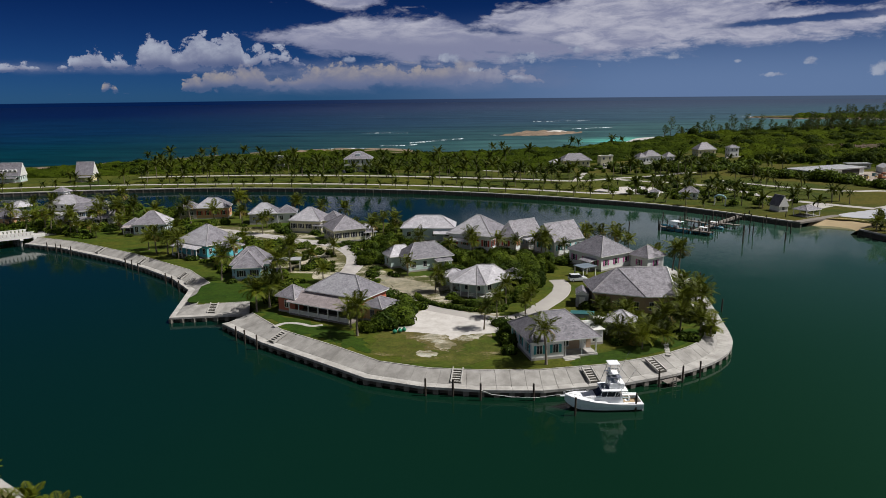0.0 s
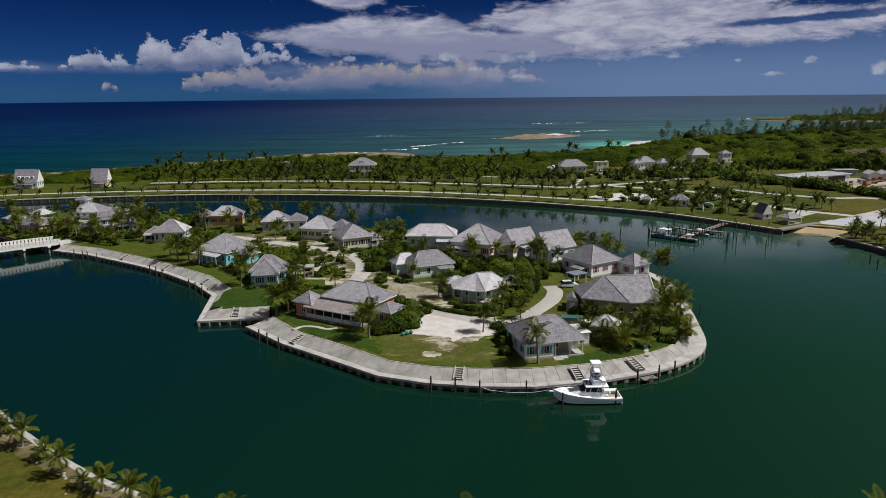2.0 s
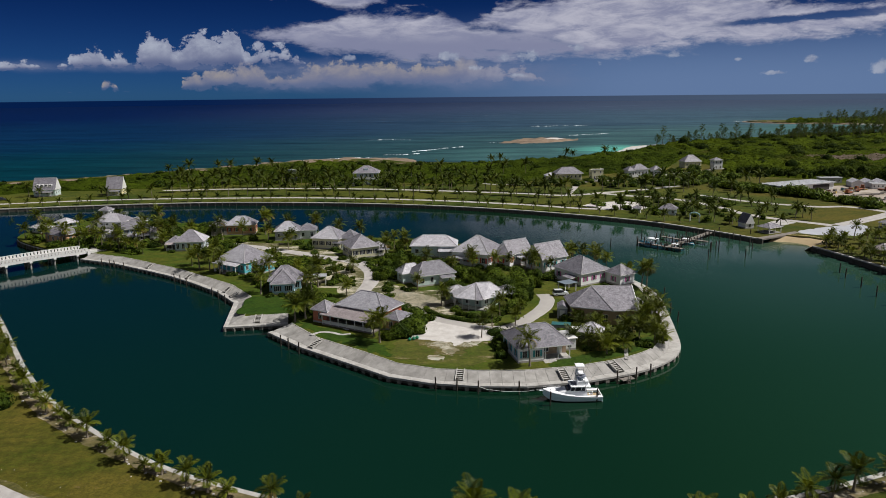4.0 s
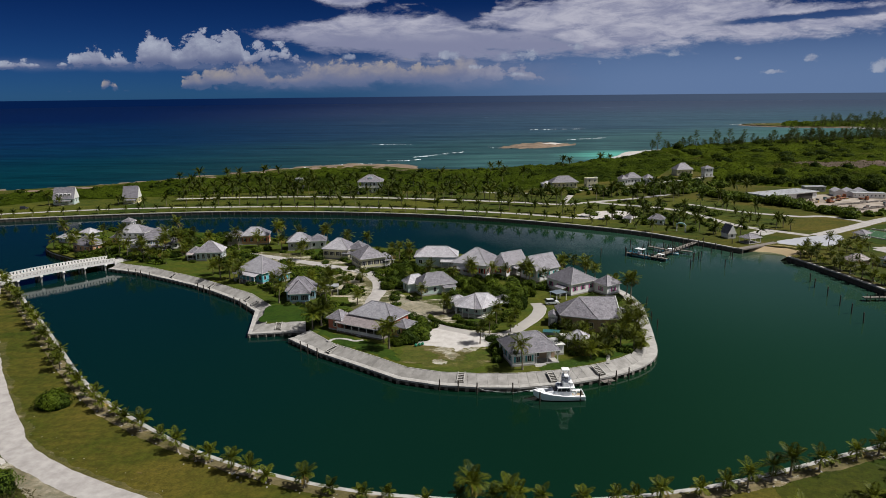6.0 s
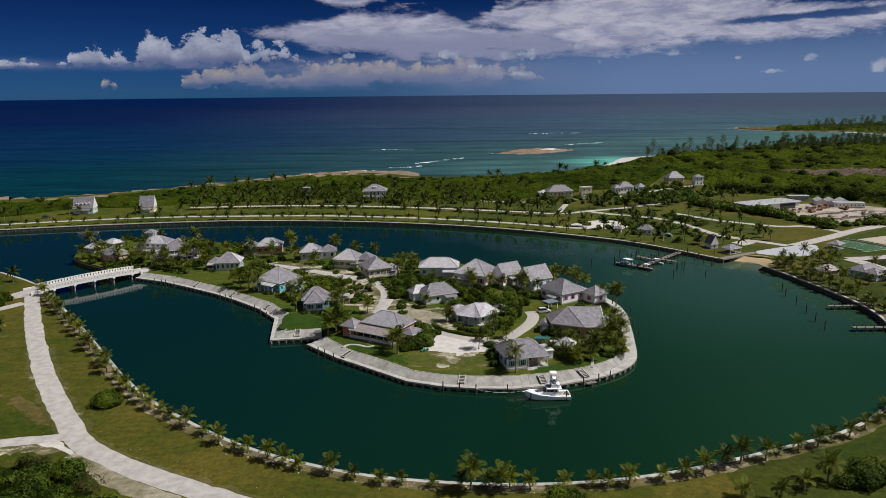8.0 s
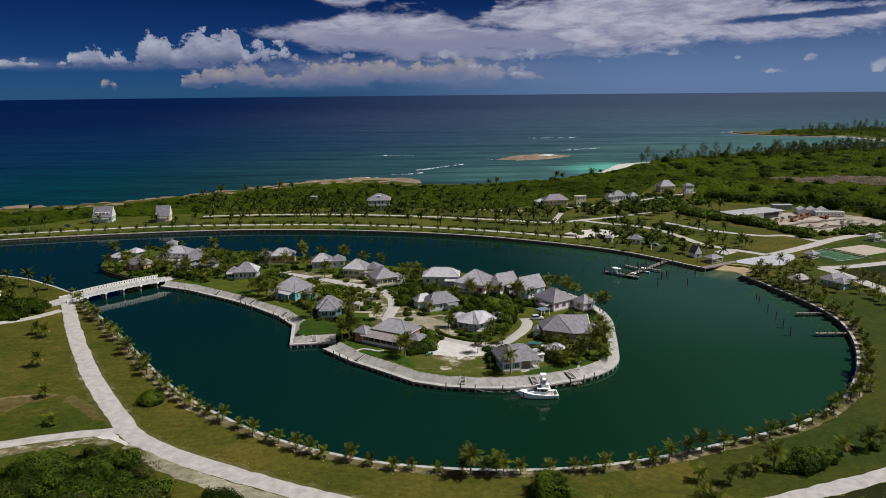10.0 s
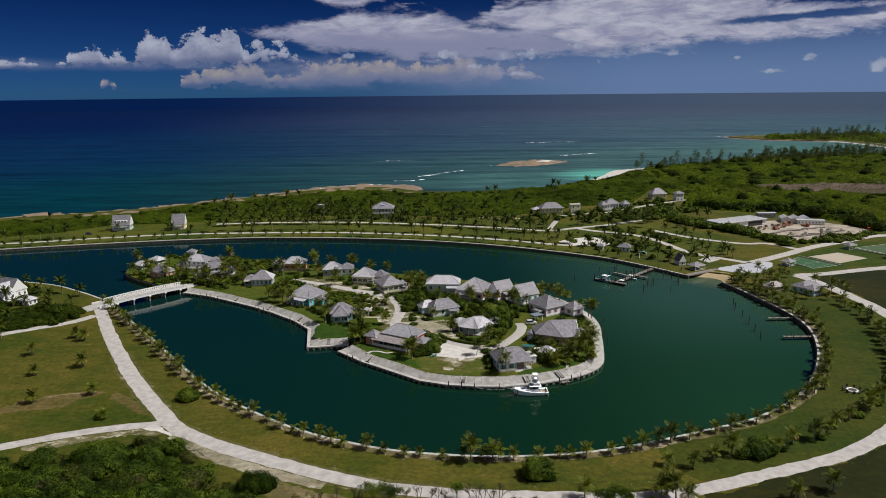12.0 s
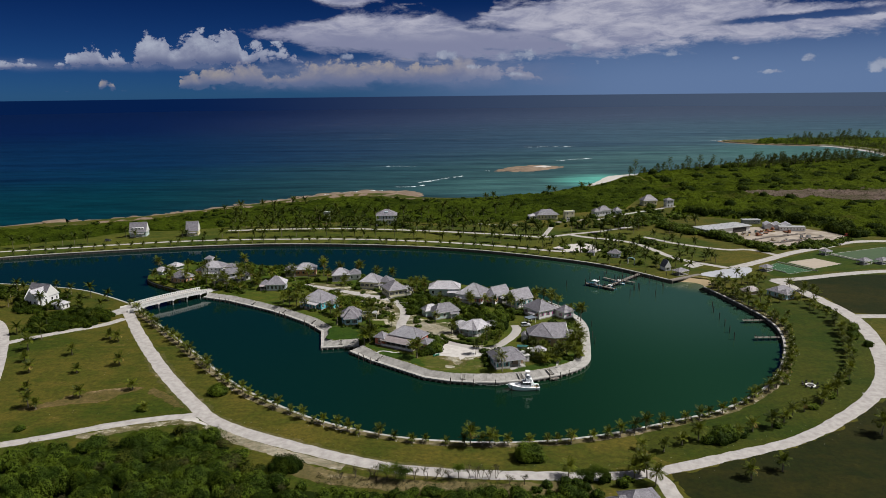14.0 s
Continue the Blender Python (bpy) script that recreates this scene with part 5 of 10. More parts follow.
def window(parent, at, turn, w=0.95, h=1.5, shutter=None):
    """A framed window on a wall; local -y looks out."""
    me = shared(("frame", w, h), lambda: bm_mesh("window", add_box(add_box(add_box(add_box(add_box(bmesh.new(), -w / 2 - 0.09, -0.07, -0.12, w / 2 + 0.09, 0.03, 0), -w / 2 - 0.09, -0.05, h, w / 2 + 0.09, 0.03, h + 0.11),
                                                                          -w / 2 - 0.09, -0.05, 0, -w / 2, 0.03, h), w / 2, -0.05, 0, w / 2 + 0.09, 0.03, h), -0.03, -0.04, 0, 0.03, 0.03, h), TRIM_WHITE))
    win = part("window", me, None, parent)
    win.matrix_basis = Matrix.Translation(at) @ Matrix.Rotation(turn, 4, "Z")
    pane = part("pane", shared(("pane", w, h), lambda: bm_mesh("pane", box(-w / 2, -0.02, 0, w / 2, 0.02, h), GLASS)), None, win, "dark glass")
    if shutter:
        me = shared(("shutter", w, h, shutter), lambda: bm_mesh("shutter", add_box(add_box(bmesh.new(), -w / 4, -0.05, -0.02, w / 4, 0, h + 0.02), -w / 4 + 0.07, -0.075, 0.1, w / 4 - 0.07, -0.05, h - 0.1), SHUT[shutter]))
        for s in (-1, 1):
            ob = part("shutter", me, None, win, shutter + " louvred shutter")
            ob.location = (s * (w * 0.75 + 0.12), 0, 0)
    return win


def door(parent, at, turn, material=None, w=1.0, h=2.1):
    me = shared(("door", w, h, (material or TRIM_WHITE).name), lambda: bm_mesh("door", add_box(add_box(add_box(bmesh.new(), -w / 2, -0.04, 0, w / 2, 0.03, h), -w / 2 - 0.1, -0.06, 0, -w / 2, 0.03, h + 0.1), w / 2, -0.06, 0, w / 2 + 0.1, 0.03, h + 0.1), material or TRIM_WHITE))
    ob = part("door", me, None, parent)
    ob.matrix_basis = Matrix.Translation(at) @ Matrix.Rotation(turn, 4, "Z")
    handle = part("handle", shared(("handle",), lambda: bm_mesh("handle", box(-0.02, -0.09, 1.0, 0.02, -0.04, 1.16), PILE)), None, ob)
    handle.location = (w * 0.38, 0, 0)
    return ob


def walls(parent, w, d, z0, z1, material, x=0.0, y=0.0, shutter=None, sides="srnl", storeys=1, gable_z=None, win_h=1.5, gap=2.7, name="wall", doors=""):
    """A block of walls with a plinth and windows on the sides named: s towards local -y, r +x, n +y, l -x."""
    bm = bmesh.new()
    add_box(bm, x - w / 2, y - d / 2, z0, x + w / 2, y + d / 2, z1)
    if gable_z:
        turned = d > w
        k, g = (d / 2, w / 2) if turned else (w / 2, d / 2)
        for s in (-1, 1):
            tri = [(s * k, -g, z1), (s * k, g, z1), (s * k, 0, gable_z - 0.1), (s * (k - 0.2), -g, z1), (s * (k - 0.2), g, z1), (s * (k - 0.2), 0, gable_z - 0.1)]
            vs = [bm.verts.new((x + (-p[1] if turned else p[0]), y + (p[0] if turned else p[1]), p[2])) for p in tri]
            for face in ((0, 1, 2), (5, 4, 3), (0, 3, 4, 1), (1, 4, 5, 2), (2, 5, 3, 0)):
                bm.faces.new([vs[i] for i in face])
    wall = part(name, bm, material, parent)
    part("plinth", box(x - w / 2 - 0.06, y - d / 2 - 0.06, z0 - 0.3, x + w / 2 + 0.06, y + d / 2 + 0.06, z0 + 0.45), PAVED, parent, "grey masonry plinth")
    floor_h = (z1 - z0) / storeys
    for side, (length, turn, mx, my) in {"s": (w, 0, 0, -d / 2), "r": (d, math.pi / 2, w / 2, 0), "n": (w, math.pi, 0, d / 2), "l": (d, -math.pi / 2, -w / 2, 0)}.items():
        if side not in sides:
            continue
        count = max(1, int(length / gap))
        for storey in range(storeys):
            for i in range(count):
                t = (i + 0.5) / count * length - length / 2
                px, py = (mx + t * math.cos(turn), my + t * math.sin(turn))
                z = z0 + storey * floor_h + (floor_h - win_h) * 0.58
                if side in doors and storey == 0 and i == count // 2:
                    door(parent, (x + px, y + py, z0 + 0.35), turn)
                else:
                    window(parent, (x + px, y + py, z), turn, 0.95, win_h, shutter)
    return wall


def porch(parent, w, d, z0, z1, x=0.0, y=0.0, turn=0.0, rise=0.6, roof=None, posts=4, rail=True, back=0.0):
    """A veranda: floor, posts, rail and a lean-to roof; local -y is its open side, y=0 its back."""
    m = Matrix.Translation((x, y, 0)) @ Matrix.Rotation(turn, 4, "Z")

    def put(name, bm, material, owner=parent, label=""):
        bmesh.ops.transform(bm, matrix=m, verts=bm.verts)
        return part(name, bm, material, owner, label)

    put("porch_floor", box(-w / 2, -d, z0 - 0.1, w / 2, 0, z0 + 0.3), DECK)
    me = mesh_of("porch_roof", [m @ Vector(p) for p in [(-w / 2 - 0.3, -d - 0.4, z1), (w / 2 + 0.3, -d - 0.4, z1), (w / 2 + 0.3, back, z1 + rise), (-w / 2 - 0.3, back, z1 + rise),
                                                        (-w / 2 - 0.3, -d - 0.4, z1 - 0.18), (w / 2 + 0.3, -d - 0.4, z1 - 0.18), (w / 2 + 0.3, back, z1 + rise - 0.18), (-w / 2 - 0.3, back, z1 + rise - 0.18)]],
                 [(0, 1, 2, 3), (7, 6, 5, 4), (0, 4, 5, 1), (1, 5, 6, 2), (2, 6, 7, 3), (3, 7, 4, 0)], [roof or ROOF_WARM, TRIM_WHITE])
    for i in range(1, 6):
        me.polygons[i].material_index = 1
    slope_uv(me)
    part("porch_roof", me, None, parent, "shingled lean-to porch roof")
    for i in range(posts):
        t = -w / 2 + 0.15 + (w - 0.3) * i / (posts - 1)
        put("post", add_box(add_box(bmesh.new(), t - 0.09, -d + 0.02, z0 + 0.3, t + 0.09, -d + 0.2, z1 - 0.15), t - 0.14, -d - 0.03, z1 - 0.32, t + 0.14, -d + 0.25, z1 - 0.16), TRIM_WHITE)
        if rail and i and i != posts // 2 + (posts % 2):
            s = -w / 2 + 0.15 + (w - 0.3) * (i - 1) / (posts - 1)
            bm = add_box(add_box(bmesh.new(), s + 0.09, -d + 0.07, z0 + 1.15, t - 0.09, -d + 0.14, z0 + 1.24), s + 0.09, -d + 0.07, z0 + 0.42, t - 0.09, -d + 0.14, z0 + 0.5)
            n = max(3, int((t - s) / 0.22))
            for j in range(1, n):
                q = s + (t - s) * j / n
                add_box(bm, q - 0.025, -d + 0.08, z0 + 0.5, q + 0.025, -d + 0.13, z0 + 1.15)
            put("railing", bm, TRIM_WHITE, parent, "white balustrade")
    bm = bmesh.new()
    for i in range(3):
        add_box(bm, -0.9, -d - 0.35 * (i + 1), z0 - 0.2, 0.9, -d - 0.35 * i, z0 + 0.3 - 0.15 * (i + 1))
    put("steps", bm, CAP_STONE, parent, "pale steps")


def house(name, x, y, turn, label, ground=None, category="house", group=""):
    root = tagged(new(name), label, category, group)
    root.matrix_basis = pose(x, y, ISLE_Z if ground is None else ground, 0, 0, turn)
    return root


GI = "island cottages"


def many_roof(parent, eaves, ridge, faces, z0, z1, kinds=(), drop=0.2, caps=()):
    """A shingle roof over an eaves line of any plan; faces index the eaves first and then the ridge ends."""
    m = len(eaves)
    verts = [(*p, z0) for p in eaves] + [(*p, z1) for p in ridge] + [(*p, z0 - drop) for p in eaves]
    k = m + len(ridge)
    all_faces = list(faces) + [(i, k + i, k + (i + 1) % m, (i + 1) % m) for i in range(m)] + [tuple(range(k, k + m))[::-1]]
    me = mesh_of("roof", verts, all_faces, [ROOF, ROOF_PALE, TRIM_WHITE])
    for i, poly in enumerate(me.polygons):
        poly.material_index = 2 if i >= len(faces) else (kinds[i] if kinds else 0)
    slope_uv(me)
    roof = part("roof", me, None, parent, "weathered grey wood-shingle roof")
    bm = bmesh.new()
    for i, j in caps:
        add_rod(bm, Vector(verts[i]) + Vector((0, 0, 0.03)), Vector(verts[j]) + Vector((0, 0, 0.03)), 0.12, 0.12, 5)
    part("ridge_cap", bm, RIDGE, roof, "pale ridge and hip boards")
    return roof


def wall_ring(parent, plan, z0, z1, material, openings=()):
    """Walls over a plan of any shape, with windows spread over the sides named by their first corner."""
    bm = bmesh.new()
    low, top = [bm.verts.new((*p, z0)) for p in plan], [bm.verts.new((*p, z1)) for p in plan]
    for i in range(len(plan)):
        j = (i + 1) % len(plan)
        bm.faces.new((low[i], low[j], top[j], top[i]))
    bm.faces.new(top)
    part("wall", bm, material, parent)
    for i, count in openings:
        a, b = Vector((*plan[i], 0)), Vector((*plan[(i + 1) % len(plan)], 0))
        for q in range(count):
            p = a.lerp(b, (q + 0.5) / count)
            window(parent, (p.x, p.y, z0 + 1.0), math.atan2(b.y - a.y, b.x - a.x), 1.0, 1.6)


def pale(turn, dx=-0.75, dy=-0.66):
    """The south-west side, which takes the pale shingles, in a house's own axes."""
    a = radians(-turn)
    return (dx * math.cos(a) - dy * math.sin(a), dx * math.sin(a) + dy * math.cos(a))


def build_houses():
    # louvred grey-blue cottage on the west lawn
    h = house("cottage", -101, 240.5, 5, "grey-blue cottage with white louvred windows on a lawn", group=GI)
    walls(h, 10.5, 9, 0, 3.7, WALL["grey_blue"], 1, 0, sides="srl", gap=2.0, win_h=1.9, doors="l")
    hip_roof(h, 10.5, 9, 3.7, 7.6, 1.5, x=1, materials=(ROOF, ROOF_PALE), pale_side=(1, -0.1))
    # walls behind the porch take the near-black tone as its shade
    walls(h, 5, 6, 0, 3.0, SHADOWY, -5.5, 1.5, sides="")
    hip_roof(h, 5, 6, 3.0, 5.0, x=-5.5, y=1.5)
    porch(h, 4.8, 2.2, 0, 2.7, -5.6, -1.6, 0, 0.4, posts=3)
    # turquoise house
    h = house("cottage", -70, 207, -33, "turquoise house with a big pale hipped roof and veranda", group=GI)
    walls(h, 13, 12, 0, 3.9, WALL["teal"], sides="srl", shutter=None, gap=2.4, doors="s")
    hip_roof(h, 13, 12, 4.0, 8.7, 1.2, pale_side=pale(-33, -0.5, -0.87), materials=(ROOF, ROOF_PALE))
    porch(h, 11, 2.4, 0, 3.2, -0.5, -6.2, 0, 0.55, ROOF_PALE, posts=6)
    walls(h, 4.5, 5, 0, 3.0, WALL["teal"], 8.4, 1.0, sides="sr", doors="s")
    hip_roof(h, 4.5, 5, 3.0, 4.6, x=8.4, y=1.0)
    # small blue cottage by the quay
    h = house("cottage", -50, 179.5, 8, "small pale blue cottage with a crossed hip roof by the quay", group=GI)
    walls(h, 9.5, 7.5, 0, 3.5, WALL["sky"], 0, 1.5, sides="srl", shutter="black", gap=2.6)
    hip_roof(h, 9.5, 7.5, 3.5, 7.3, 2.0, x=0, y=1.5)
    walls(h, 6.4, 5.5, 0, 3.5, WALL["sky"], -0.3, -3.2, sides="sr", shutter="black", gap=3.0)
    hip_roof(h, 6.4, 7.5, 3.5, 7.0, x=-0.3, y=-2.4)
    # coral veranda house
    h = house("cottage", -20.8, 147.2, -30, "coral house with a long screened white veranda facing the quay", group=GI)
    walls(h, 14.5, 8.5, 0, 4.7, WALL["coral"], sides="rnl", gap=3.2, win_h=1.4)
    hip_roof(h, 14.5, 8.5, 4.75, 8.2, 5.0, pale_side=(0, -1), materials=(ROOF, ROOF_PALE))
    porch(h, 16, 4.0, 0, 2.9, -1.5, -4.2, 0, 1.5, ROOF_WARM, posts=7)
    part("screen_wall", box(-9.3, -7.9, 0.3, 6.3, -7.8, 1.2), TRIM_WHITE, h, "white panelled veranda wall")
    # a dark panel over the coral wall carries the veranda's shade
    part("veranda_back", box(-9.0, -4.55, 0.2, 6.2, -4.4, 3.6), SHADOWY, h)
    walls(h, 4.6, 4.6, 0, 3.5, WALL["coral"], -10.8, -5.0, sides="sl", gap=3.0)
    hip_roof(h, 4.6, 4.6, 3.5, 5.7, x=-10.8, y=-5.0)
    walls(h, 4.5, 5.5, 0, 3.2, WALL["orange"], 9.2, -1.0, sides="sr", gap=2.6)
    hip_roof(h, 4.5, 5.5, 3.2, 4.6, x=9.2, y=-1.0)
    # central white cottage: deep porch under a many-sided roof
    h = house("cottage", 8.5, 161, 0, "white cottage with deep posted porch and pale roof among hedges", group=GI)
    many_roof(h, [(-7.4, 3.4), (-6.9, -3.4), (-0.9, -6.3), (1.2, -6.1), (8.2, 0.8), (4.2, 7.2)], [(-0.6, 0.6), (3.4, 1.0)], [(0, 1, 6), (1, 2, 6), (2, 3, 6), (3, 4, 7, 6), (4, 5, 7), (5, 0, 6, 7)], 3.3, 6.4, (1, 1, 0, 1, 0, 0), caps=((1, 6), (2, 6), (3, 6), (6, 7), (4, 7)))
    wall_ring(h, [(-5.6, 3.0), (-4.2, -0.8), (0.8, -3.0), (6.6, 1.0), (3.4, 6.0)], 0, 3.2, WALL["mint"], ((0, 1), (1, 2), (2, 2)))
    part("porch_floor", add_box(bmesh.new(), -4.2, -3.2, 0, 4.6, 3.0, 0.35, 0.03, Matrix.Translation((-1.2, -1.6, 0)) @ Matrix.Rotation(radians(-25), 4, "Z")), CAP_STONE, h)
    for px, py in ((-6.5, -3.2), (-4.6, -4.1), (-2.8, -5.0), (-0.9, -5.9), (1.1, -5.7), (2.9, -3.9), (4.7, -2.1), (-6.7, -0.4), (-6.9, 2.4)):
        part("post", add_box(box(px - 0.11, py - 0.11, 0, px + 0.11, py + 0.11, 3.15), px - 0.17, py - 0.17, 2.9, px + 0.17, py + 0.17, 3.12), TRIM_WHITE, h)
    for (ax, ay), (bx, by) in (((-6.5, -3.2), (-4.6, -4.1)), ((-2.8, -5.0), (-0.9, -5.9)), ((1.1, -5.7), (2.9, -3.9)), ((-6.5, -3.2), (-6.7, -0.4))):
        bm = bmesh.new()
        for z in (0.55, 1.1):
            add_rod(bm, (ax, ay, z), (bx, by, z), 0.05, sides=4)
        for q in range(1, 8):
            add_rod(bm, (ax + (bx - ax) * q / 8, ay + (by - ay) * q / 8, 0.55), (ax + (bx - ax) * q / 8, ay + (by - ay) * q / 8, 1.1), 0.03, sides=4)
        part("railing", bm, TRIM_WHITE, h, "white balustrade")
    hip_roof(h, 4.6, 4.6, 3.0, 4.9, x=8.4, y=3.6, materials=(ROOF, ROOF_PALE))
    walls(h, 4.2, 4.2, 0, 2.9, WALL["white"], 8.4, 3.6, sides="sr", gap=2.6)
    hip_roof(h, 4.6, 4.0, 2.7, 4.2, x=-5.8, y=6.2, materials=(ROOF_PALE, ROOF_PALE))
    walls(h, 4.2, 3.6, 0, 2.6, WALL["mint"], -5.8, 6.2, sides="sl", gap=2.6)
    # tall white house with red shutters
    h = house("cottage", 11, 212, -28, "tall white house with red shutters and a pyramid shingle roof", group=GI)
    h.matrix_basis = h.matrix_basis @ Matrix.Diagonal((1.2, 1.14, 1.0, 1.0))
    walls(h, 11.5, 11.5, 0, 4.8, WALL["white"], sides="srl", shutter="red", gap=2.8, win_h=1.8)
    hip_roof(h, 11.5, 11.5, 4.9, 10.0, 0.8, pale_side=(0, -1))
    porch(h, 5.5, 2.0, 0, 3.2, -1.5, -5.8, 0, 0.5, ROOF_PALE, posts=3)
    walls(h, 5.5, 7, 0, 4.0, WALL["white"], 8.0, 2.0, sides="sr", shutter="red", gap=2.8)
    hip_roof(h, 5.5, 7, 4.1, 7.0, x=8.0, y=2.0)
    h = house("cottage", -4.5, 226, -3, "low white house with a long pale hipped roof", group=GI)
    h.matrix_basis = h.matrix_basis @ Matrix.Diagonal((1.25, 1.15, 1.0, 1.0))
    walls(h, 13, 8.5, 0, 4.2, WALL["grey_blue"], sides="srl", gap=2.8, shutter=None)
    hip_roof(h, 13, 8.5, 4.3, 7.6, 6.5, materials=(ROOF_PALE, ROOF_PALE), pale_side=(0, -1))
    porch(h, 4.5, 2.4, 0, 2.9, 4.0, -4.3, 0, 0.5, ROOF_PALE, posts=3)
    # twin gabled house
    h = house("cottage", 34, 203.5, 33, "white gabled house with steep shingle roof and teal shutters", group=GI)
    walls(h, 11, 8.5, 0, 4.4, WALL["white"], sides="srl", shutter="teal", gap=3.0, gable_z=9.0)
    hip_roof(h, 11, 8.5, 4.4, 9.0, gable=True, over=0.4)
    window(h, (-5.55, 0, 5.2), radians(-90), 0.95, 1.5, "teal")
    h = house("cottage", 24, 212.5, 33, "grey gabled wing with steep shingle roof beside the twin gable", group=GI)
    walls(h, 9.5, 7.5, 0, 4.2, WALL["grey"], sides="sl", gap=3.0, gable_z=8.2, shutter="blue")
    hip_roof(h, 9.5, 7.5, 4.2, 8.2, gable=True, over=0.4)
    window(h, (-4.8, 0, 4.8), radians(-90), 0.9, 1.2)
    porch(h, 6, 2.2, 0, 2.8, 1.0, -3.9, 0, 0.4, ROOF_PALE, posts=4)
    # white house with magenta shutters
    h = house("cottage", 42.5, 187, 33, "white house with magenta shutters and a broad grey hipped roof", group=GI)
    walls(h, 11, 12, 0, 4.0, WALL["white"], sides="srl", shutter="pink", gap=3.2)
    hip_roof(h, 11, 12, 4.1, 8.0, 2.0)
    porch(h, 3.6, 2.4, 0, 2.7, -5.6, -2.5, radians(-90), 0.4, ROOF, posts=3)
    walls(h, 4.0, 5.0, 0, 3.0, WALL["white"], 7.3, -1.0, sides="s", gap=3.0)
    hip_roof(h, 4.0, 5.0, 3.0, 4.2, x=7.3, y=-1.0, materials=(ROOF_PALE, ROOF_PALE))
    h = house("cottage", 54.3, 183.2, 33, "small white guest cottage with one magenta shutter pair", group=GI)
    walls(h, 6.2, 5.8, 0, 3.4, WALL["white"], sides="srl", shutter="pink", gap=3.2)
    hip_roof(h, 6.2, 5.8, 3.5, 6.1)
    # large grey-roofed house on the point
    h = house("cottage", 40, 149, 0, "large tan house under a broad dark grey shingle roof", group=GI)
    many_roof(h, [(-8.4, 6.0), (-8.2, -3.6), (2.1, -7.9), (8.6, -7.6), (9.0, 7.0)], [(-2.1, 0.2), (8.5, 0.4)], [(0, 1, 5), (1, 2, 5), (2, 3, 6, 5), (3, 4, 6), (4, 0, 5, 6)], 4.1, 8.5, caps=((1, 5), (2, 5), (5, 6)))
    wall_ring(h, [(-7.7, 5.4), (-7.5, -3.2), (2.1, -7.1), (8.0, -6.8), (8.3, 6.3)], 0, 4.0, WALL["tan"], ((0, 2), (1, 3), (2, 2), (3, 3)))
    bm = bmesh.new()
    for p, q in (((8.65, -7.6, 4.15), (8.6, 0.4, 8.55)), ((8.6, 0.4, 8.55), (9.0, 7.0, 4.15))):
        add_rod(bm, p, q, 0.22, sides=4)
    part("verge_board", bm, TRIM_WHITE, h, "white verge board")
    walls(h, 3.6, 8, 0, 3.2, WALL["tan"], 10.6, -0.6, sides="sr")
    hip_roof(h, 3.6, 8, 3.2, 4.8, x=10.6, y=-0.6, materials=(ROOF_PALE, ROOF_PALE))
    # white house by the boat
    h = house("cottage", 20, 123, 13, "white house with a covered porch and mottled shingle roof", group=GI)
    walls(h, 6.0, 11, 0, 3.5, WALL["white"], -3.2, 0, sides="sl", shutter="teal", gap=3.0)
    walls(h, 6.4, 8.2, 0, 3.45, WALL["tan"], 3.0, 1.4, sides="sr", gap=2.8, doors="s")
    hip_roof(h, 12.4, 11, 3.5, 7.1, 4.4)
    for px in (0.2, 3.3, 6.0):
        part("post", add_box(box(px - 0.1, -5.4, 0.3, px + 0.1, -5.2, 3.4), px - 0.16, -5.46, 3.1, px + 0.16, -5.14, 3.35), TRIM_WHITE, h)
    part("porch_floor", box(-0.2, -5.6, -0.1, 6.3, -2.7, 0.3), CAP_STONE, h)
    bm = bmesh.new()
    for i in range(4):
        add_box(bm, -0.4, -5.6 - 0.45 * (i + 1), -0.2, 2.6, -5.6 - 0.45 * i, 0.3 - 0.09 * (i + 1))
    part("steps", bm, CAP_STONE, h, "pale entrance steps")
    walls(h, 3.2, 5.2, 0, 2.75, WALL["white"], 8.0, 2.0, sides="sr", gap=2.6)
    part("flat_roof", add_box(bmesh.new(), 6.0, -0.9, 2.78, 9.9, 4.9, 2.98, 0.04), TRIM_WHITE, h, "flat white side roof")
    h = house("garden_shed", 28.2, 137.6, -12, "low garden shed with a dark teal sheet roof", category="shed")
    walls(h, 4.4, 2.6, 0, 1.9, WALL["grey"], sides="")
    part("roof", add_box(bmesh.new(), -2.4, -1.6, 1.9, 2.4, 1.6, 2.04, 0.03, Matrix.Rotation(radians(-4), 4, "X")), surface("teal_sheet_roof", (0.03, 0.13, 0.13), 0.5, (0.02, 0.09, 0.09), 0.8, 4.0, 0.1), h, "dark teal sheet roof")
    h = house("storage_box", 31.6, 136.6, -12, "pale flat-topped storage box beside the shed", category="box")
    part("body", box(-1.3, -0.9, 0, 1.3, 0.9, 1.2, 0.03), WALL["grey"], h)
    part("lid", box(-1.4, -1.0, 1.2, 1.4, 1.0, 1.32, 0.03), TRIM_WHITE, h)
    h = house("garden_pavilion", 34.3, 130.8, -20, "small garden pavilion with a bleached hipped roof among palms", category="pavilion")
    for px in (-2.3, 2.3):
        for py in (-1.9, 1.9):
            part("post", box(px - 0.12, py - 0.12, 0, px + 0.12, py + 0.12, 2.6), TRIM_WHITE, h)
    walls(h, 4.2, 3.4, 0, 2.5, WALL["grey"], sides="")
    hip_roof(h, 4.8, 4.2, 2.6, 4.6, materials=(ROOF_PALE, ROOF_PALE))
    h = house("garden_shed", 30.6, 150.2, -10, "narrow grey garden shed beside the drive", category="shed")
    walls(h, 2.6, 4.6, 0, 2.9, WALL["grey"], sides="", doors="s")
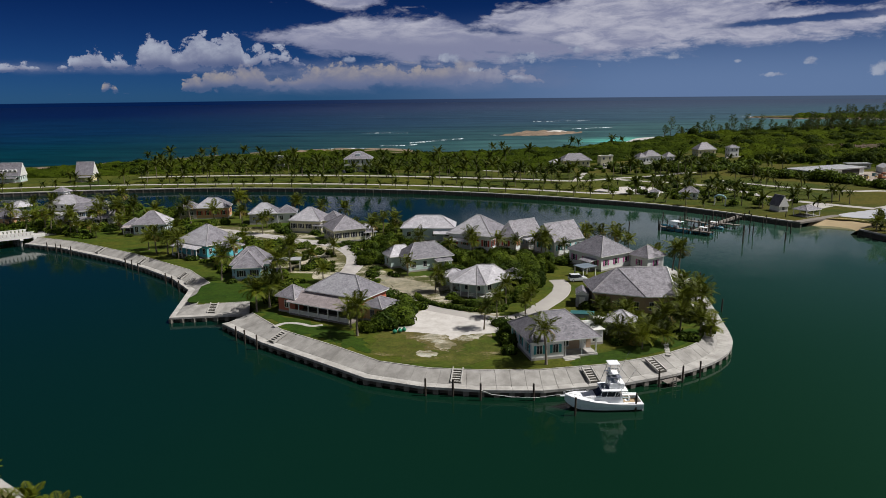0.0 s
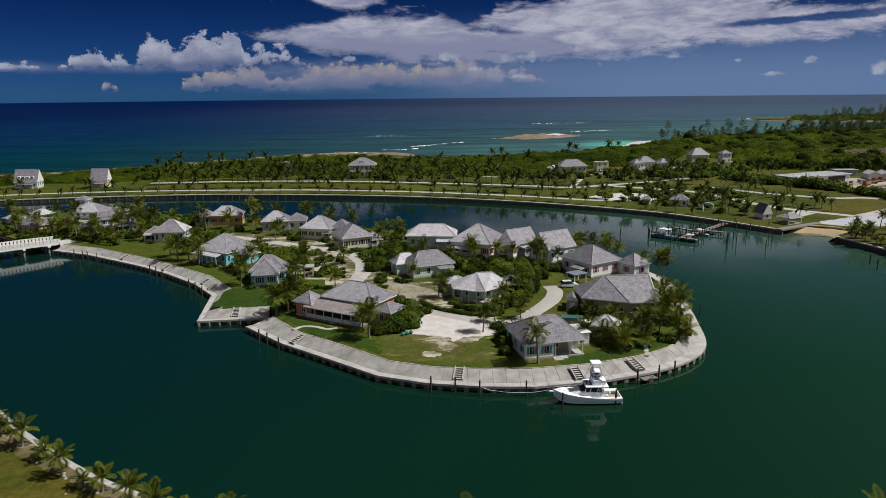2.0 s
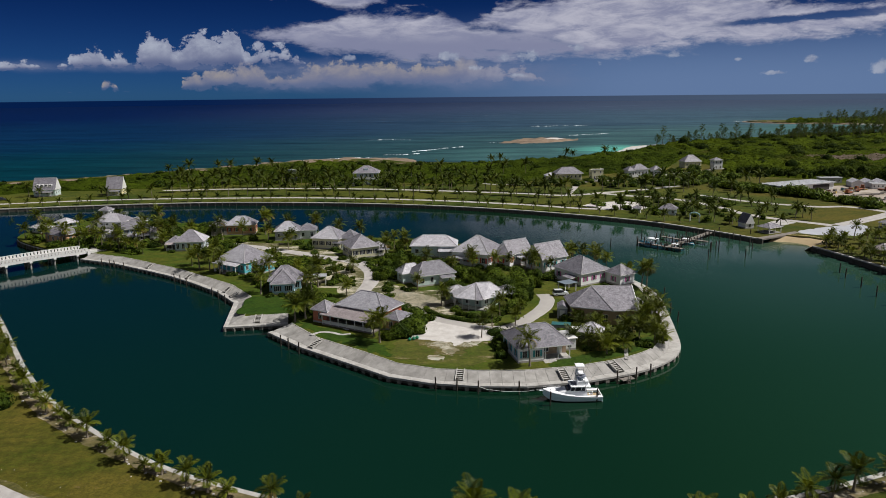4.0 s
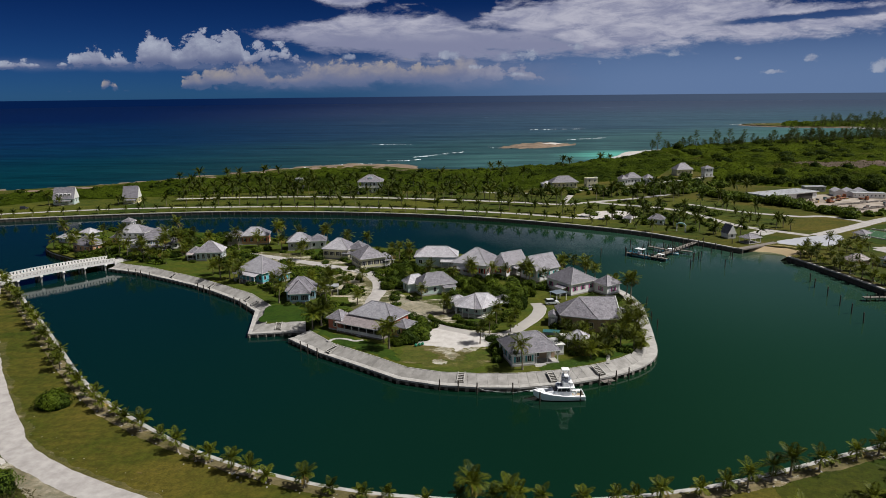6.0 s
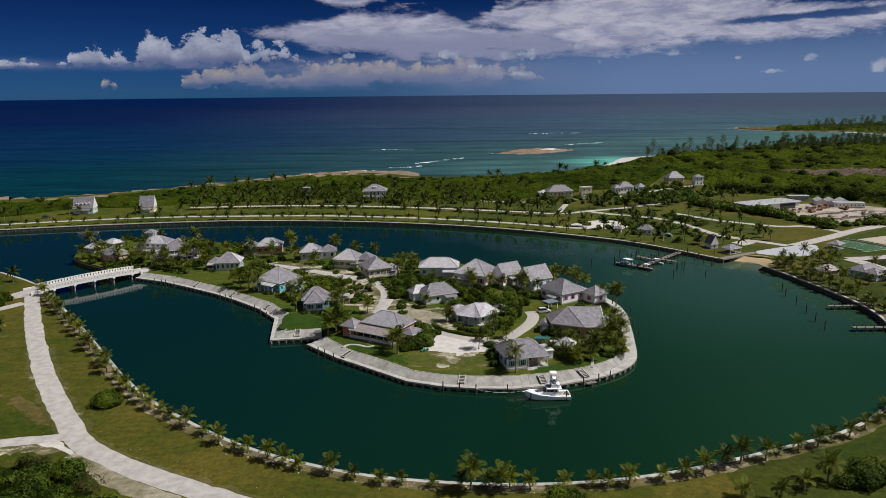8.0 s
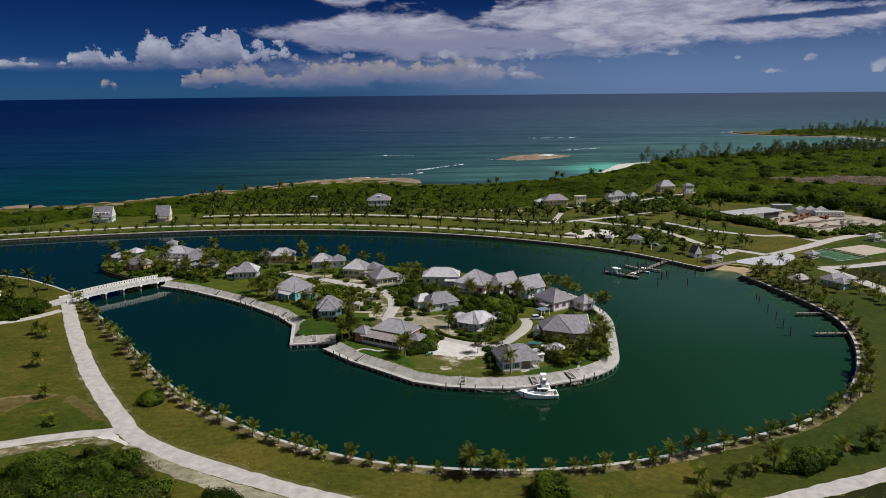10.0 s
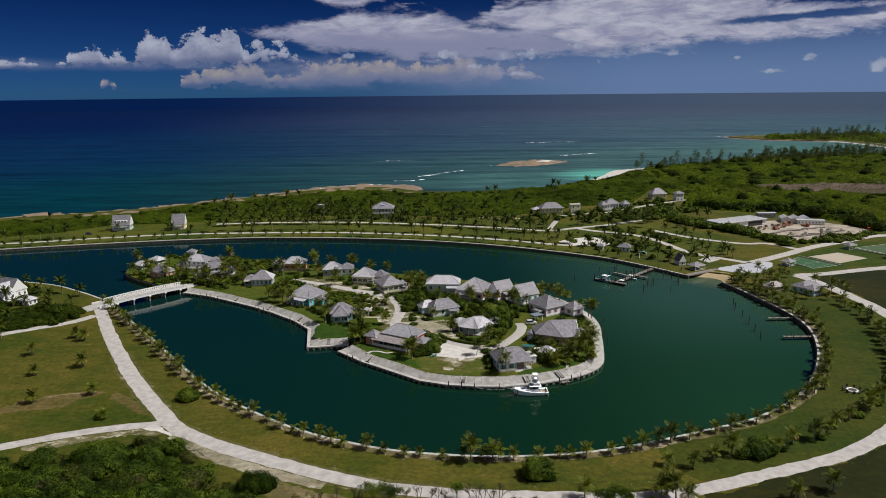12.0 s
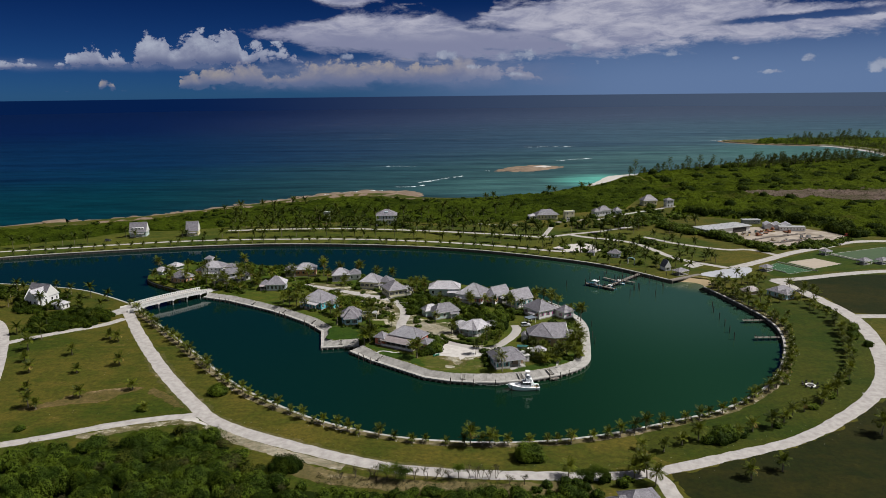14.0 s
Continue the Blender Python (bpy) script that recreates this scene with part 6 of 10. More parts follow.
    hip_roof(h, 2.6, 4.6, 2.9, 3.8, gable=True, over=0.15, caps=False)
    door(h, (0, -2.31, 0.1), 0)
    # mint house in the middle
    h = house("cottage", -5, 186.5, 24, "pale mint house with a long grey roof and recessed porch", group=GI)
    walls(h, 12.5, 8, 0, 3.5, WALL["mint"], sides="srl", gap=3.0, doors="s")
    hip_roof(h, 12.5, 8, 3.5, 6.9, 6.0)
    walls(h, 7, 5, 0, 3.2, WALL["mint"], -5.5, 4.5, sides="l")
    hip_roof(h, 7, 5, 3.3, 5.8, 3.0, x=-5.5, y=4.5, materials=(ROOF_PALE, ROOF_PALE))
    porch(h, 4.2, 2.0, 0, 2.7, 3.2, -4.0, 0, 0.4, ROOF, posts=3)
    # cream pair
    h = house("cottage", -45.8, 242, -15, "cream house with a part-pale pyramid roof and dark shutters", group=GI)
    walls(h, 11, 9.5, 0, 4.2, WALL["cream"], sides="srl", shutter="black", gap=2.5)
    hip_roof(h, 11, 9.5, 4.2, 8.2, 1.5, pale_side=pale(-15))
    walls(h, 6.5, 6.5, 0, 4.0, WALL["cream"], 8.0, 1.5, sides="sr")
    hip_roof(h, 6.5, 6.5, 4.0, 6.9, x=8.0, y=1.5)
    porch(h, 4, 2.2, 0, 2.8, 5.6, -3.5, 0, 0.4, ROOF, posts=3)
    h = house("cottage", -32, 226.5, 26, "cream house with a grey hipped roof and two small porches", group=GI)
    walls(h, 10.5, 11, 0, 4.0, WALL["cream"], sides="srl", shutter="black", gap=2.4)
    hip_roof(h, 10.5, 11, 4.1, 7.9, 2.5)
    porch(h, 3.8, 2.6, 0, 2.6, 6.8, -3.2, 0, 0.4, ROOF, posts=3)
    walls(h, 3.8, 4, 0, 3.0, WALL["cream"], 7.0, -0.8, sides="s")
    hip_roof(h, 3.8, 4, 3.1, 4.6, x=7.0, y=-0.8, materials=(ROOF_PALE, ROOF_PALE))
    # houses further back
    h = house("cottage", -66, 259, 8, "grey-green house with hipped roofs behind palms", group=GI)
    walls(h, 10, 8.5, 0, 4.0, WALL["grey"], sides="srl", gap=2.6)
    hip_roof(h, 10, 8.5, 4.0, 7.4, 2.0, pale_side=(0, -1))
    walls(h, 7, 7, 0, 3.6, WALL["white"], 8.0, 1.0, sides="sr")
    hip_roof(h, 7, 7, 3.7, 6.2, x=8.0, y=1.0)
    h = house("cottage", -89, 272, 6, "apricot house with coral shutters and grey roofs", group=GI)
    walls(h, 12, 8, 0, 4.2, WALL["orange"], sides="srl", shutter="red", gap=2.8)
    hip_roof(h, 12, 8, 4.3, 7.6, 4.0, pale_side=(0, -1))
    walls(h, 6.5, 6.5, 0, 4.2, WALL["stone"], -9.0, -1.0, sides="sl", gap=2.8)
    hip_roof(h, 6.5, 6.5, 4.3, 6.9, x=-9.0, y=-1.0)
    # two-storey house with lookout at the west end, and its front wing
    h = house("house", -145, 272.5, -8, "two-storey white house with a rooftop lookout and verandas", group=GI)
    walls(h, 13, 9, 0, 6.2, WALL["white"], sides="srl", shutter=None, storeys=2, gap=2.6)
    hip_roof(h, 13, 9, 6.2, 9.3, 4.0, pale_side=(-0.7, -0.7))
    walls(h, 3.8, 3.8, 7.2, 10.4, WALL["white"], -4.2, 2.4, sides="srl", gap=1.8, win_h=1.1, name="lookout_wall")
    hip_roof(h, 3.8, 3.8, 10.4, 11.9, x=-4.2, y=2.4, over=0.5)
    walls(h, 6, 6, 0, 5.6, WALL["cream"], 9.6, 3.0, sides="sr", storeys=2, gap=2.4)
    hip_roof(h, 6, 6, 5.6, 7.4, x=9.6, y=3.0)
    walls(h, 5, 5, 0, 3.2, WALL["orange"], -9.0, 1.0, sides="sl", gap=2.4)
    hip_roof(h, 5, 5, 3.2, 5.0, x=-9.0, y=1.0)
    porch(h, 8, 3.0, 0, 2.9, 0, -4.6, 0, 0.6, ROOF_PALE, posts=5)
    part("balcony", add_box(box(-4.0, -5.6, 3.9, 4.0, -4.5, 4.05), -4.0, -5.6, 4.05, 4.0, -5.5, 4.9), TRIM_WHITE, h, "white upper balcony")
    h = house("house", -130.8, 258, 32, "two-storey white wing with dark grey roof and ground-floor veranda", group=GI)
    walls(h, 13, 7.5, 0, 5.8, WALL["white"], sides="srl", shutter="blue", storeys=2, gap=2.4, win_h=1.4)
    hip_roof(h, 13, 7.5, 5.8, 8.2, 6.5)
    porch(h, 12, 2.6, 0, 2.8, 0, -3.8, 0, 0.7, ROOF, posts=7)
    walls(h, 5.0, 5.0, 0, 3.2, WALL["stone"], -8.6, -1.5, sides="sl", gap=2.4)
    hip_roof(h, 5.0, 5.0, 3.2, 5.0, x=-8.6, y=-1.5, materials=(ROOF_PALE, ROOF_PALE))
    walls(h, 4.4, 5.5, 0, 3.0, WALL["white"], 8.6, 0.5, sides="sr", gap=2.4)
    hip_roof(h, 4.4, 5.5, 3.0, 4.8, x=8.6, y=0.5)
    bm = bmesh.new()
    for i in range(4):
        add_box(bm, -1.2, -6.4 - 0.5 * (i + 1), -0.2, 1.2, -6.4 - 0.5 * i, 0.3 - 0.08 * (i + 1))
    part("steps", bm, CAP_STONE, h, "broad pale garden steps")
    h = house("cottage", -160, 258.5, -33, "apricot cottage with a grey hipped roof by the bridge", group=GI)
    walls(h, 11, 8.5, 0, 3.4, WALL["orange"], sides="srl", gap=2.8)
    hip_roof(h, 11, 8.5, 3.5, 7.0, 3.0)
    for dx, dy in ((-180, 279), (-175.5, 291)):
        h = house("cottage", dx, dy, -30, "low small cottage with a bleached hipped roof at the island's end", group=GI)
        walls(h, 6.5, 5.5, 0, 2.4, WALL["grey_blue"], sides="sr", gap=2.8, win_h=1.2)
        hip_roof(h, 7.5, 6.5, 2.4, 4.4, materials=(ROOF_PALE, ROOF_PALE))
    # white gabled house west of the bridge
    h = house("house", -223, 222, -20, "white steep-gabled house with a grey roof among shrubs", ground=LAND_Z)
    walls(h, 13, 9, 0, 4.4, WALL["white"], sides="srl", gap=3.0, gable_z=10.2)
    hip_roof(h, 13, 9, 4.4, 10.2, gable=True, over=0.3, materials=(ROOF, ROOF))
    walls(h, 9, 7.5, 0, 4.4, WALL["white"], 2.5, -6.0, sides="sr", gable_z=9.0, gap=3.0)
    hip_roof(h, 7.5, 9, 4.4, 9.0, gable=True, over=0.3, x=2.5, y=-5.0, materials=(ROOF_PALE, ROOF_PALE))
    h = house("garden_pavilion", -206.5, 209, -20, "small white pavilion beside the gabled house", ground=LAND_Z, category="pavilion")
    walls(h, 6, 5, 0, 2.8, WALL["white"], sides="sr", gap=2.5)
    hip_roof(h, 6, 5, 2.9, 4.8, materials=(ROOF_PALE, ROOF_PALE))
    # far shore
    for (dx, dy, wall, text) in ((-246, 404, "mint", "steep-roofed pale mint house on the far shore"), (-204, 406, "yellow", "steep-roofed pale yellow house on the far shore")):
        h = house("house", dx, dy, 8, text, ground=LAND_Z, group="far shore houses")
        wide = 12.5 if wall == "mint" else 9.0
        walls(h, wide, 9, 0, 4.4, WALL[wall], sides="sr", gap=2.6, gable_z=11.0, storeys=1)
        hip_roof(h, wide, 9, 4.0, 11.0, gable=True, over=0.35)
        window(h, (wide / 2 + 0.01, 0, 6.2), radians(90), 1.0, 1.6)
        if wall == "mint":
            for k in (-3.6, -1.2, 1.2, 3.6):
                walls(h, 1.8, 2.4, 5.6, 7.3, WALL["white"], k, -2.6, sides="s", gap=2.0, win_h=1.0, name="dormer")
        porch(h, wide * 0.7, 2.2, 0, 2.8, 0, -4.6, 0, 0.4, ROOF, posts=4)
    h = house("house", -52.5, 447, 2, "two-storey pale blue house with verandas and a hipped roof", ground=LAND_Z, group="far shore houses")
    walls(h, 13, 10, 0, 8.0, WALL["grey_blue"], sides="srl", storeys=2, gap=2.4, win_h=2.0)
    hip_roof(h, 17, 13, 8.0, 12.4, 3.0)
    part("balcony", box(-8.5, -7.0, 3.9, 8.5, -5.0, 4.2), TRIM_WHITE, h)
    for i in range(6):
        t = -8.2 + 16.4 * i / 5
        part("post", box(t - 0.15, -6.9, 0, t + 0.15, -6.6, 8.0), TRIM_WHITE, h)
    part("balustrade", box(-8.4, -6.9, 4.2, 8.4, -6.8, 5.1), TRIM_WHITE, h)
    part("dormer", box(-1.4, -4.6, 9.0, 1.4, -2.0, 11.0, 0.05), WALL["grey_blue"], h)
    h = house("watch_tower", -105, 458, 0, "grey timber lookout tower in the scrub", ground=LAND_Z, category="tower")
    for sx in (-2.2, 2.2):
        for sy in (-2.2, 2.2):
            part("leg", box(sx - 0.25, sy - 0.25, 0, sx + 0.25, sy + 0.25, 9.0), WALL["grey"], h)
    for z in (3.0, 6.0, 8.8):
        part("platform", box(-2.8, -2.8, z, 2.8, 2.8, z + 0.3), WALL["grey"], h)
    part("panel", box(-2.3, -2.35, 6.3, 2.3, -2.2, 8.8), WALL["grey"], h)
    h = house("house", 139, 474, 12, "white house with grey roofs and two wings on the ridge", ground=LAND_Z, group="far shore houses")
    walls(h, 11, 8, 0, 5.5, WALL["white"], sides="srl", gap=2.6, storeys=1)
    hip_roof(h, 11, 8, 5.5, 9.0, 3.0)
    walls(h, 5, 7, 0, 5.0, WALL["white"], -8, -2, sides="sr", gap=2.4)
    hip_roof(h, 5, 7, 5.0, 7.6, x=-8, y=-2)
    walls(h, 5.5, 6, 0, 5.0, WALL["white"], 12.5, -1.5, sides="sr", gap=2.4)
    hip_roof(h, 5.5, 6, 5.0, 7.6, x=12.5, y=-1.5)
    h = house("house", 196, 532, 10, "grey-roofed house on the ridge behind trees", ground=LAND_Z, group="far shore houses")
    walls(h, 14, 9, 0, 5.0, WALL["cream"], sides="srl", gap=3.0)
    hip_roof(h, 14, 9, 5.0, 10.0, 4.0)
    h = house("house", 211, 517, 10, "tall narrow white house on the ridge", ground=LAND_Z, group="far shore houses")
    walls(h, 7, 6, 0, 7.2, WALL["white"], sides="srl", gap=3.0, storeys=2)
    hip_roof(h, 7, 6, 7.2, 9.0)
    h = house("house", 86, 461, 8, "low house with a broad grey roof and pale drive", ground=LAND_Z, group="far shore houses")
    walls(h, 18, 9, 0, 4.4, WALL["cream"], sides="srl", gap=3.0)
    hip_roof(h, 19, 10, 4.4, 8.6, 8.0)
    walls(h, 7, 6, 0, 3.2, WALL["white"], -12, 1, sides="s")
    hip_roof(h, 7, 6, 3.2, 5.0, x=-12, y=1, materials=(ROOF_PALE, ROOF_PALE))
    h = house("house", 105.5, 459, 5, "flat-roofed cream block beside the low house", ground=LAND_Z, group="far shore houses")
    walls(h, 8, 7, 0, 7.0, WALL["cream"], sides="sr", gap=3.5, storeys=2)
    part("parapet", add_box(box(-4.2, -3.7, 7.0, 4.2, -3.4, 7.5), 3.9, -3.7, 7.0, 4.2, 3.7, 7.5), WALL["white"], h)


build_houses()


def works_sheds():
    h = house("works_shed", 214, 395, 24, "long low works shed with a pale flat metal roof", ground=LAND_Z, category="shed")
    tin = surface("pale_sheet_roof", (0.55, 0.56, 0.57), 0.5, (0.40, 0.41, 0.42), 0.1, 1.0, 0.2, 2.0, metal=0.3)
    walls(h, 44, 15, 0, 4.2, WALL["white"], sides="", name="wall")
    part("roof", add_box(bmesh.new(), -23, -8.5, 4.2, 23, 8.5, 4.6, 0.05), tin, h, "pale flat sheet-metal roof")
    # a dark panel on the wall stands in for the shaded bay
    part("opening", box(4, -7.7, 0, 18, -7.45, 3.6), SHADOWY, h, "dark panel standing in for the open bay")
    bm = bmesh.new()
    for i in range(12):
        add_box(bm, -22.8 + i * 3.9, -8.4, 4.6, -22.65 + i * 3.9, 8.4, 4.68)
    part("roof_seam", bm, tin, h)
    h = house("works_shed", 266.5, 403, -12, "white works building with gabled bays in the yard", ground=LAND_Z, category="shed")
    h.matrix_basis = h.matrix_basis @ Matrix.Scale(0.78, 4)
    for i in range(3):
        x = -14 + i * 9
        walls(h, 8.5, 14, 0, 4.0, WALL["white"], x, 4, sides="", gable_z=None)
        hip_roof(h, 8.5, 14, 4.0, 6.4, gable=True, over=0.2, x=x, y=4, materials=(ROOF_PALE, ROOF_PALE), caps=False)
    walls(h, 24, 8, 0, 4.0, WALL["white"], 6, -6, sides="s", gap=3.0, win_h=1.2)
    part("flat_roof", box(-6.5, -10.4, 4.0, 18.5, -1.6, 4.3), tin, h)
    h = house("site_cabin", 251, 428, 0, "small green-grey site cabin behind the sheds", ground=LAND_Z, category="cabin")
    walls(h, 14, 5, 0, 3.4, WALL["grey"], sides="s", gap=3.0, win_h=1.0)
    part("roof", box(-7.4, -2.9, 3.4, 7.4, 2.9, 3.7), tin, h)
    rust, colours = surface("rusted_steel", (0.30, 0.10, 0.04), 0.85, (0.14, 0.06, 0.03), 0.8, 4.0), [(0.3, 0.1, 0.04)]
    spots = [(250, 392, 20), (256, 399, 60), (243, 385, 0), (262, 388, 110), (236, 378, 35), (259, 405, 15)]
    for x, y, a in spots:
        r = house("scrap_pile", x, y, a, "rusty machinery and scrap in the works yard", ground=LAND_Z, category="scrap", group="yard scrap")
        part("bed", add_box(add_box(bmesh.new(), -3, -1.2, 0.5, 3, 1.2, 1.1, 0.05), -3, -0.9, 1.1, -1.4, 0.9, 2.6, 0.1), rust, r)
        for k in (-2, 1.8):
            part("wheel", rod((k, -1.25, 0.5), (k, 1.25, 0.5), 0.5, sides=12), PILE, r)
    rnd = random.Random(5)
    for i in range(26):
        t, w = (i % 13) / 12, i // 13
        r = house("timber_stack", 234 + 44 * t - 8 * w + rnd.uniform(-1, 1), 350 + 20 * t + 13 * w + rnd.uniform(-2, 2), 24 + rnd.uniform(-15, 15), "weathered timber stack on the yard", ground=LAND_Z, category="timber", group="yard stacks")
        for k in range(4):
            part("board", box(-2.5 + rnd.uniform(-0.3, 0.3), -0.8 + k * 0.42, 0.05, 2.5, -0.45 + k * 0.42, 0.5 + rnd.uniform(0, 0.4)), DECK, r)


works_sheds()


def yard_clutter():
    """Crates, drums and parked plant along the sheds."""
    rnd = random.Random(19)
    tints = [paint("crate_paint", c) for c in ((0.55, 0.55, 0.53), (0.30, 0.13, 0.06), (0.08, 0.20, 0.22), (0.45, 0.36, 0.22), (0.10, 0.10, 0.10), (0.60, 0.42, 0.10))]
    for i in range(34):
        t = rnd.random()
        x, y = (222 + 34 * t + rnd.uniform(-3, 3), 382 + 14 * t + rnd.uniform(-9, 5)) if i < 22 else (236 + 46 * t, 352 + 24 * t + rnd.uniform(-4, 8))
        r = house("crate", x, y, rnd.uniform(0, 180), "worn storage crate standing in the works yard", ground=LAND_Z, category="crate", group="yard crates")
        w, d, h = rnd.uniform(1.0, 3.2), rnd.uniform(0.8, 1.6), rnd.uniform(0.6, 1.9)
        tint = rnd.choice(tints)
        part("body", add_box(bmesh.new(), -w / 2, -d / 2, 0.1, w / 2, d / 2, h, 0.05), tint, r)
        part("lid", box(-w / 2 - 0.06, -d / 2 - 0.06, h, w / 2 + 0.06, d / 2 + 0.06, h + 0.08), DECK, r)
        for k in (-0.35, 0.35):
            part("skid", box(-w / 2, k * d - 0.08, 0, w / 2, k * d + 0.08, 0.1), PILE, r)


yard_clutter()


# ---- bridge ----
def bridge():
    a, b = Vector((-166.5, 207.5, 0)), Vector((-141.5, 235.5, 0))
    length, mid = (b - a).length, (a + b) / 2
    root = tagged(new("bridge"), "white concrete road bridge with an open balustrade and piled bents", "bridge")
    root.matrix_basis = Matrix.Translation(mid) @ Matrix.Rotation(math.atan2(b.y - a.y, b.x - a.x), 4, "Z")
    half, white = length / 2 + 1.5, paint("white_bridge_concrete", (0.72, 0.71, 0.68))
    rise = lambda x: 3.3 + 0.5 * (1 - (x / half) ** 2)
    bm, n = bmesh.new(), 24
    rows = [[bm.verts.new((x, y, rise(x) + z)) for y, z in ((-3.6, -0.9), (3.6, -0.9), (3.6, 0.12), (-3.6, 0.12))] for x in np.linspace(-half, half, n)]
    for p, q in zip(rows, rows[1:]):
        for i in range(4):
            bm.faces.new((p[i], p[(i + 1) % 4], q[(i + 1) % 4], q[i]))
    bm.faces.new(rows[0]), bm.faces.new(rows[-1][::-1])
    part("deck", bm, white, root, "slightly arched concrete deck")
    part("road_surface", ribbon_mesh([(x, 0, rise(x) + 0.15) for x in np.linspace(-half, half, n)], 6.2, PAVED), None, root)
    posts = 34
    for s in (-1, 1):
        bm = bmesh.new()
        top = [[bm.verts.new((x, s * 3.5 + dy, rise(x) + z)) for dy, z in ((-0.18, 1.05), (0.18, 1.05), (0.18, 1.3), (-0.18, 1.3))] for x in np.linspace(-half, half, n)]
        for p, q in zip(top, top[1:]):
            for i in range(4):
                bm.faces.new((p[i], p[(i + 1) % 4], q[(i + 1) % 4], q[i]))
        part("handrail", bm, white, root)
        for i in range(posts):
            x = -half + 2 * half * (i + 0.5) / posts
            part("baluster", box(x - 0.40, s * 3.5 - 0.14, rise(x) + 0.1, x + 0.40, s * 3.5 + 0.14, rise(x) + 1.06), white, root)
    for i in range(5):
        x = -half + 4 + (2 * half - 8) * i / 4
        bent = part("bent_cap", box(x - 0.5, -3.8, rise(x) - 1.5, x + 0.5, 3.8, rise(x) - 0.88, 0.05), white, root)
        for y in (-2.8, 0, 2.8):
            part("pile", rod((x, y, -2), (x, y, rise(x) - 1.5), 0.38, sides=10), CONCRETE, bent)
    for s in (-1, 1):
        part("wing_wall", box(-half - 5, s * 4.2 - 0.2, -1, -half + 0.6, s * 4.2 + 0.2, 3.6), white, root)
        part("wing_wall", box(half - 0.6, s * 4.2 - 0.2, -1, half + 3, s * 4.2 + 0.2, 3.6), white, root)
    part("ramp", mesh_of("ramp", [(-half - 14, -3.6, -0.02 + 2.06), (-half - 14, 3.6, 2.04), (-half, 3.6, rise(half) + 0.1), (-half, -3.6, rise(half) + 0.1), (-half - 14, -4.5, 1.5), (-half - 14, 4.5, 1.5), (-half, 4.2, 1.5), (-half, -4.2, 1.5)],
                         [(0, 3, 2, 1), (0, 4, 7, 3), (1, 2, 6, 5)], SAND_ROAD), None, root)
    part("ramp", mesh_of("ramp", [(half + 10, -3.6, 2.7), (half + 10, 3.6, 2.7), (half, 3.6, rise(half) + 0.1), (half, -3.6, rise(half) + 0.1), (half + 10, -4.5, 1.8), (half + 10, 4.5, 1.8), (half, 4.2, 1.8), (half, -4.2, 1.8)],
                         [(0, 1, 2, 3), (0, 3, 7, 4), (1, 5, 6, 2)], SAND_ROAD), None, root)


def ribbon_mesh(line, width, material):
    p = np.array(line, float)
    nrm = normals_of(p)
    verts = []
    for (x, y, z), (nx, ny) in zip(p, nrm):
        verts += [(x + nx * width / 2, y + ny * width / 2, z), (x - nx * width / 2, y - ny * width / 2, z)]
    return mesh_of("road_surface", verts, [(2 * i, 2 * i + 1, 2 * i + 3, 2 * i + 2) for i in range(len(p) - 1)], material)


bridge()


# ---- sport-fishing boat ----
def loft(rows, material, name, close=True):
    """Skin over cross-sections, each a list of points of the same length."""
    k = len(rows[0])
    verts = [p for row in rows for p in row]
    faces = [(i * k + j, i * k + j + 1, (i + 1) * k + j + 1, (i + 1) * k + j) for i in range(len(rows) - 1) for j in range(k - 1)]
    if close:
        faces += [tuple(range(k))[::-1], tuple(range((len(rows) - 1) * k, len(rows) * k))]
    return mesh_of(name, verts, faces, material, False)


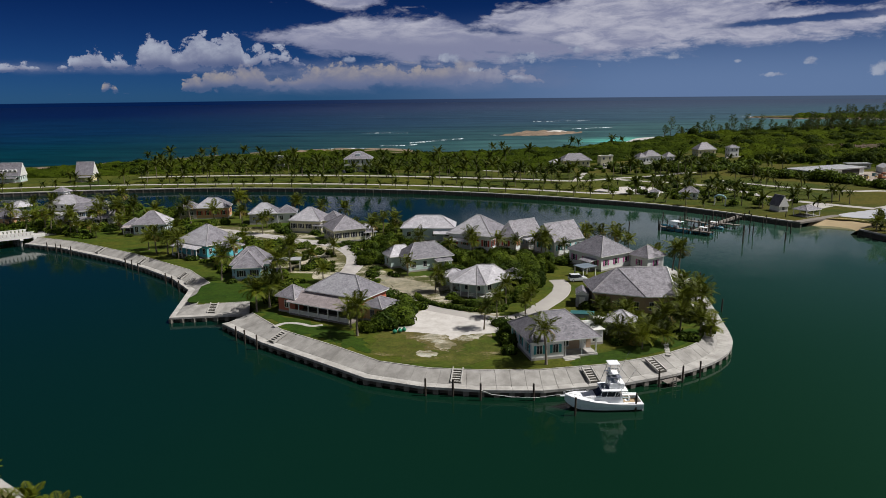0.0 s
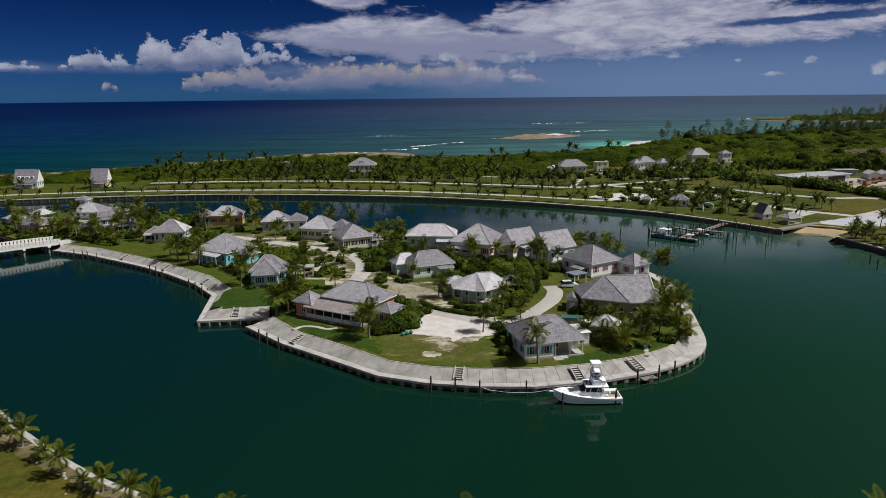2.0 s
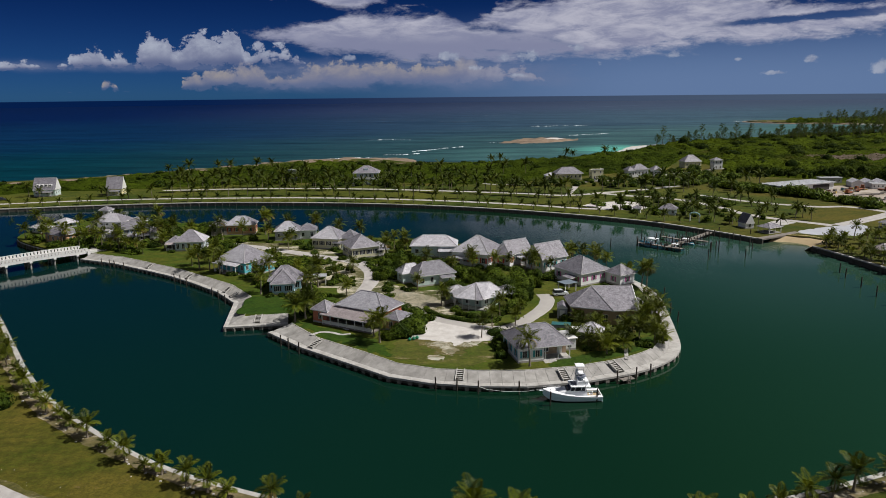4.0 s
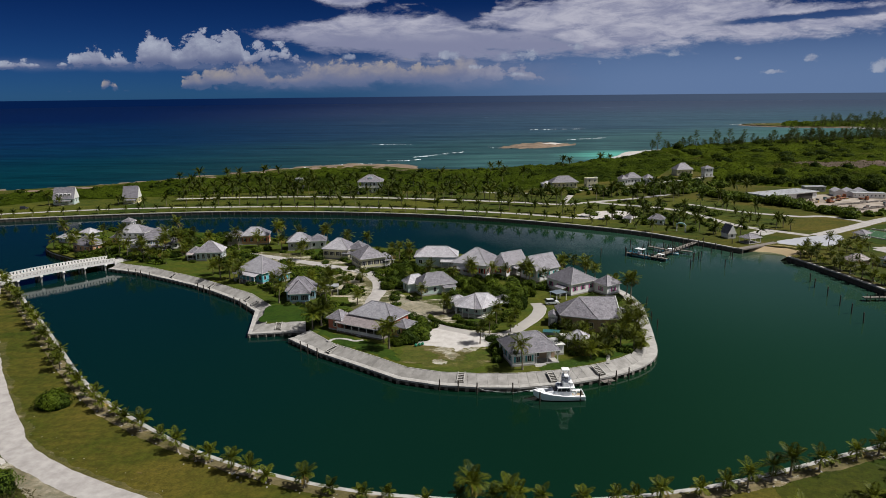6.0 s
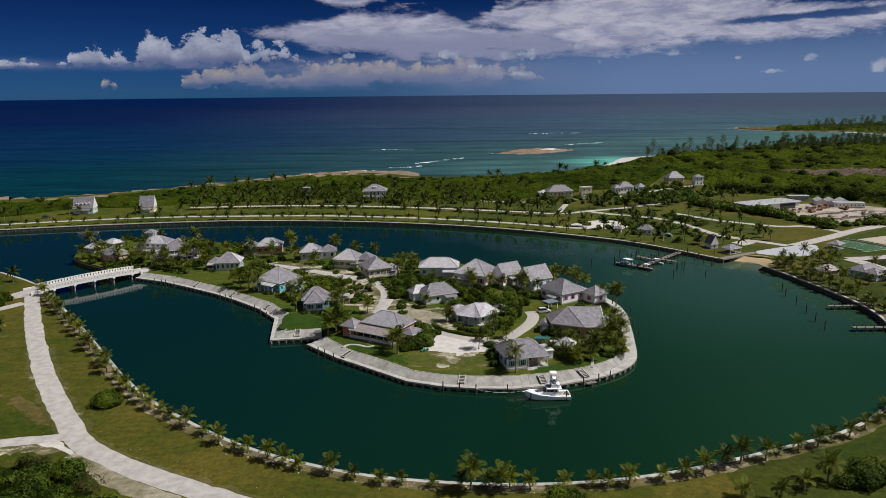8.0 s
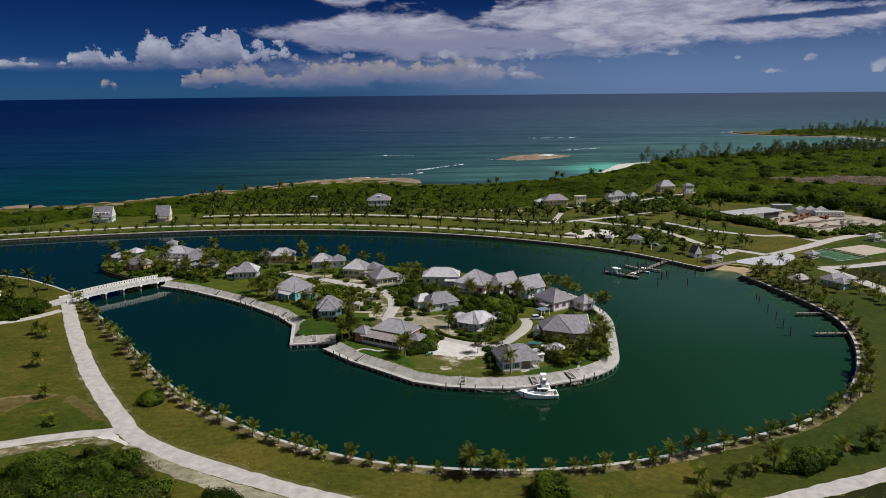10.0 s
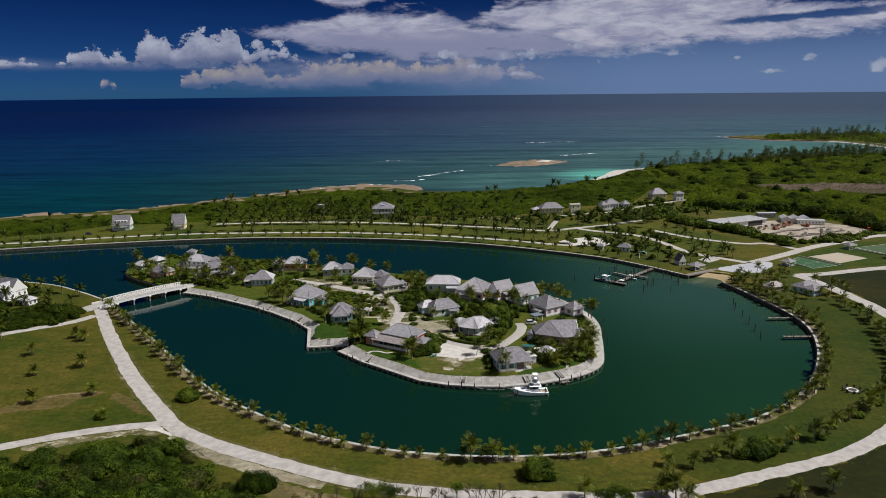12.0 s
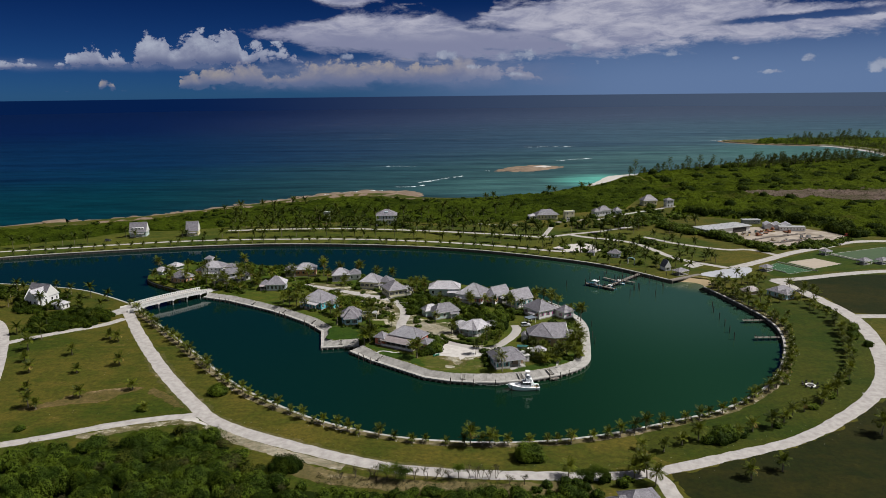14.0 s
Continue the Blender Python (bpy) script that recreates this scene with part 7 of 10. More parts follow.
def fishing_boat():
    white = surface("white_gelcoat", (0.90, 0.91, 0.92), 0.25, (0.84, 0.86, 0.88), 0.6, 3.0, 0.0)
    aqua = surface("pale_aqua_hull_paint", (0.74, 0.88, 0.90), 0.25, (0.68, 0.83, 0.86), 0.6, 3.0, 0.0)
    canvas = surface("slate_canvas", (0.20, 0.22, 0.27), 0.8, (0.14, 0.15, 0.19), 1.0, 6.0, 0.2)
    steel = surface("polished_tube", (0.72, 0.73, 0.75), 0.25, (0.60, 0.61, 0.63), 2.0, 9.0, 0.0, metal=0.8)
    teak = surface("teak_cockpit", (0.42, 0.32, 0.20), 0.7, (0.30, 0.22, 0.13), 1.0, 9.0, 0.2)
    root = tagged(new("fishing_boat"), "white sport-fishing boat with a tall tuna tower moored at the quay", "boat")
    root.matrix_basis = pose(25.1, 103.3, 0, 0, 0, 181)
    # local +x is the bow; length about 12 m
    xs = [-5.6, -4, -2, 0, 2, 4, 5.2, 6.0, 6.3]
    beam = [2.15, 2.25, 2.3, 2.3, 2.15, 1.65, 1.0, 0.32, 0.05]
    sheer = [1.2, 1.2, 1.28, 1.42, 1.62, 1.86, 2.02, 2.12, 2.15]
    keel = [-0.5, -0.55, -0.6, -0.6, -0.5, -0.2, 0.35, 1.0, 1.5]
    rows = []
    for x, b, s, k in zip(xs, beam, sheer, keel):
        rows.append([(x, -b, s), (x, -b * 0.96, s * 0.62), (x, -b * 0.82, 0.15 + max(k, 0) * 0.7), (x, 0, k), (x, b * 0.82, 0.15 + max(k, 0) * 0.7), (x, b * 0.96, s * 0.62), (x, b, s)])
    part("hull", loft(rows, aqua, "hull"), None, root, "pale aqua hull sides")
    rail = [[(x, -b * 1.02, s - 0.1), (x, -b * 1.02, s + 0.06), (x, -b * 0.9, s + 0.06), (x, -b * 0.9, s - 0.1)] for x, b, s in zip(xs, beam, sheer)]
    part("gunwale", loft(rail, white, "gunwale"), None, root)
    part("gunwale", loft([[(x, -y, z) for x, y, z in row][::-1] for row in rail], white, "gunwale"), None, root)
    fore = [[(x, -b * 0.95, s), (x, -b * 0.5, s + 0.16), (x, 0, s + 0.22), (x, b * 0.5, s + 0.16), (x, b * 0.95, s)] for x, b, s in zip(xs[3:], beam[3:], sheer[3:])]
    part("foredeck", loft(fore, white, "foredeck"), None, root, "cambered white foredeck")
    part("cockpit_floor", box(-5.5, -1.8, 0.4, -2.2, 1.8, 0.5), teak, root)
    part("side_deck", add_box(add_box(bmesh.new(), -5.5, -1.95, 1.0, 0.6, -1.35, 1.22, 0.03), -5.5, 1.35, 1.0, 0.6, 1.95, 1.22, 0.03), white, root)
    part("transom", box(-5.65, -1.88, 0, -5.45, 1.88, 1.2, 0.04), white, root)
    cab = [[(x, -w, z0), (x + lean, -w * 0.82, z1), (x + lean, w * 0.82, z1), (x, w, z0)] for x, w, z0, z1, lean in ((-2.6, 1.65, 0.9, 2.3, 0.1), (1.2, 1.65, 1.3, 2.35, -0.2), (3.8, 1.1, 1.6, 1.9, -0.3))]
    cabin = part("cabin", loft(cab, white, "cabin"), None, root, "low white trunk cabin")
    glass = [[(x, -w, z0), (x + lean, -w * 0.9, z1), (x + lean, w * 0.9, z1), (x, w, z0)] for x, w, z0, z1, lean in ((-2.0, 1.45, 2.2, 3.1, 0.0), (0.6, 1.42, 2.25, 3.1, -0.5), (1.7, 1.2, 2.2, 2.5, -0.5))]
    part("windscreen", loft(glass, GLASS, "windscreen"), None, cabin, "dark wrap-round windscreen")
    for s in (-1, 1):
        for x in (-1.2, 0.1, 1.0):
            part("pillar", rod((x, s * 1.45, 2.2), (x - 0.3, s * 1.4, 3.2), 0.05), white, cabin)
    top = part("hardtop", box(-3.2, -1.75, 3.1, 0.9, 1.75, 3.34, 0.08), white, root, "white hardtop edge")
    part("hardtop_cover", box(-1.9, -1.2, 3.34, 0.6, 1.2, 3.40, 0.03), canvas, top, "slate canvas panel")
    fly = part("flybridge", add_box(add_box(bmesh.new(), -2.8, -1.2, 3.34, -0.4, 1.2, 4.3, 0.12), -0.7, -1.1, 4.2, -0.4, 1.1, 4.7, 0.05), white, root, "white upper helm station")
    part("canvas_top", box(-2.3, -1.1, 5.1, -0.3, 1.1, 5.18, 0.03), canvas, fly)
    part("helm_seat", add_box(box(-1.9, -0.5, 4.2, -1.3, 0.5, 4.6, 0.05), -2.0, -0.5, 4.5, -1.8, 0.5, 5.0, 0.05), white, fly)
    tower = part("tower", rod((-2.5, -1.5, 1.2), (-1.6, -0.75, 7.2), 0.05), steel, root, "polished tube tuna tower")
    for a, b in (((-2.5, 1.5, 1.2), (-1.6, 0.75, 7.2)), ((0.6, -1.4, 3.3), (-0.6, -0.7, 7.2)), ((0.6, 1.4, 3.3), (-0.6, 0.7, 7.2)), ((-2.2, -1.3, 3.3), (-2.2, 1.3, 3.3)), ((-1.9, -0.95, 5.6), (-0.1, -0.95, 5.6)), ((-1.9, 0.95, 5.6), (-0.1, 0.95, 5.6)),
                 ((-1.9, -0.95, 5.6), (-1.9, 0.95, 5.6)), ((-1.7, -0.8, 6.6), (-0.5, -0.8, 6.6)), ((-1.7, 0.8, 6.6), (-0.5, 0.8, 6.6)), ((-2.2, -1.2, 4.0), (-0.4, -1.0, 5.6)), ((-2.2, 1.2, 4.0), (-0.4, 1.0, 5.6))):
        part("tube", rod(a, b, 0.045, sides=6), steel, tower)
    part("crow_nest", add_box(box(-1.9, -0.85, 5.6, -0.3, 0.85, 5.72, 0.03), -0.7, -0.5, 5.7, -0.4, 0.5, 6.4, 0.05), white, tower)
    part("tower_top", box(-2.0, -0.95, 7.2, -0.2, 0.95, 7.34, 0.05), white, tower, "white sun top")
    for s in (-1, 1):
        part("outrigger", rod((-1.4, s * 1.6, 2.2), (-4.4, s * 2.8, 8.0), 0.035, 0.015, 6), steel, root)
        pts = [(1.8, s * 1.75, 2.15), (3.4, s * 1.5, 2.3), (4.9, s * 0.85, 2.45), (6.5, s * 0.12, 2.55)]
        bm = bmesh.new()
        for p, q in zip(pts, pts[1:]):
            add_rod(bm, p, q, 0.025, sides=6)
        for p in pts:
            add_rod(bm, (p[0], p[1], p[2] - 0.65), p, 0.02, sides=6)
        part("bow_rail", bm, steel, root)
    part("bow_pulpit", box(5.9, -0.25, 1.85, 7.0, 0.25, 1.98, 0.04), white, root)
    part("fighting_chair", add_box(box(-3.9, -0.35, 0.9, -3.2, 0.35, 1.05, 0.04), -3.95, -0.35, 1.0, -3.8, 0.35, 1.6, 0.04), white, root)
    return root


fishing_boat()


# ---- mooring posts, ladders, quay stairs, jetties ----
def post(x, y, top=2.9, r=0.17, group="mooring posts"):
    ob = tagged(new("mooring_post", shared(("post", top, r), lambda: bm_mesh("mooring_post", add_rod(add_rod(bmesh.new(), (0, 0, -2), (0, 0, top), r, r * 0.92, 10), (0, 0, top), (0, 0, top + 0.12), r * 0.95, r * 0.3, 10), PILE))),
                "dark weathered timber mooring post standing in the water", "post", group)
    ob.matrix_basis = pose(x, y, 0, random.uniform(-1.5, 1.5), random.uniform(-1.5, 1.5), random.uniform(0, 90))
    return ob


for x, y in ((5.8, 106.0), (1.4, 107.6), (-3.1, 108.0), (19.9, 100.0), (29.5, 101.4), (-36.4, 130.4), (-39.6, 133.6), (-42, 135.9), (35.9, 110.6), (40.4, 112.4), (44.1, 114.4), (14.3, 105.6),
             (-127.8, 223.4), (-124.0, 221.6), (-121.5, 220), (-116.9, 217), (-91.8, 199), (-89.2, 197), (-85.5, 192.6), (-73.4, 181), (-70.5, 177.8), (-67, 172.8), (63, 160), (62.4, 152), (66, 176)):
    post(x, y)
for x, y in ((85.7, 252.8), (77.7, 248.7), (103.8, 239.1), (109.6, 261.0), (106.5, 241.0), (120.0, 258.2), (111.8, 226), (120.4, 240), (132.3, 195.6), (131.0, 184.4), (129.5, 173.8), (128.1, 164.6), (126.5, 155.3), (66.8, 249.2), (98, 262), (93, 268), (104, 268), (99, 250), (116, 262), (122, 246), (88, 258), (134.5, 203)):
    post(x, y, 3.4, 0.2, "dock piles")


def stair(x, y, turn, name="quay_stair", wide=1.5, run=1.0):
    """Concrete steps with side walls down the sloping slabs; local +y is uphill."""
    root = tagged(new(name), "pale concrete steps down the sloping quay", "stairs", "quay stairs")
    root.matrix_basis = pose(x, y, 0, 0, 0, turn) @ Matrix.Diagonal((1, run, 1, 1))
    n = 6
    for i in range(n):
        part("step", shared(("step", i, wide), lambda: bm_mesh("step", box(-wide / 2, i * 0.56, 1.2, wide / 2, i * 0.56 + 0.54, 1.7 + i * 0.19, 0.02), CAP_STONE)), None, root)
        part("riser", shared(("riser", i, wide), lambda: bm_mesh("riser", box(-wide / 2 + 0.12, i * 0.56 - 0.06, 1.44 + i * 0.19, wide / 2 - 0.12, i * 0.56 + 0.14, 1.715 + i * 0.19), WALL_FACE)), None, root)
    for s in (-1, 1):
        part("side_wall", mesh_of("side_wall", [(s * wide / 2 + dx, yy, zz) for dx in (0, s * 0.18) for yy, zz in ((-0.1, 1.3), (3.5, 2.6), (3.5, 2.95), (-0.1, 1.80))],
                                  [(0, 1, 2, 3), (7, 6, 5, 4), (3, 2, 6, 7), (0, 4, 5, 1), (0, 3, 7, 4), (1, 5, 6, 2)], CAP_STONE), None, root)


stair(1.9, 109.6, -8)
stair(-33.6, 130.6, -42)
stair(24.8, 109.3, 12)
stair(37.3, 113.4, 26)
stair(-51.5, 150.0, 3)
stair(-69.6, 180.6, -42, run=0.72)
stair(-66.2, 175.5, -60, run=0.72)
stair(-87.5, 198.2, -42, run=0.72)
stair(-107, 213.2, -38, run=0.72)


def ladder(x, y, turn):
    root = tagged(new("quay_ladder"), "small timber boarding platform and ladder at the quay", "ladder", "quay ladders")
    root.matrix_basis = pose(x, y, 0, 0, 0, turn)
    part("platform", box(-1.6, -1.1, 0.75, 1.6, 0.3, 0.9), DECK, root)
    for s in (-0.35, 0.35):
        part("rail", box(s - 0.05, -1.2, -0.6, s + 0.05, -1.1, 2.0), DECK, root)
    for i in range(6):
        part("rung", box(-0.35, -1.18, -0.4 + 0.35 * i, 0.35, -1.12, -0.32 + 0.35 * i), DECK, root)


ladder(38, 111.6, 24)


def jetty(x, y, turn, length, wide=1.6, name="jetty", label="narrow timber jetty on piles"):
    root = tagged(new(name), label, "jetty", "jetties")
    root.matrix_basis = pose(x, y, 0, 0, 0, turn)
    n = int(length / 0.3)
    plank = shared(("plank", wide), lambda: bm_mesh("plank", box(-0.13, -wide / 2, 1.3, 0.13, wide / 2, 1.37), DECK))
    for i in range(n):
        ob = part("plank", plank, None, root)
        ob.location = ((i + 0.5) * length / n, random.uniform(-0.03, 0.03), random.uniform(-0.01, 0.01))
    for s in (-1, 1):
        part("beam", box(0, s * wide * 0.4 - 0.08, 1.0, length, s * wide * 0.4 + 0.08, 1.3), DECK, root)
    pile = shared(("jpile",), lambda: bm_mesh("pile", rod((0, 0, -2), (0, 0, 2.3), 0.15, 0.14, 8), PILE))
    for i in range(int(length / 3) + 1):
        for s in (-1, 1):
            ob = part("pile", pile, None, root)
            ob.location = (min(i * 3 + 0.2, length - 0.2), s * (wide / 2 + 0.12), 0)
    return root


jetty(151, 178.6, 180, 11)
jetty(148.2, 154.2, 180, 13)
jetty(118.5, 273.5, 226.5, 45, 2.6, "dock", "long timber dock walkway with piles")
jetty(78.3, 250.5, -44, 19, 2.0, "dock", "timber dock finger with piles")
jetty(91.5, 262.5, -53, 10, 1.8, "dock", "timber dock finger with piles")
jetty(98.5, 257.5, -40, 11, 1.8, "dock", "timber dock finger with piles")
rnd = random.Random(9)
for i in range(16):
    x, y = 117 - i * 2.1, 272 - i * 2.25
    s = rnd.choice((-1, 1)) * rnd.uniform(1.7, 3.2)
    post(x + 0.72 * s, y - 0.68 * s, rnd.uniform(3.0, 4.4), 0.18, "dock piles")
for x, y in ((78.3, 252), (80.5, 249.5), (84, 246), (87.5, 242.5), (91.5, 238.5), (97.3, 224.4), (106, 237), (115.5, 250.8), (119.9, 250.6), (128.9, 261.7), (96.2, 275.6), (83.4, 263.8), (102.9, 237.2)):
    post(x, y, rnd.uniform(3.4, 4.6), 0.19, "dock piles")


def small_boat(x, y, turn, name="motor_boat", label="small blue and white open motor boat at the dock", size=1.0):
    white = bpy.data.materials["white_gelcoat"]
    blue = shared(("bluehull",), lambda: surface("teal_blue_hull", (0.10, 0.34, 0.46), 0.3, (0.08, 0.28, 0.38), 0.6, 3.0, 0.0))
    root = tagged(new(name), label, "boat", "small boats")
    root.matrix_basis = pose(x, y, 0, 0, 0, turn) @ Matrix.Scale(size, 4)
    rows = [[(q, -b, s), (q, -b * 0.8, 0.1), (q, 0, k), (q, b * 0.8, 0.1), (q, b, s)] for q, b, s, k in ((-3.8, 1.1, 0.8, -0.3), (-1, 1.2, 0.85, -0.35), (1.8, 1.0, 1.0, -0.2), (3.2, 0.5, 1.15, 0.2), (3.9, 0.04, 1.2, 0.7))]
    part("hull", loft(rows, blue, "hull"), None, root)
    part("deck", box(-3.7, -1.0, 0.45, 2.6, 1.0, 0.55), white, root)
    part("console", box(-0.6, -0.5, 0.5, 0.4, 0.5, 1.5, 0.08), white, root)
    part("canopy", box(-1.6, -1.0, 2.3, 1.0, 1.0, 2.4, 0.04), white, root)
    for sx in (-1.4, 0.8):
        for sy in (-0.9, 0.9):
            part("strut", rod((sx, sy, 0.6), (sx, sy, 2.3), 0.03, sides=6), white, root)
    part("outboard", add_box(box(-4.3, -0.25, 0.6, -3.8, 0.25, 1.5, 0.08), -4.2, -0.1, -0.4, -4.0, 0.1, 0.6), SHADOWY, root)


small_boat(83, 247.5, 130, size=1.5)
small_boat(90.5, 242, 128, label="dark covered motor boat at the dock")
small_boat(98, 252, 140, label="white open boat beside the dock finger")


# ---- small buildings along the far shore ----
def gazebo(x, y, turn, wide=5.0, deep=4.0, high=2.6, name="gazebo", label="open white-posted shelter with a grey hipped roof"):
    r = tagged(new(name), label, "shelter", "shelters")
    r.matrix_basis = pose(x, y, LAND_Z, 0, 0, turn)
    part("base", box(-wide / 2 - 0.2, -deep / 2 - 0.2, -0.2, wide / 2 + 0.2, deep / 2 + 0.2, 0.15), CONCRETE, r)
    for sx in (-1, 0, 1):
        for sy in (-1, 1):
            part("post", box(sx * wide / 2 - 0.1, sy * deep / 2 - 0.1, 0, sx * wide / 2 + 0.1, sy * deep / 2 + 0.1, high), TRIM_WHITE, r)
    hip_roof(r, wide, deep, high, high + 1.5, over=0.5)
    part("bench", add_box(box(-wide / 2 + 0.3, deep / 2 - 0.6, 0.5, wide / 2 - 0.3, deep / 2 - 0.2, 0.58), -wide / 2 + 0.3, deep / 2 - 0.5, 0, -wide / 2 + 0.4, deep / 2 - 0.3, 0.5), DECK, r)


gazebo(138.3, 265.0, 28, 7.5, 5.5)
gazebo(193.5, 272, 35, 6, 5)
gazebo(262, 286, 25, 7, 5)
gazebo(252, 313, 25, 6, 4.5)
gazebo(274, 286.5, 25, 7, 5)
h = house("beach_hut", 133, 276.5, 12, "small steep-gabled white beach hut", ground=LAND_Z, category="hut")
walls(h, 4.0, 5.5, 0, 2.6, WALL["white"], sides="s", gable_z=6.4)
hip_roof(h, 4.0, 5.5, 2.3, 6.4, gable=True, over=0.3)
h = house("dock_house", 110, 313, -25, "grey-blue dock house with a porch by the dock", ground=LAND_Z, category="hut")
walls(h, 7.5, 5.5, 0, 3.0, WALL["grey_blue"], sides="sr", gap=2.4)
hip_roof(h, 7.5, 5.5, 3.0, 5.4, 2.0)
h = house("storage_hut", 96, 318, -25, "dark small storage hut beside the road", ground=LAND_Z, category="hut")
walls(h, 3.5, 3.0, 0, 2.6, WALL["grey"], sides="")
hip_roof(h, 3.5, 3.0, 2.6, 3.8)
h = house("garden_arch", 115.7, 292, -40, "pale blue entrance arch on two white posts", ground=LAND_Z, category="arch")
for s in (-1, 1):
    part("post", box(s * 2.2 - 0.2, -0.2, 0, s * 2.2 + 0.2, 0.2, 3.0), TRIM_WHITE, h)
bm = bmesh.new()
arc = [(2.4 * math.cos(a), 3.0 + 1.3 * math.sin(a)) for a in np.linspace(0, math.pi, 9)]
for p, q in zip(arc, arc[1:]):
    add_rod(bm, (p[0], 0, p[1]), (q[0], 0, q[1]), 0.32, sides=6)
part("arch_beam", bm, WALL["sky"], h)
h = house("cottage", 177, 219, 28, "low pale blue beach house with several hipped roofs", ground=LAND_Z, category="house")
walls(h, 12, 7, 0, 3.0, WALL["sky"], sides="srl", gap=2.6)
hip_roof(h, 12, 7, 3.0, 5.2, 5.0)
walls(h, 6, 6, 0, 3.0, WALL["sky"], -3, -5.5, sides="sl", gap=2.6)
hip_roof(h, 6, 6, 3.0, 4.8, x=-3, y=-5.5)
h = house("thatched_hut", 162, 222, 20, "low brown-thatched hut among palms", ground=LAND_Z, category="hut")
walls(h, 9, 5, 0, 2.2, WALL["tan"], sides="")
hip_roof(h, 9, 5, 2.2, 4.2, 4.0, materials=(ROOF_WARM, ROOF_WARM))
h = house("house", 46.5, 21, 10, "house with broad weathered shingle roofs by the ring road", ground=LAND_Z)
h.matrix_basis = h.matrix_basis @ Matrix.Scale(0.8, 4)
walls(h, 12, 9, 0, 3.4, WALL["white"], sides="srnl", gap=3.0)
hip_roof(h, 12, 9, 3.4, 6.6, 4.0)
walls(h, 7, 6, 0, 3.2, WALL["white"], -7.5, -1, sides="nl", gap=3.0)
hip_roof(h, 7, 6, 3.3, 5.6, x=-7.5, y=-1)


# ---- palms ----
def palm_crown(rnd, reach, fronds, droop):
    """Feathered fronds on arching ribs, each leaflet a folded blade."""
    verts, faces, kinds = [], [], []
    for i in range(fronds):
        az = i * 2.399963 + rnd.uniform(-0.25, 0.25)
        age = (i + 0.5) / fronds
        lift = radians(78 - 95 * age + rnd.uniform(-10, 10))
        length = reach * rnd.uniform(0.85, 1.1) * (0.75 + 0.25 * math.sin(math.pi * min(1, age + 0.25)))
        out = Vector((math.cos(az), math.sin(az), 0))
        side = Vector((-math.sin(az), math.cos(az), 0))
        steps, p, rib = 9, Vector((0, 0, 0)), []
        for s in range(steps + 1):
            t = s / steps
            ang = lift - droop * (0.35 + 0.65 * age) * t ** 1.3
            rib.append((p.copy(), ang))
            p = p + (out * math.cos(ang) + Vector((0, 0, math.sin(ang)))) * (length / steps)
        dead = age > 0.9 and rnd.random() < 0.6
        for (a, _), (b, _) in zip(rib, rib[1:]):
            k = len(verts)
            verts += [a + side * 0.035, a - side * 0.035, b - side * 0.03, b + side * 0.03]
            faces.append((k, k + 1, k + 2, k + 3))
            kinds.append(1 if dead else 0)
        blades = 17
        for j in range(1, blades + 1):
            t = j / blades
            f = t * steps
            q = min(int(f), steps - 1)
            a, ang = rib[q]
            a = a.lerp(rib[q + 1][0], f - q)
            along = out * math.cos(ang) + Vector((0, 0, math.sin(ang)))
            up = side.cross(along)
            size = reach * 0.40 * (math.sin(math.pi * min(0.97, 0.14 + 0.84 * t)) ** 0.7) * rnd.uniform(0.85, 1.1)
            wide = 0.052 * reach / 3 + 0.028
            for s in (-1, 1):
                tip = a + (side * s * 0.80 + along * 0.52 - up * 0.18).normalized() * size - Vector((0, 0, size * 0.28))
                mid = a.lerp(tip, 0.5) + Vector((0, 0, size * 0.08))
                k = len(verts)
                verts += [a, mid + along * wide, tip, mid - along * wide]
                faces.append((k, k + 1, k + 2, k + 3))
                kinds.append(1 if dead else 0)
    return verts, faces, kinds


def palm_trunk(rnd, high, lean):
    rows, sides = 9, 8
    verts, faces = [], []
    bend = rnd.uniform(-0.5, 0.5)
    for i in range(rows):
        t = i / (rows - 1)
        r = (0.20 - 0.09 * t) * (1.35 if i == 0 else 1.0) * (1.04 if i % 2 else 0.97) * min(1.15, 0.7 + high / 14)
        cx, cy, cz = lean * t ** 1.6 * high, bend * 0.12 * math.sin(math.pi * t) * high * 0.4, high * t
        for j in range(sides):
            a = 2 * math.pi * j / sides
            verts.append((cx + r * math.cos(a), cy + r * math.sin(a), cz))
        if i:
            faces += [((i - 1) * sides + j, (i - 1) * sides + (j + 1) % sides, i * sides + (j + 1) % sides, i * sides + j) for j in range(sides)]
    return verts, faces, Vector((lean * high, 0, high))


def palm_kind(seed, high, reach, fronds, droop, lean=0.06):
    """A palm with trunk, crown and, on tall ones, a bunch of nuts; kept far below ground as the pattern for copies."""
    rnd = random.Random(seed)
    v, f, top = palm_trunk(rnd, high, lean)
    trunk = mesh_of("trunk", v, f, TRUNK, True)
    v, f, kinds = palm_crown(rnd, reach, fronds, droop)
    crown = mesh_of("crown", [p + top for p in v], f, [PALM_LEAF, DRY_LEAF])
    for poly, kind in zip(crown.polygons, kinds):
        poly.material_index = kind
    nuts = None
    if high > 4:
        bm = bmesh.new()
        for i in range(6):
            a = i * 1.1
            bmesh.ops.create_icosphere(bm, subdivisions=1, radius=0.14, matrix=Matrix.Translation(top + Vector((0.22 * math.cos(a), 0.22 * math.sin(a), -0.22))))
        nuts = bm_mesh("nuts", bm, DRY_LEAF)
    return trunk, crown, nuts


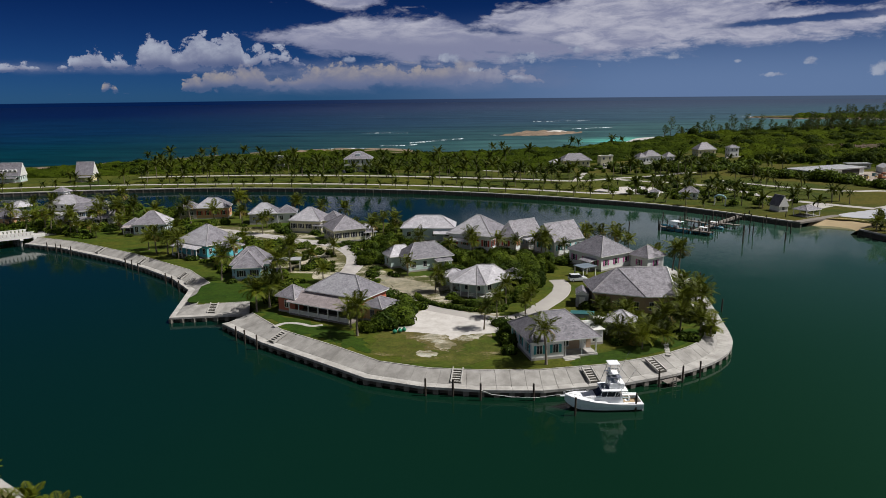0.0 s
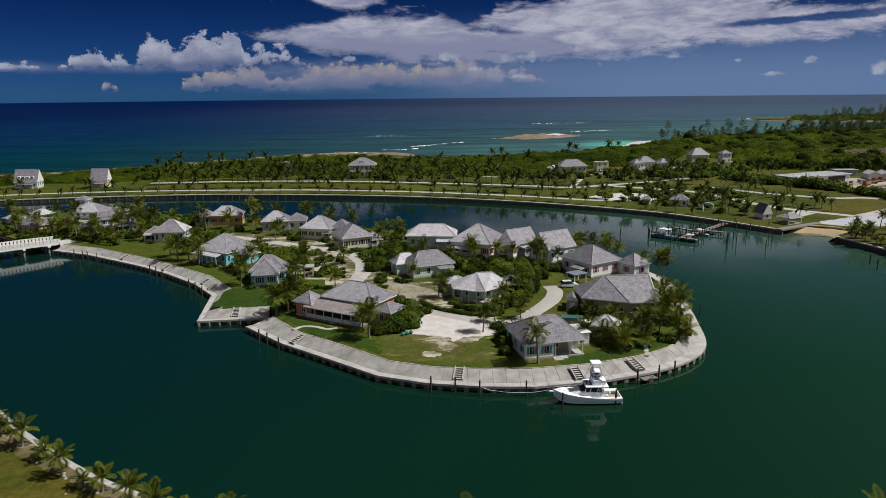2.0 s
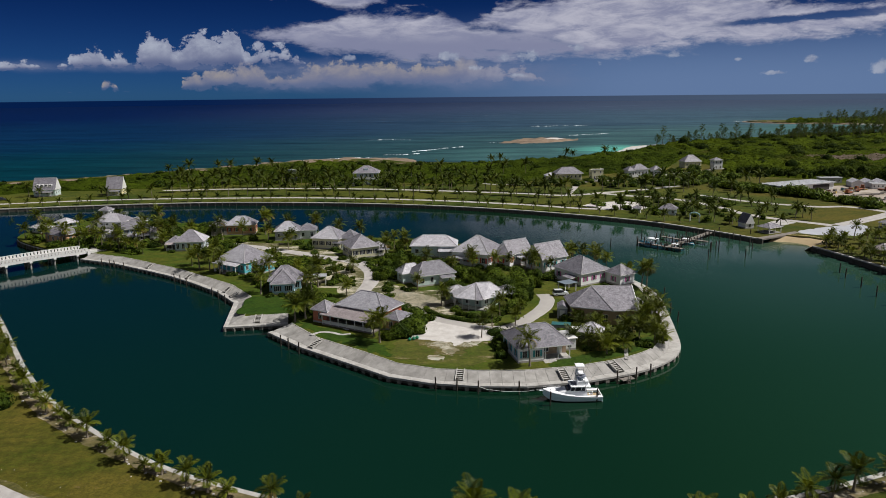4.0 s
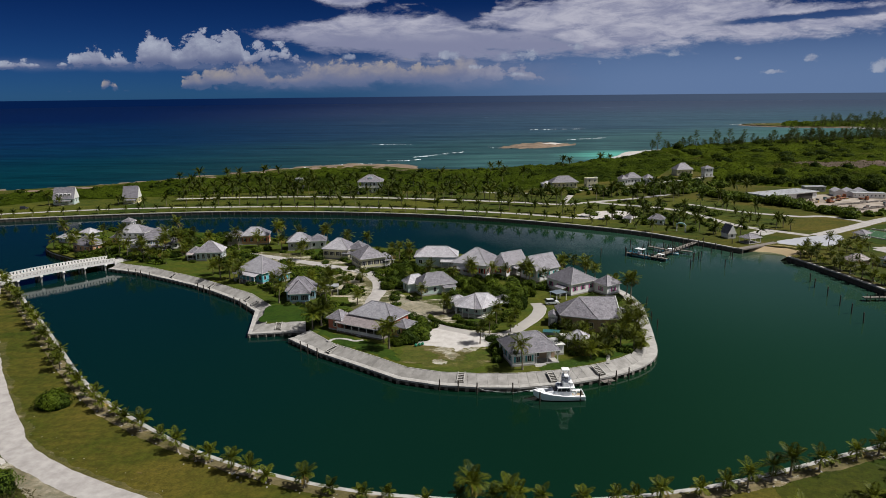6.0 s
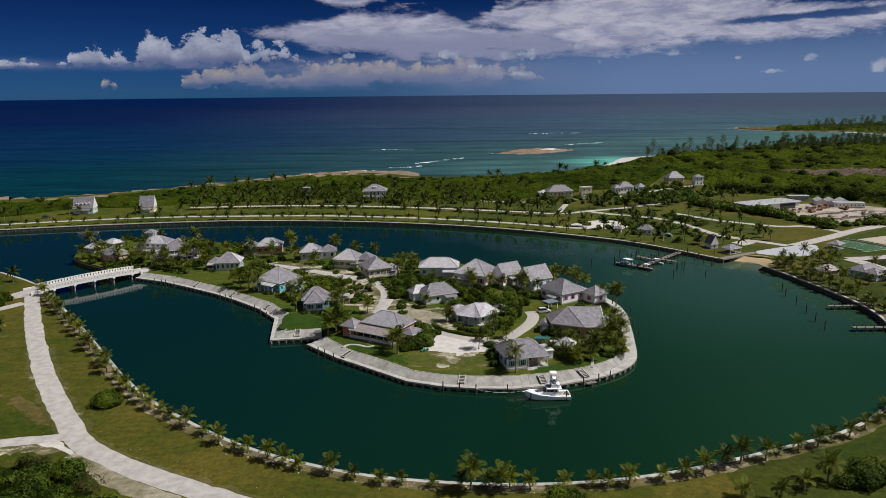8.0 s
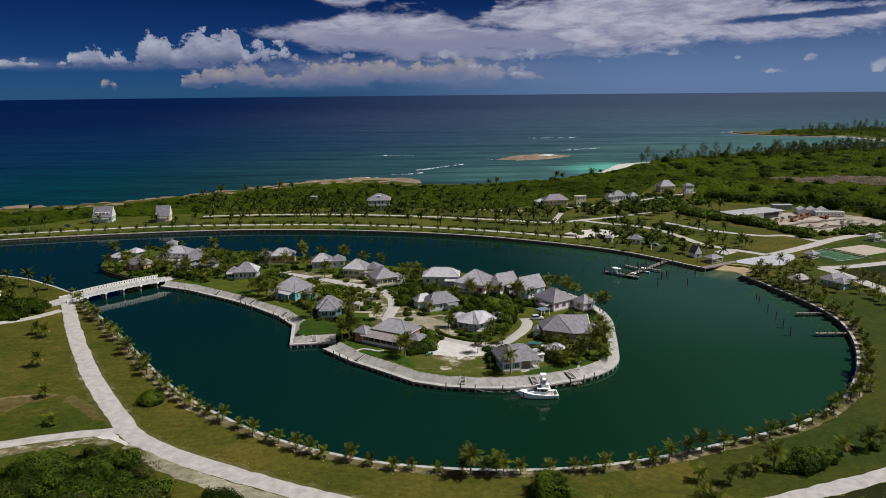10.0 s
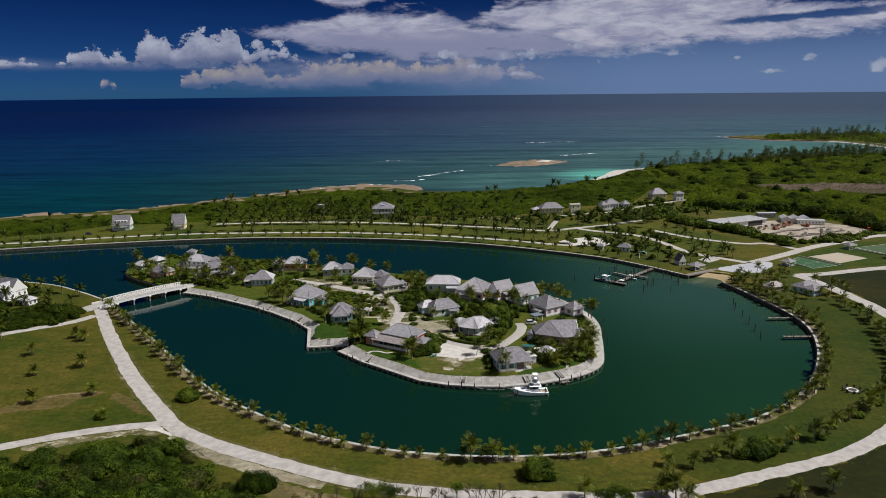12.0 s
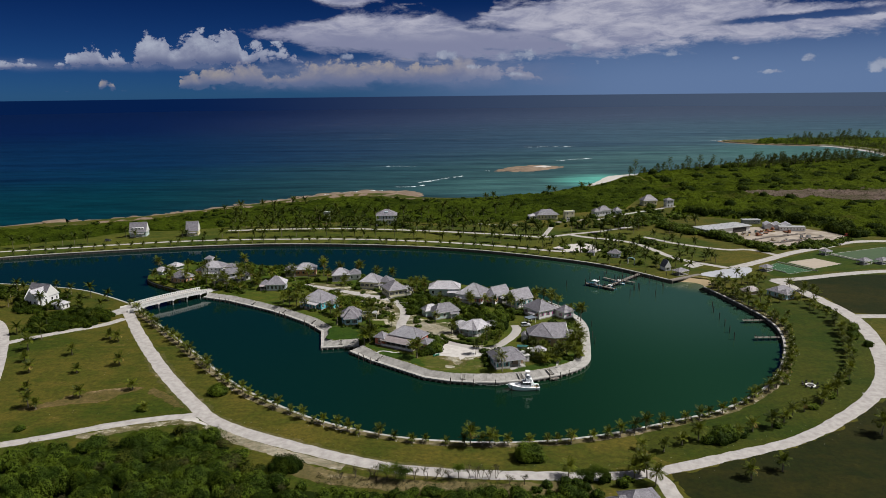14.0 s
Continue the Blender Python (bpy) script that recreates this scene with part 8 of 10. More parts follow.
YOUNG = [palm_kind(s, h, r, n, d) for s, h, r, n, d in ((1, 1.9, 2.3, 12, 1.3), (2, 2.5, 2.6, 13, 1.4), (3, 1.3, 2.0, 11, 1.1), (4, 2.9, 2.7, 14, 1.5))]
GROWN = [palm_kind(s, h, r, n, d, l) for s, h, r, n, d, l in ((11, 4.4, 3.5, 17, 1.6, 0.05), (12, 5.4, 3.7, 18, 1.7, 0.09), (13, 3.7, 3.3, 17, 1.5, 0.03), (14, 6.3, 3.8, 18, 1.8, 0.11))]
LOW_PALMS = [palm_kind(s, h, r, n, d, l) for s, h, r, n, d, l in ((21, 2.6, 3.6, 18, 1.5, 0.04), (22, 3.3, 3.7, 19, 1.6, 0.08), (23, 2.0, 3.4, 17, 1.4, 0.03))]
PALM_SITES = []


def palm(x, y, kinds, size=1.0, ground=LAND_Z, group="palms", label="coconut palm with arching green fronds on a slim trunk"):
    trunk, crown, nuts = random.choice(kinds)
    root = tagged(new("palm_tree"), label, "palm", group)
    root.matrix_basis = pose(x, y, ground - 0.05, random.uniform(-3, 3), random.uniform(-3, 3), random.uniform(0, 360)) @ Matrix.Scale(size, 4)
    part("trunk", trunk, None, root)
    part("crown", crown, None, root)
    if nuts:
        part("coconut_bunch", nuts, None, root)
    PALM_SITES.append((x, y, ground))
    return root


FAR_PALMS = []


def far_palm(x, y, kinds, size=1.0, **_):
    FAR_PALMS.append((x, y, size * random.uniform(0.9, 1.1), 3.0 if kinds is YOUNG else random.uniform(4.0, 7.0)))


def join_far_palms():
    """The palms too far off to pick apart, in one mesh: tapered trunks and feathered crowns."""
    rnd = random.Random(4)
    crowns = []
    for s in range(5):
        verts, faces = [], []
        for i in range(13):
            az, age = i * 2.4 + rnd.uniform(-0.2, 0.2), (i + 0.5) / 13
            lift = radians(75 - 95 * age)
            out, side = Vector((math.cos(az), math.sin(az), 0)), Vector((-math.sin(az), math.cos(az), 0))
            p = Vector((0, 0, 0))
            for k in range(5):
                ang = lift - 1.5 * (0.4 + 0.6 * age) * (k / 5) ** 1.2
                q = p + (out * math.cos(ang) + Vector((0, 0, math.sin(ang)))) * 0.62
                w = (0.28, 0.5, 0.55, 0.45, 0.25)[k] * rnd.uniform(0.8, 1.2)
                for sg in (-1, 1):
                    n = len(verts)
                    verts += [p, q, q + side * sg * w + out * 0.2 - Vector((0, 0, 0.22)), p + side * sg * w * 0.8 + out * 0.1 - Vector((0, 0, 0.2))]
                    faces.append((n, n + 1, n + 2, n + 3))
                p = q
        crowns.append((np.array([tuple(v) for v in verts]), np.array(faces)))
    all_v, all_f, kinds, base = [], [], [], 0
    for x, y, size, high in FAR_PALMS:
        cv, cf = rnd.choice(crowns)
        a = rnd.uniform(0, 6.28)
        lean = rnd.uniform(-0.4, 0.4)
        rot = np.array([[math.cos(a), -math.sin(a), 0], [math.sin(a), math.cos(a), 0], [0, 0, 1]])
        v = cv @ rot.T * size * (0.8 if high < 3.5 else 1.2) + (x + lean, y, LAND_Z + high * size)
        all_v.append(v)
        all_f += [tuple(int(i) + base for i in f) for f in cf]
        kinds += [0] * len(cf)
        base += len(v)
        ring_pts = [(x + (lean if t else 0) + r * math.cos(b), y + r * math.sin(b), LAND_Z + t * high * size) for t, r in ((0, 0.22), (1, 0.12)) for b in np.linspace(0, 2 * math.pi, 5, endpoint=False)]
        all_v.append(np.array(ring_pts))
        all_f += [(base + i, base + (i + 1) % 5, base + 5 + (i + 1) % 5, base + 5 + i) for i in range(5)]
        kinds += [1] * 5
        base += 10
    me = mesh_of("far_palm_belt", np.vstack(all_v), all_f, [FAR_PALM_LEAF, TRUNK])
    me.polygons.foreach_set("material_index", np.array(kinds, dtype=np.int32))
    tagged(new("far_palm_belt", me), "many small palms along the far shore and in the scrub", "palms", kind="stuff")


def row_along(line, gap, side, jitter=0.5):
    """Places at even steps along a plan line, set off to one side."""
    nrm, out, run, nxt = normals_of(line), [], 0.0, gap / 2
    for i in range(1, len(line)):
        run += float(np.linalg.norm(line[i] - line[i - 1]))
        if run >= nxt:
            x, y = line[i] + nrm[i] * side
            out.append((x + random.uniform(-jitter, jitter), y + random.uniform(-jitter, jitter)))
            nxt += gap * random.uniform(0.75, 1.3)
    return out


RING_LABEL = "young coconut palm in the row along the sea wall"
random.seed(21)
fine_ring = smooth_line(RING, 0.5)
for x, y in row_along(fine_ring, 5.3, -2.6):
    palm(x, y, YOUNG, random.uniform(0.8, 1.15) * (1.1 if x > 60 or x < -25 else 1.0), group="sea wall palms", label=RING_LABEL)
for x, y in row_along(fine_ring[fine_ring[:, 0] > 112], 7.4, -4.2, 1.0):
    palm(x, y, YOUNG, random.uniform(0.8, 1.05), group="sea wall palms", label=RING_LABEL)
palm(2.4, 55.6, GROWN[:2], 1.0, group="sea wall palms", label="tall coconut palm in the row along the sea wall")
palm(8.4, 55.3, GROWN[2:3], 0.95, group="sea wall palms", label="tall coconut palm in the row along the sea wall")
OUTER = [(54.8, 52), (61.0, 51.3), (69.1, 53.7), (75.7, 57.2), (87.1, 58.8), (95.1, 62.4), (101.4, 66.3), (107.4, 69.0), (111.8, 72.2), (119.7, 76.4), (127.0, 83.0), (133, 87), (137.3, 91.5), (142, 97), (147.0, 103), (152, 109), (158.1, 117), (162, 126), (166.5, 135), (171, 146),
         (175.5, 156.5), (179, 166), (181.5, 174), (181.1, 186), (180.3, 195), (179, 210)]
for x, y in OUTER:
    palm(x + random.uniform(-1, 1), y + random.uniform(-1, 1), GROWN[2:3] + YOUNG[1:2] + YOUNG[3:], random.uniform(0.9, 1.15), group="road palms", label="dark green palm between the lawn and the ring road")
for (x, y), (x1, y1) in zip(OUTER[10:], OUTER[11:]):
    palm((x + x1) / 2 + random.uniform(-0.8, 0.8), (y + y1) / 2 + random.uniform(-0.8, 0.8), YOUNG[1:2] + YOUNG[3:], random.uniform(0.85, 1.1), group="road palms", label="dark green palm between the lawn and the ring road")
for x, y in ((-140.6, 96), (-153.7, 119.7), (-166, 140.2), (-155, 87.5), (-151.5, 86), (-164.5, 103.3), (-173.2, 120.3), (-182, 132.8), (-188.5, 146.4), (-139.7, 127.1), (-153, 156.1), (-158.6, 160.1), (-123.8, 102.2), (81.9, 34.1), (92.6, 37.9), (134.7, 59.5)):
    palm(x, y, YOUNG + GROWN[2:3], random.uniform(1.2, 1.45), group="field palms", label="single palm on the mown field")
palm(-111.8, 84, LOW_PALMS[2:], 0.8, group="field palms", label="squat palm sprouting from a low shrub on the field")
for x, y, k in ((50.5, 37.2, 1.25), (52.4, 35.4, 1.1), (48.8, 35.6, 1.0), (29.9, 36.4, 0.95), (53.5, 31, 1.0)):
    palm(x, y, GROWN[:1] + GROWN[2:3], k, group="roadside palms", label="dark palm in the clump beside the roadside house")
# far shore: the sea-wall row, the row between the roads and the upper row
fine_far = smooth_line(FAR[:-1], 0.5)
far_x = fine_far[fine_far[:, 0] > -330]
for x, y in row_along(far_x, 8.0, -5.5, 0.8):
    if y > 283:
        far_palm(x, y, YOUNG, random.uniform(0.8, 1.2), group="far shore palms", label="young palm along the far sea wall")
for x, y in row_along(far_x, 10.0, -26, 2.5):
    if y > 300 and not -262 < x < -195:
        far_palm(x, y, YOUNG[1:] + GROWN[:1], random.uniform(0.9, 1.25), group="far shore palms", label="palm between the far shore roads")
upper = smooth_line([(-181, 430), (-137, 433), (-90, 433), (-43, 427), (2.6, 414), (46.5, 399), (72, 390)], 0.5)
for x, y in row_along(upper, 7.0, 0, 3.0) + row_along(upper, 8.0, -17, 2.0):
    if not (-64 < x < -40 and y > 424):
        far_palm(x, y, GROWN, random.uniform(0.95, 1.35), group="far shore palms", label="grown palm beside the upper road")
rnd_far = random.Random(8)
for i in range(105):
    x = rnd_far.uniform(-190, 215)
    base = float(np.interp(x, [-190, -100, 0, 70, 130, 215], [445, 447, 428, 400, 385, 372]))
    y = base + rnd_far.uniform(0, 95) ** 1.0 * rnd_far.random() ** 0.6
    if abs(x + 52) < 14 and abs(y - 440) < 16 or abs(x - 139) < 18 and abs(y - 470) < 14 or abs(x - 92) < 20 and abs(y - 455) < 14:
        continue
    if x > 50 and i % 2 or math.hypot(x - 214, y - 395) < 22:
        continue
    far_palm(x, y, GROWN, rnd_far.uniform(0.85, 1.4), group="scrub palms", label="palm standing in the coastal scrub")
for x, y in ((-205, 497), (-198, 500), (-192, 503), (-152, 548), (-142, 553), (40, 560), (48, 566), (52, 560), (110, 602), (116, 606), (150, 628), (160, 636)):
    far_palm(x, y, GROWN[1:2] + GROWN[3:], rnd_far.uniform(1.0, 1.4), group="coast palms", label="tall palm at the coast against the sea")
for x, y in ((151.3, 239.8), (160.1, 245.5), (164, 239.2), (172.9, 245), (178.9, 250), (181, 244.6), (149.9, 228), (153.8, 222.2), (155.4, 211.4), (167.5, 228), (162.7, 200.9), (184, 210.3), (193.2, 226), (186, 200), (150, 234), (157, 232), (163, 213), (170, 205), (188, 214), (156, 240), (168, 240), (158, 190), (160, 176), (153, 244), (158, 250), (166, 250), (174, 240), (160, 206), (190, 206), (187, 228), (154, 217), (192, 214)):
    palm(x + random.uniform(-1, 1), y, GROWN, random.uniform(0.62, 0.9), group="ramp palms", label="palm beside the boat ramp and blue house")
for x, y in ((90, 327), (100, 335), (112, 322), (120, 300), (124, 290), (130, 284), (141, 282), (150, 300), (126, 320), (138, 330), (160, 316), (120, 342), (170, 300), (147, 274)):
    far_palm(x, y, GROWN[:1] + GROWN[2:3] + YOUNG[3:], random.uniform(0.8, 1.05), group="dock palms", label="palm behind the docks on the far shore")
for x, y in ((-238, 240), (-228, 245), (-215, 236), (-200, 228), (-188, 222), (-212, 206), (-226, 206), (-236, 212), (-243, 226), (-196, 176), (-190, 160), (-206, 168), (-246, 395), (-254, 398), (-206, 397), (-210, 399), (-232, 228), (-219, 212), (-204, 202), (-198, 212), (-194, 204), (-184, 206), (-190, 196), (-180, 188), (-212, 226), (-240, 234), (-250, 244), (-234, 218)):
    far_palm(x, y, GROWN[:1] + GROWN[2:3], random.uniform(0.7, 1.0), group="west palms", label="palm round the white gabled house")
ISLE_PALMS = [(-18.3, 135.2, 1.1), (-56.6, 174.2, .8), (8.7, 203, 1), (27.6, 197.6, .95), (49.8, 199, 1), (-15.8, 229.5, .95), (-60.7, 236, .8), (-31.8, 199.8, .75), (-2.1, 160.5, .9), (-57.7, 271, .85), (-81.4, 288, .9), (42.4, 207, 1), (-29, 234.5, .95),
              (29.5, 118.5, .85), (33, 127, 1), (36.5, 121.5, .95), (40.5, 124, 1.05), (44, 124.5, .9), (46.5, 146, .9), (50.5, 143, 1.05), (53, 138, 1.1), (48.5, 136.5, 1), (36, 136, .95), (33, 143.5, .8), (38.5, 143.5, .8), (44, 141, .85), (55, 152, 1.05), (51, 128, 1), (-16.6, 130.5, 1.0), (17.2, 114.6, 1.1), (9.4, 205.4, .95), (15.5, 201.3, 1.05), (-22.2, 219, 1), (-13, 190, .9), (-.5, 161, .8), (-9.6, 177, .8), (-38.5, 150, 1.1), (-40.4, 147, 1.15), (-37, 152.5, .95), (-40.3, 171, .9), (-30.3, 171, .7),
              (45.2, 213, 1.15), (48, 210, 1), (54, 202, 1.15), (51.5, 205, 1), (60, 180, 1.1), (57.5, 184.5, .9), (61, 177, 1.25), (48.5, 128, 1.1), (52, 134, 1.25), (46.4, 131, 1.1), (39, 127, 1), (35, 124, 1), (31, 121.5, 1.05), (49, 139.5, 1.2), (54, 146, 1.2), (37.5, 139, 1), (42, 138, 1.05),
              (34, 140, .95), (52.5, 152, 1.15), (54, 141, 1.25), (50, 134, 1.2), (42, 131, 1), (38, 133.5, .9), (29, 126.5, .95), (27.5, 123, .9), (55.5, 160, 1), (44.5, 135, 1.1), (-81.6, 205.7, .9), (-85.8, 207, .9), (-76, 199.5, .85), (-61, 214, .9), (-144, 252, .95), (-128.4, 240, .85), (-136, 241, .8),
              (-122.7, 250, .95), (-124.2, 246, .9), (-133, 250, .95), (-147, 245, .8), (-86, 262, 1), (-73.5, 255, .95), (-62, 247, .9), (-45.5, 256, 1), (8, 133.5, .85), (11, 141, .75), (-6.9, 199, .9), (29.5, 195, .85), (-150, 270, 1), (-128, 262, 1.1), (-168, 262, .9), (-178, 262, .9), (-182, 280, .9), (-166, 285, 1),
              (-112, 254, 1), (-108, 262, 1), (-98, 262, .9), (-78, 268, 1.1), (-55, 268, 1.1), (-20, 236, .95), (-16, 228, .9), (2, 200, .8), (21, 203, .85), (26, 200, .8), (34, 196, .75), (-24, 240, .9), (-44, 196, .8), (-48, 190, .8), (-36, 188, .75), (-57, 189, .85), (-40, 182, .9), (-62, 192, .85),
              (-119, 258, 1.05), (-105, 250, .9), (-84, 215, .9), (-90, 212, .8), (17.5, 143, .8), (14, 149.5, .8), (20, 152.5, .7), (-93, 258, .9), (-35, 252, .9), (-68, 270, 1.05), (-130, 285, 1), (-150, 290, 1), (-131, 238.5, .7), (-127, 240, .75), (-124, 235.5, .65), (-119.5, 236, .7), (-116, 232, .6), (-156, 252, .9), (-166, 256, .9), (-150, 256, .8), (-172, 264, .9), (-114, 246, .8), (-110, 240, .7)]
for i, (x, y, s) in enumerate(ISLE_PALMS):
    low = x > 25 and y < 165
    if low and i % 4 == 1:
        continue
    palm(x + random.uniform(-0.5, 0.5), y, LOW_PALMS + GROWN[2:3] if low else GROWN, s * random.uniform(0.92, 1.10) * (1.2 if x < -30 else 0.95), ISLE_Z, "island palms", "coconut palm in an island garden")
rnd_isle = random.Random(30)
for i in range(22):
    x = rnd_isle.uniform(-172, -112)
    y = float(np.interp(x, [-172, -150, -135, -112], [258, 246, 240, 228])) + rnd_isle.uniform(3, 22)
    if min(math.hypot(x - o.matrix_basis.translation.x, y - o.matrix_basis.translation.y) for o in scene.objects if o.name.split(".")[0] in ("cottage", "house")) > 12.5 and not (-148 < x < -118 and y < 266):
        palm(x, y, GROWN, rnd_isle.uniform(0.9, 1.25), ISLE_Z, "island palms", "tall coconut palm near the two-storey island house")
rnd_isle = random.Random(31)
for i in range(110):
    x, y = rnd_isle.uniform(-100, 50), rnd_isle.uniform(160, 265)
    if inside(isle_rim, np.array([x]), np.array([y]))[0]:
        near = min(math.hypot(x - o.matrix_basis.translation.x, y - o.matrix_basis.translation.y) for o in scene.objects if o.name.startswith("cottage"))
        street = min(math.hypot(x - a, y - b) for a, b in ((33.4, 169.8), (32, 163), (30, 158), (-24, 163), (-26, 172), (-26.5, 180), (-26.5, 186), (-29, 198), (-32, 204), (-36, 210), (-45, 219), (-55, 229), (-66, 236), (-76, 244), (-6, 168), (-8, 164), (-3, 163)))
        if near > 9.0 and street > 5.5 and len(PALM_SITES) < 335:
            palm(x, y, YOUNG + GROWN[2:3], rnd_isle.uniform(0.8, 1.2), ISLE_Z, "island palms", "smaller palm between the island cottages")


for i in range(60):
    x, y = random.uniform(62, 175), random.uniform(278, 372)
    if not inside(lagoon_rim, np.array([x]), np.array([y]))[0] and y > 395 - 0.95 * x + 6 and min(math.hypot(x - a, y - b) for a, b in ((110, 313), (96, 318), (115.7, 292), (133, 276.5), (138, 265), (152, 287), (90, 342), (165, 285), (141, 338), (150, 306))) > 7:
        far_palm(x, y, GROWN if i % 2 else YOUNG, random.uniform(0.7, 1.0))


join_far_palms()


# ---- shrubs, woods and scrub ----
def leaf_cloud(name, blobs, density, size, leaf, label, category, kind="stuff", group="", seed=1, floor=0.35, core=True, flat=0.0):
    """Leaves over uneven mounds; a blob is (x, y, ground, half width, half depth, height)."""
    rng = np.random.default_rng(seed)
    pts, nrm = [], []
    for x, y, g, rx, ry, h in blobs:
        area = math.pi * (rx * ry + h * (rx + ry) * 0.7)
        n = max(8, int(area * density))
        z = rng.uniform(-0.15, 1, n) ** 1.0
        a = rng.uniform(0, 2 * math.pi, n)
        r = np.sqrt(np.clip(1 - z * z, 0, 1))
        d = np.stack([r * np.cos(a), r * np.sin(a), z], 1)
        lump = 1 + 0.16 * np.sin(3.1 * a + x) * r + 0.12 * np.sin(7 * z + 5 * a + y) + rng.normal(0, 0.07, n)
        pts.append(d * lump[:, None] * (rx, ry, h * (1 - floor)) + (x, y, g + h * floor))
        nrm.append(d)
    pts, nrm = np.vstack(pts), np.vstack(nrm)
    n = len(pts)
    nrm = nrm + rng.normal(0, 0.32, (n, 3)) + (0, 0, flat)
    nrm /= np.linalg.norm(nrm, axis=1)[:, None] + 1e-9
    t = np.cross(nrm, rng.normal(0, 1, (n, 3)))
    t /= np.linalg.norm(t, axis=1)[:, None] + 1e-9
    b = np.cross(nrm, t)
    s = size * rng.uniform(0.6, 1.35, n)[:, None]
    quad = np.stack([pts - t * s * 0.55, pts - b * s * 0.38 + nrm * s * 0.12, pts + t * s * 0.55, pts + b * s * 0.38 - nrm * s * 0.05], 1).reshape(-1, 3)
    verts, loops = [quad], 4 * n
    faces = np.arange(4 * n).reshape(-1, 4)
    # a dark core fills each mound, its inner shade put into the colour
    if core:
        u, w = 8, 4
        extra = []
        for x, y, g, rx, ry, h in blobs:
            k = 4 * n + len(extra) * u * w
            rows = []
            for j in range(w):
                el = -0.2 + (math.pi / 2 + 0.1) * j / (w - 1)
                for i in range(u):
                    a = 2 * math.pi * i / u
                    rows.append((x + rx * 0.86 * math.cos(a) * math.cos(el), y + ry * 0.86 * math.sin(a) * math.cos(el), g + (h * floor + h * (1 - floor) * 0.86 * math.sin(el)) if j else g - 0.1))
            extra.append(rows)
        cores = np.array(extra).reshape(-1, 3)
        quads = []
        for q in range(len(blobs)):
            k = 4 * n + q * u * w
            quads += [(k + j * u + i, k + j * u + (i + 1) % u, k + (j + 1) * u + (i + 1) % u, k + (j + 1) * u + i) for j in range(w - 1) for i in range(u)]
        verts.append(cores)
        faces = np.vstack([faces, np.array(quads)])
    verts = np.vstack(verts)
    me = bpy.data.meshes.new(name)
    me.vertices.add(len(verts))
    me.vertices.foreach_set("co", verts.astype(np.float32).ravel())
    me.loops.add(faces.size)
    me.loops.foreach_set("vertex_index", faces.astype(np.int32).ravel())
    me.polygons.add(len(faces))
    me.polygons.foreach_set("loop_start", np.arange(0, faces.size, 4, dtype=np.int32))
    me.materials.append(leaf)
    me.materials.append(CORE_SHADE)
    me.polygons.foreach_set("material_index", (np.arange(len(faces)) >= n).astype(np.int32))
    me.update(calc_edges=True)
    me.validate()
    return tagged(new(name, me), label, category, group, kind)


def leafy_canopy(name, poly, step, high, seed, materials, leaf, density, label):
    """A closed canopy of low scrub: an uneven billowing skin with loose leaf clumps standing out of it."""
    p = np.array(poly, float)
    xs, ys = np.arange(p[:, 0].min() - step, p[:, 0].max() + step, step), np.arange(p[:, 1].min() - step, p[:, 1].max() + step, step)
    rng = np.random.default_rng(seed)
    gx, gy = np.meshgrid(xs, ys, indexing="ij")
    gx, gy = gx + rng.uniform(-0.35, 0.35, gx.shape) * step, gy + rng.uniform(-0.35, 0.35, gy.shape) * step
    within = inside(p, gx, gy)
    top = np.zeros(gx.shape)
    for i, j in zip(*np.nonzero(within)):
        x, y = gx[i, j], gy[i, j]
        swell = 0.5 + 0.9 * noise.noise((x * 0.018, y * 0.018, seed))
        lump = abs(noise.noise((x * 0.075, y * 0.075, seed + 3.0))) * 2.6 + abs(noise.noise((x * 0.16, y * 0.16, seed + 6.0))) * 1.6
        top[i, j] = high * max(0.12, 0.26 * swell + 0.62 * lump * (0.4 + swell * 0.7) + 0.30 * noise.noise((x * 0.6, y * 0.6, seed)))
    top = np.where(within, LAND_Z + top, LAND_Z - 0.6)
    nx, ny = gx.shape
    keep = within[:-1, :-1] | within[1:, :-1] | within[:-1, 1:] | within[1:, 1:]
    ii, jj = np.nonzero(keep)
    base = ii * ny + jj
    faces = np.stack([base, base + ny, base + ny + 1, base + 1], 1)
    verts = np.stack([gx.ravel(), gy.ravel(), top.ravel()], 1)
    # clumps of leaves on the skin
    count = max(50, int(within.sum() * step * step * density))
    pick = rng.choice(np.flatnonzero(within.ravel()), count)
    at = verts[pick] + np.stack([rng.uniform(-0.5, 0.5, count) * step, rng.uniform(-0.5, 0.5, count) * step, rng.uniform(-0.1, 0.35, count) * leaf], 1)
    nrm = rng.normal(0, 0.45, (count, 3)) + (0, 0, 0.9)
    nrm /= np.linalg.norm(nrm, axis=1)[:, None]
    t = np.cross(nrm, rng.normal(0, 1, (count, 3)))
    t /= np.linalg.norm(t, axis=1)[:, None] + 1e-9
    b = np.cross(nrm, t)
    s = leaf * rng.uniform(0.5, 1.3, count)[:, None]
    quad = np.stack([at - t * s * 0.6, at - b * s * 0.45 - nrm * s * 0.15, at + t * s * 0.6, at + b * s * 0.45 - nrm * s * 0.1], 1).reshape(-1, 3)
    k = len(verts)
    faces = [tuple(f) for f in faces.tolist()] + [tuple(range(k + 4 * i, k + 4 * i + 4)) for i in range(count)]
    me = mesh_of(name, np.vstack([verts, quad]), faces, list(materials))
    me.polygons.foreach_set("material_index", (np.arange(len(faces)) >= len(base)).astype(np.int32))
    return tagged(new(name, me), label, "scrub", kind="stuff")


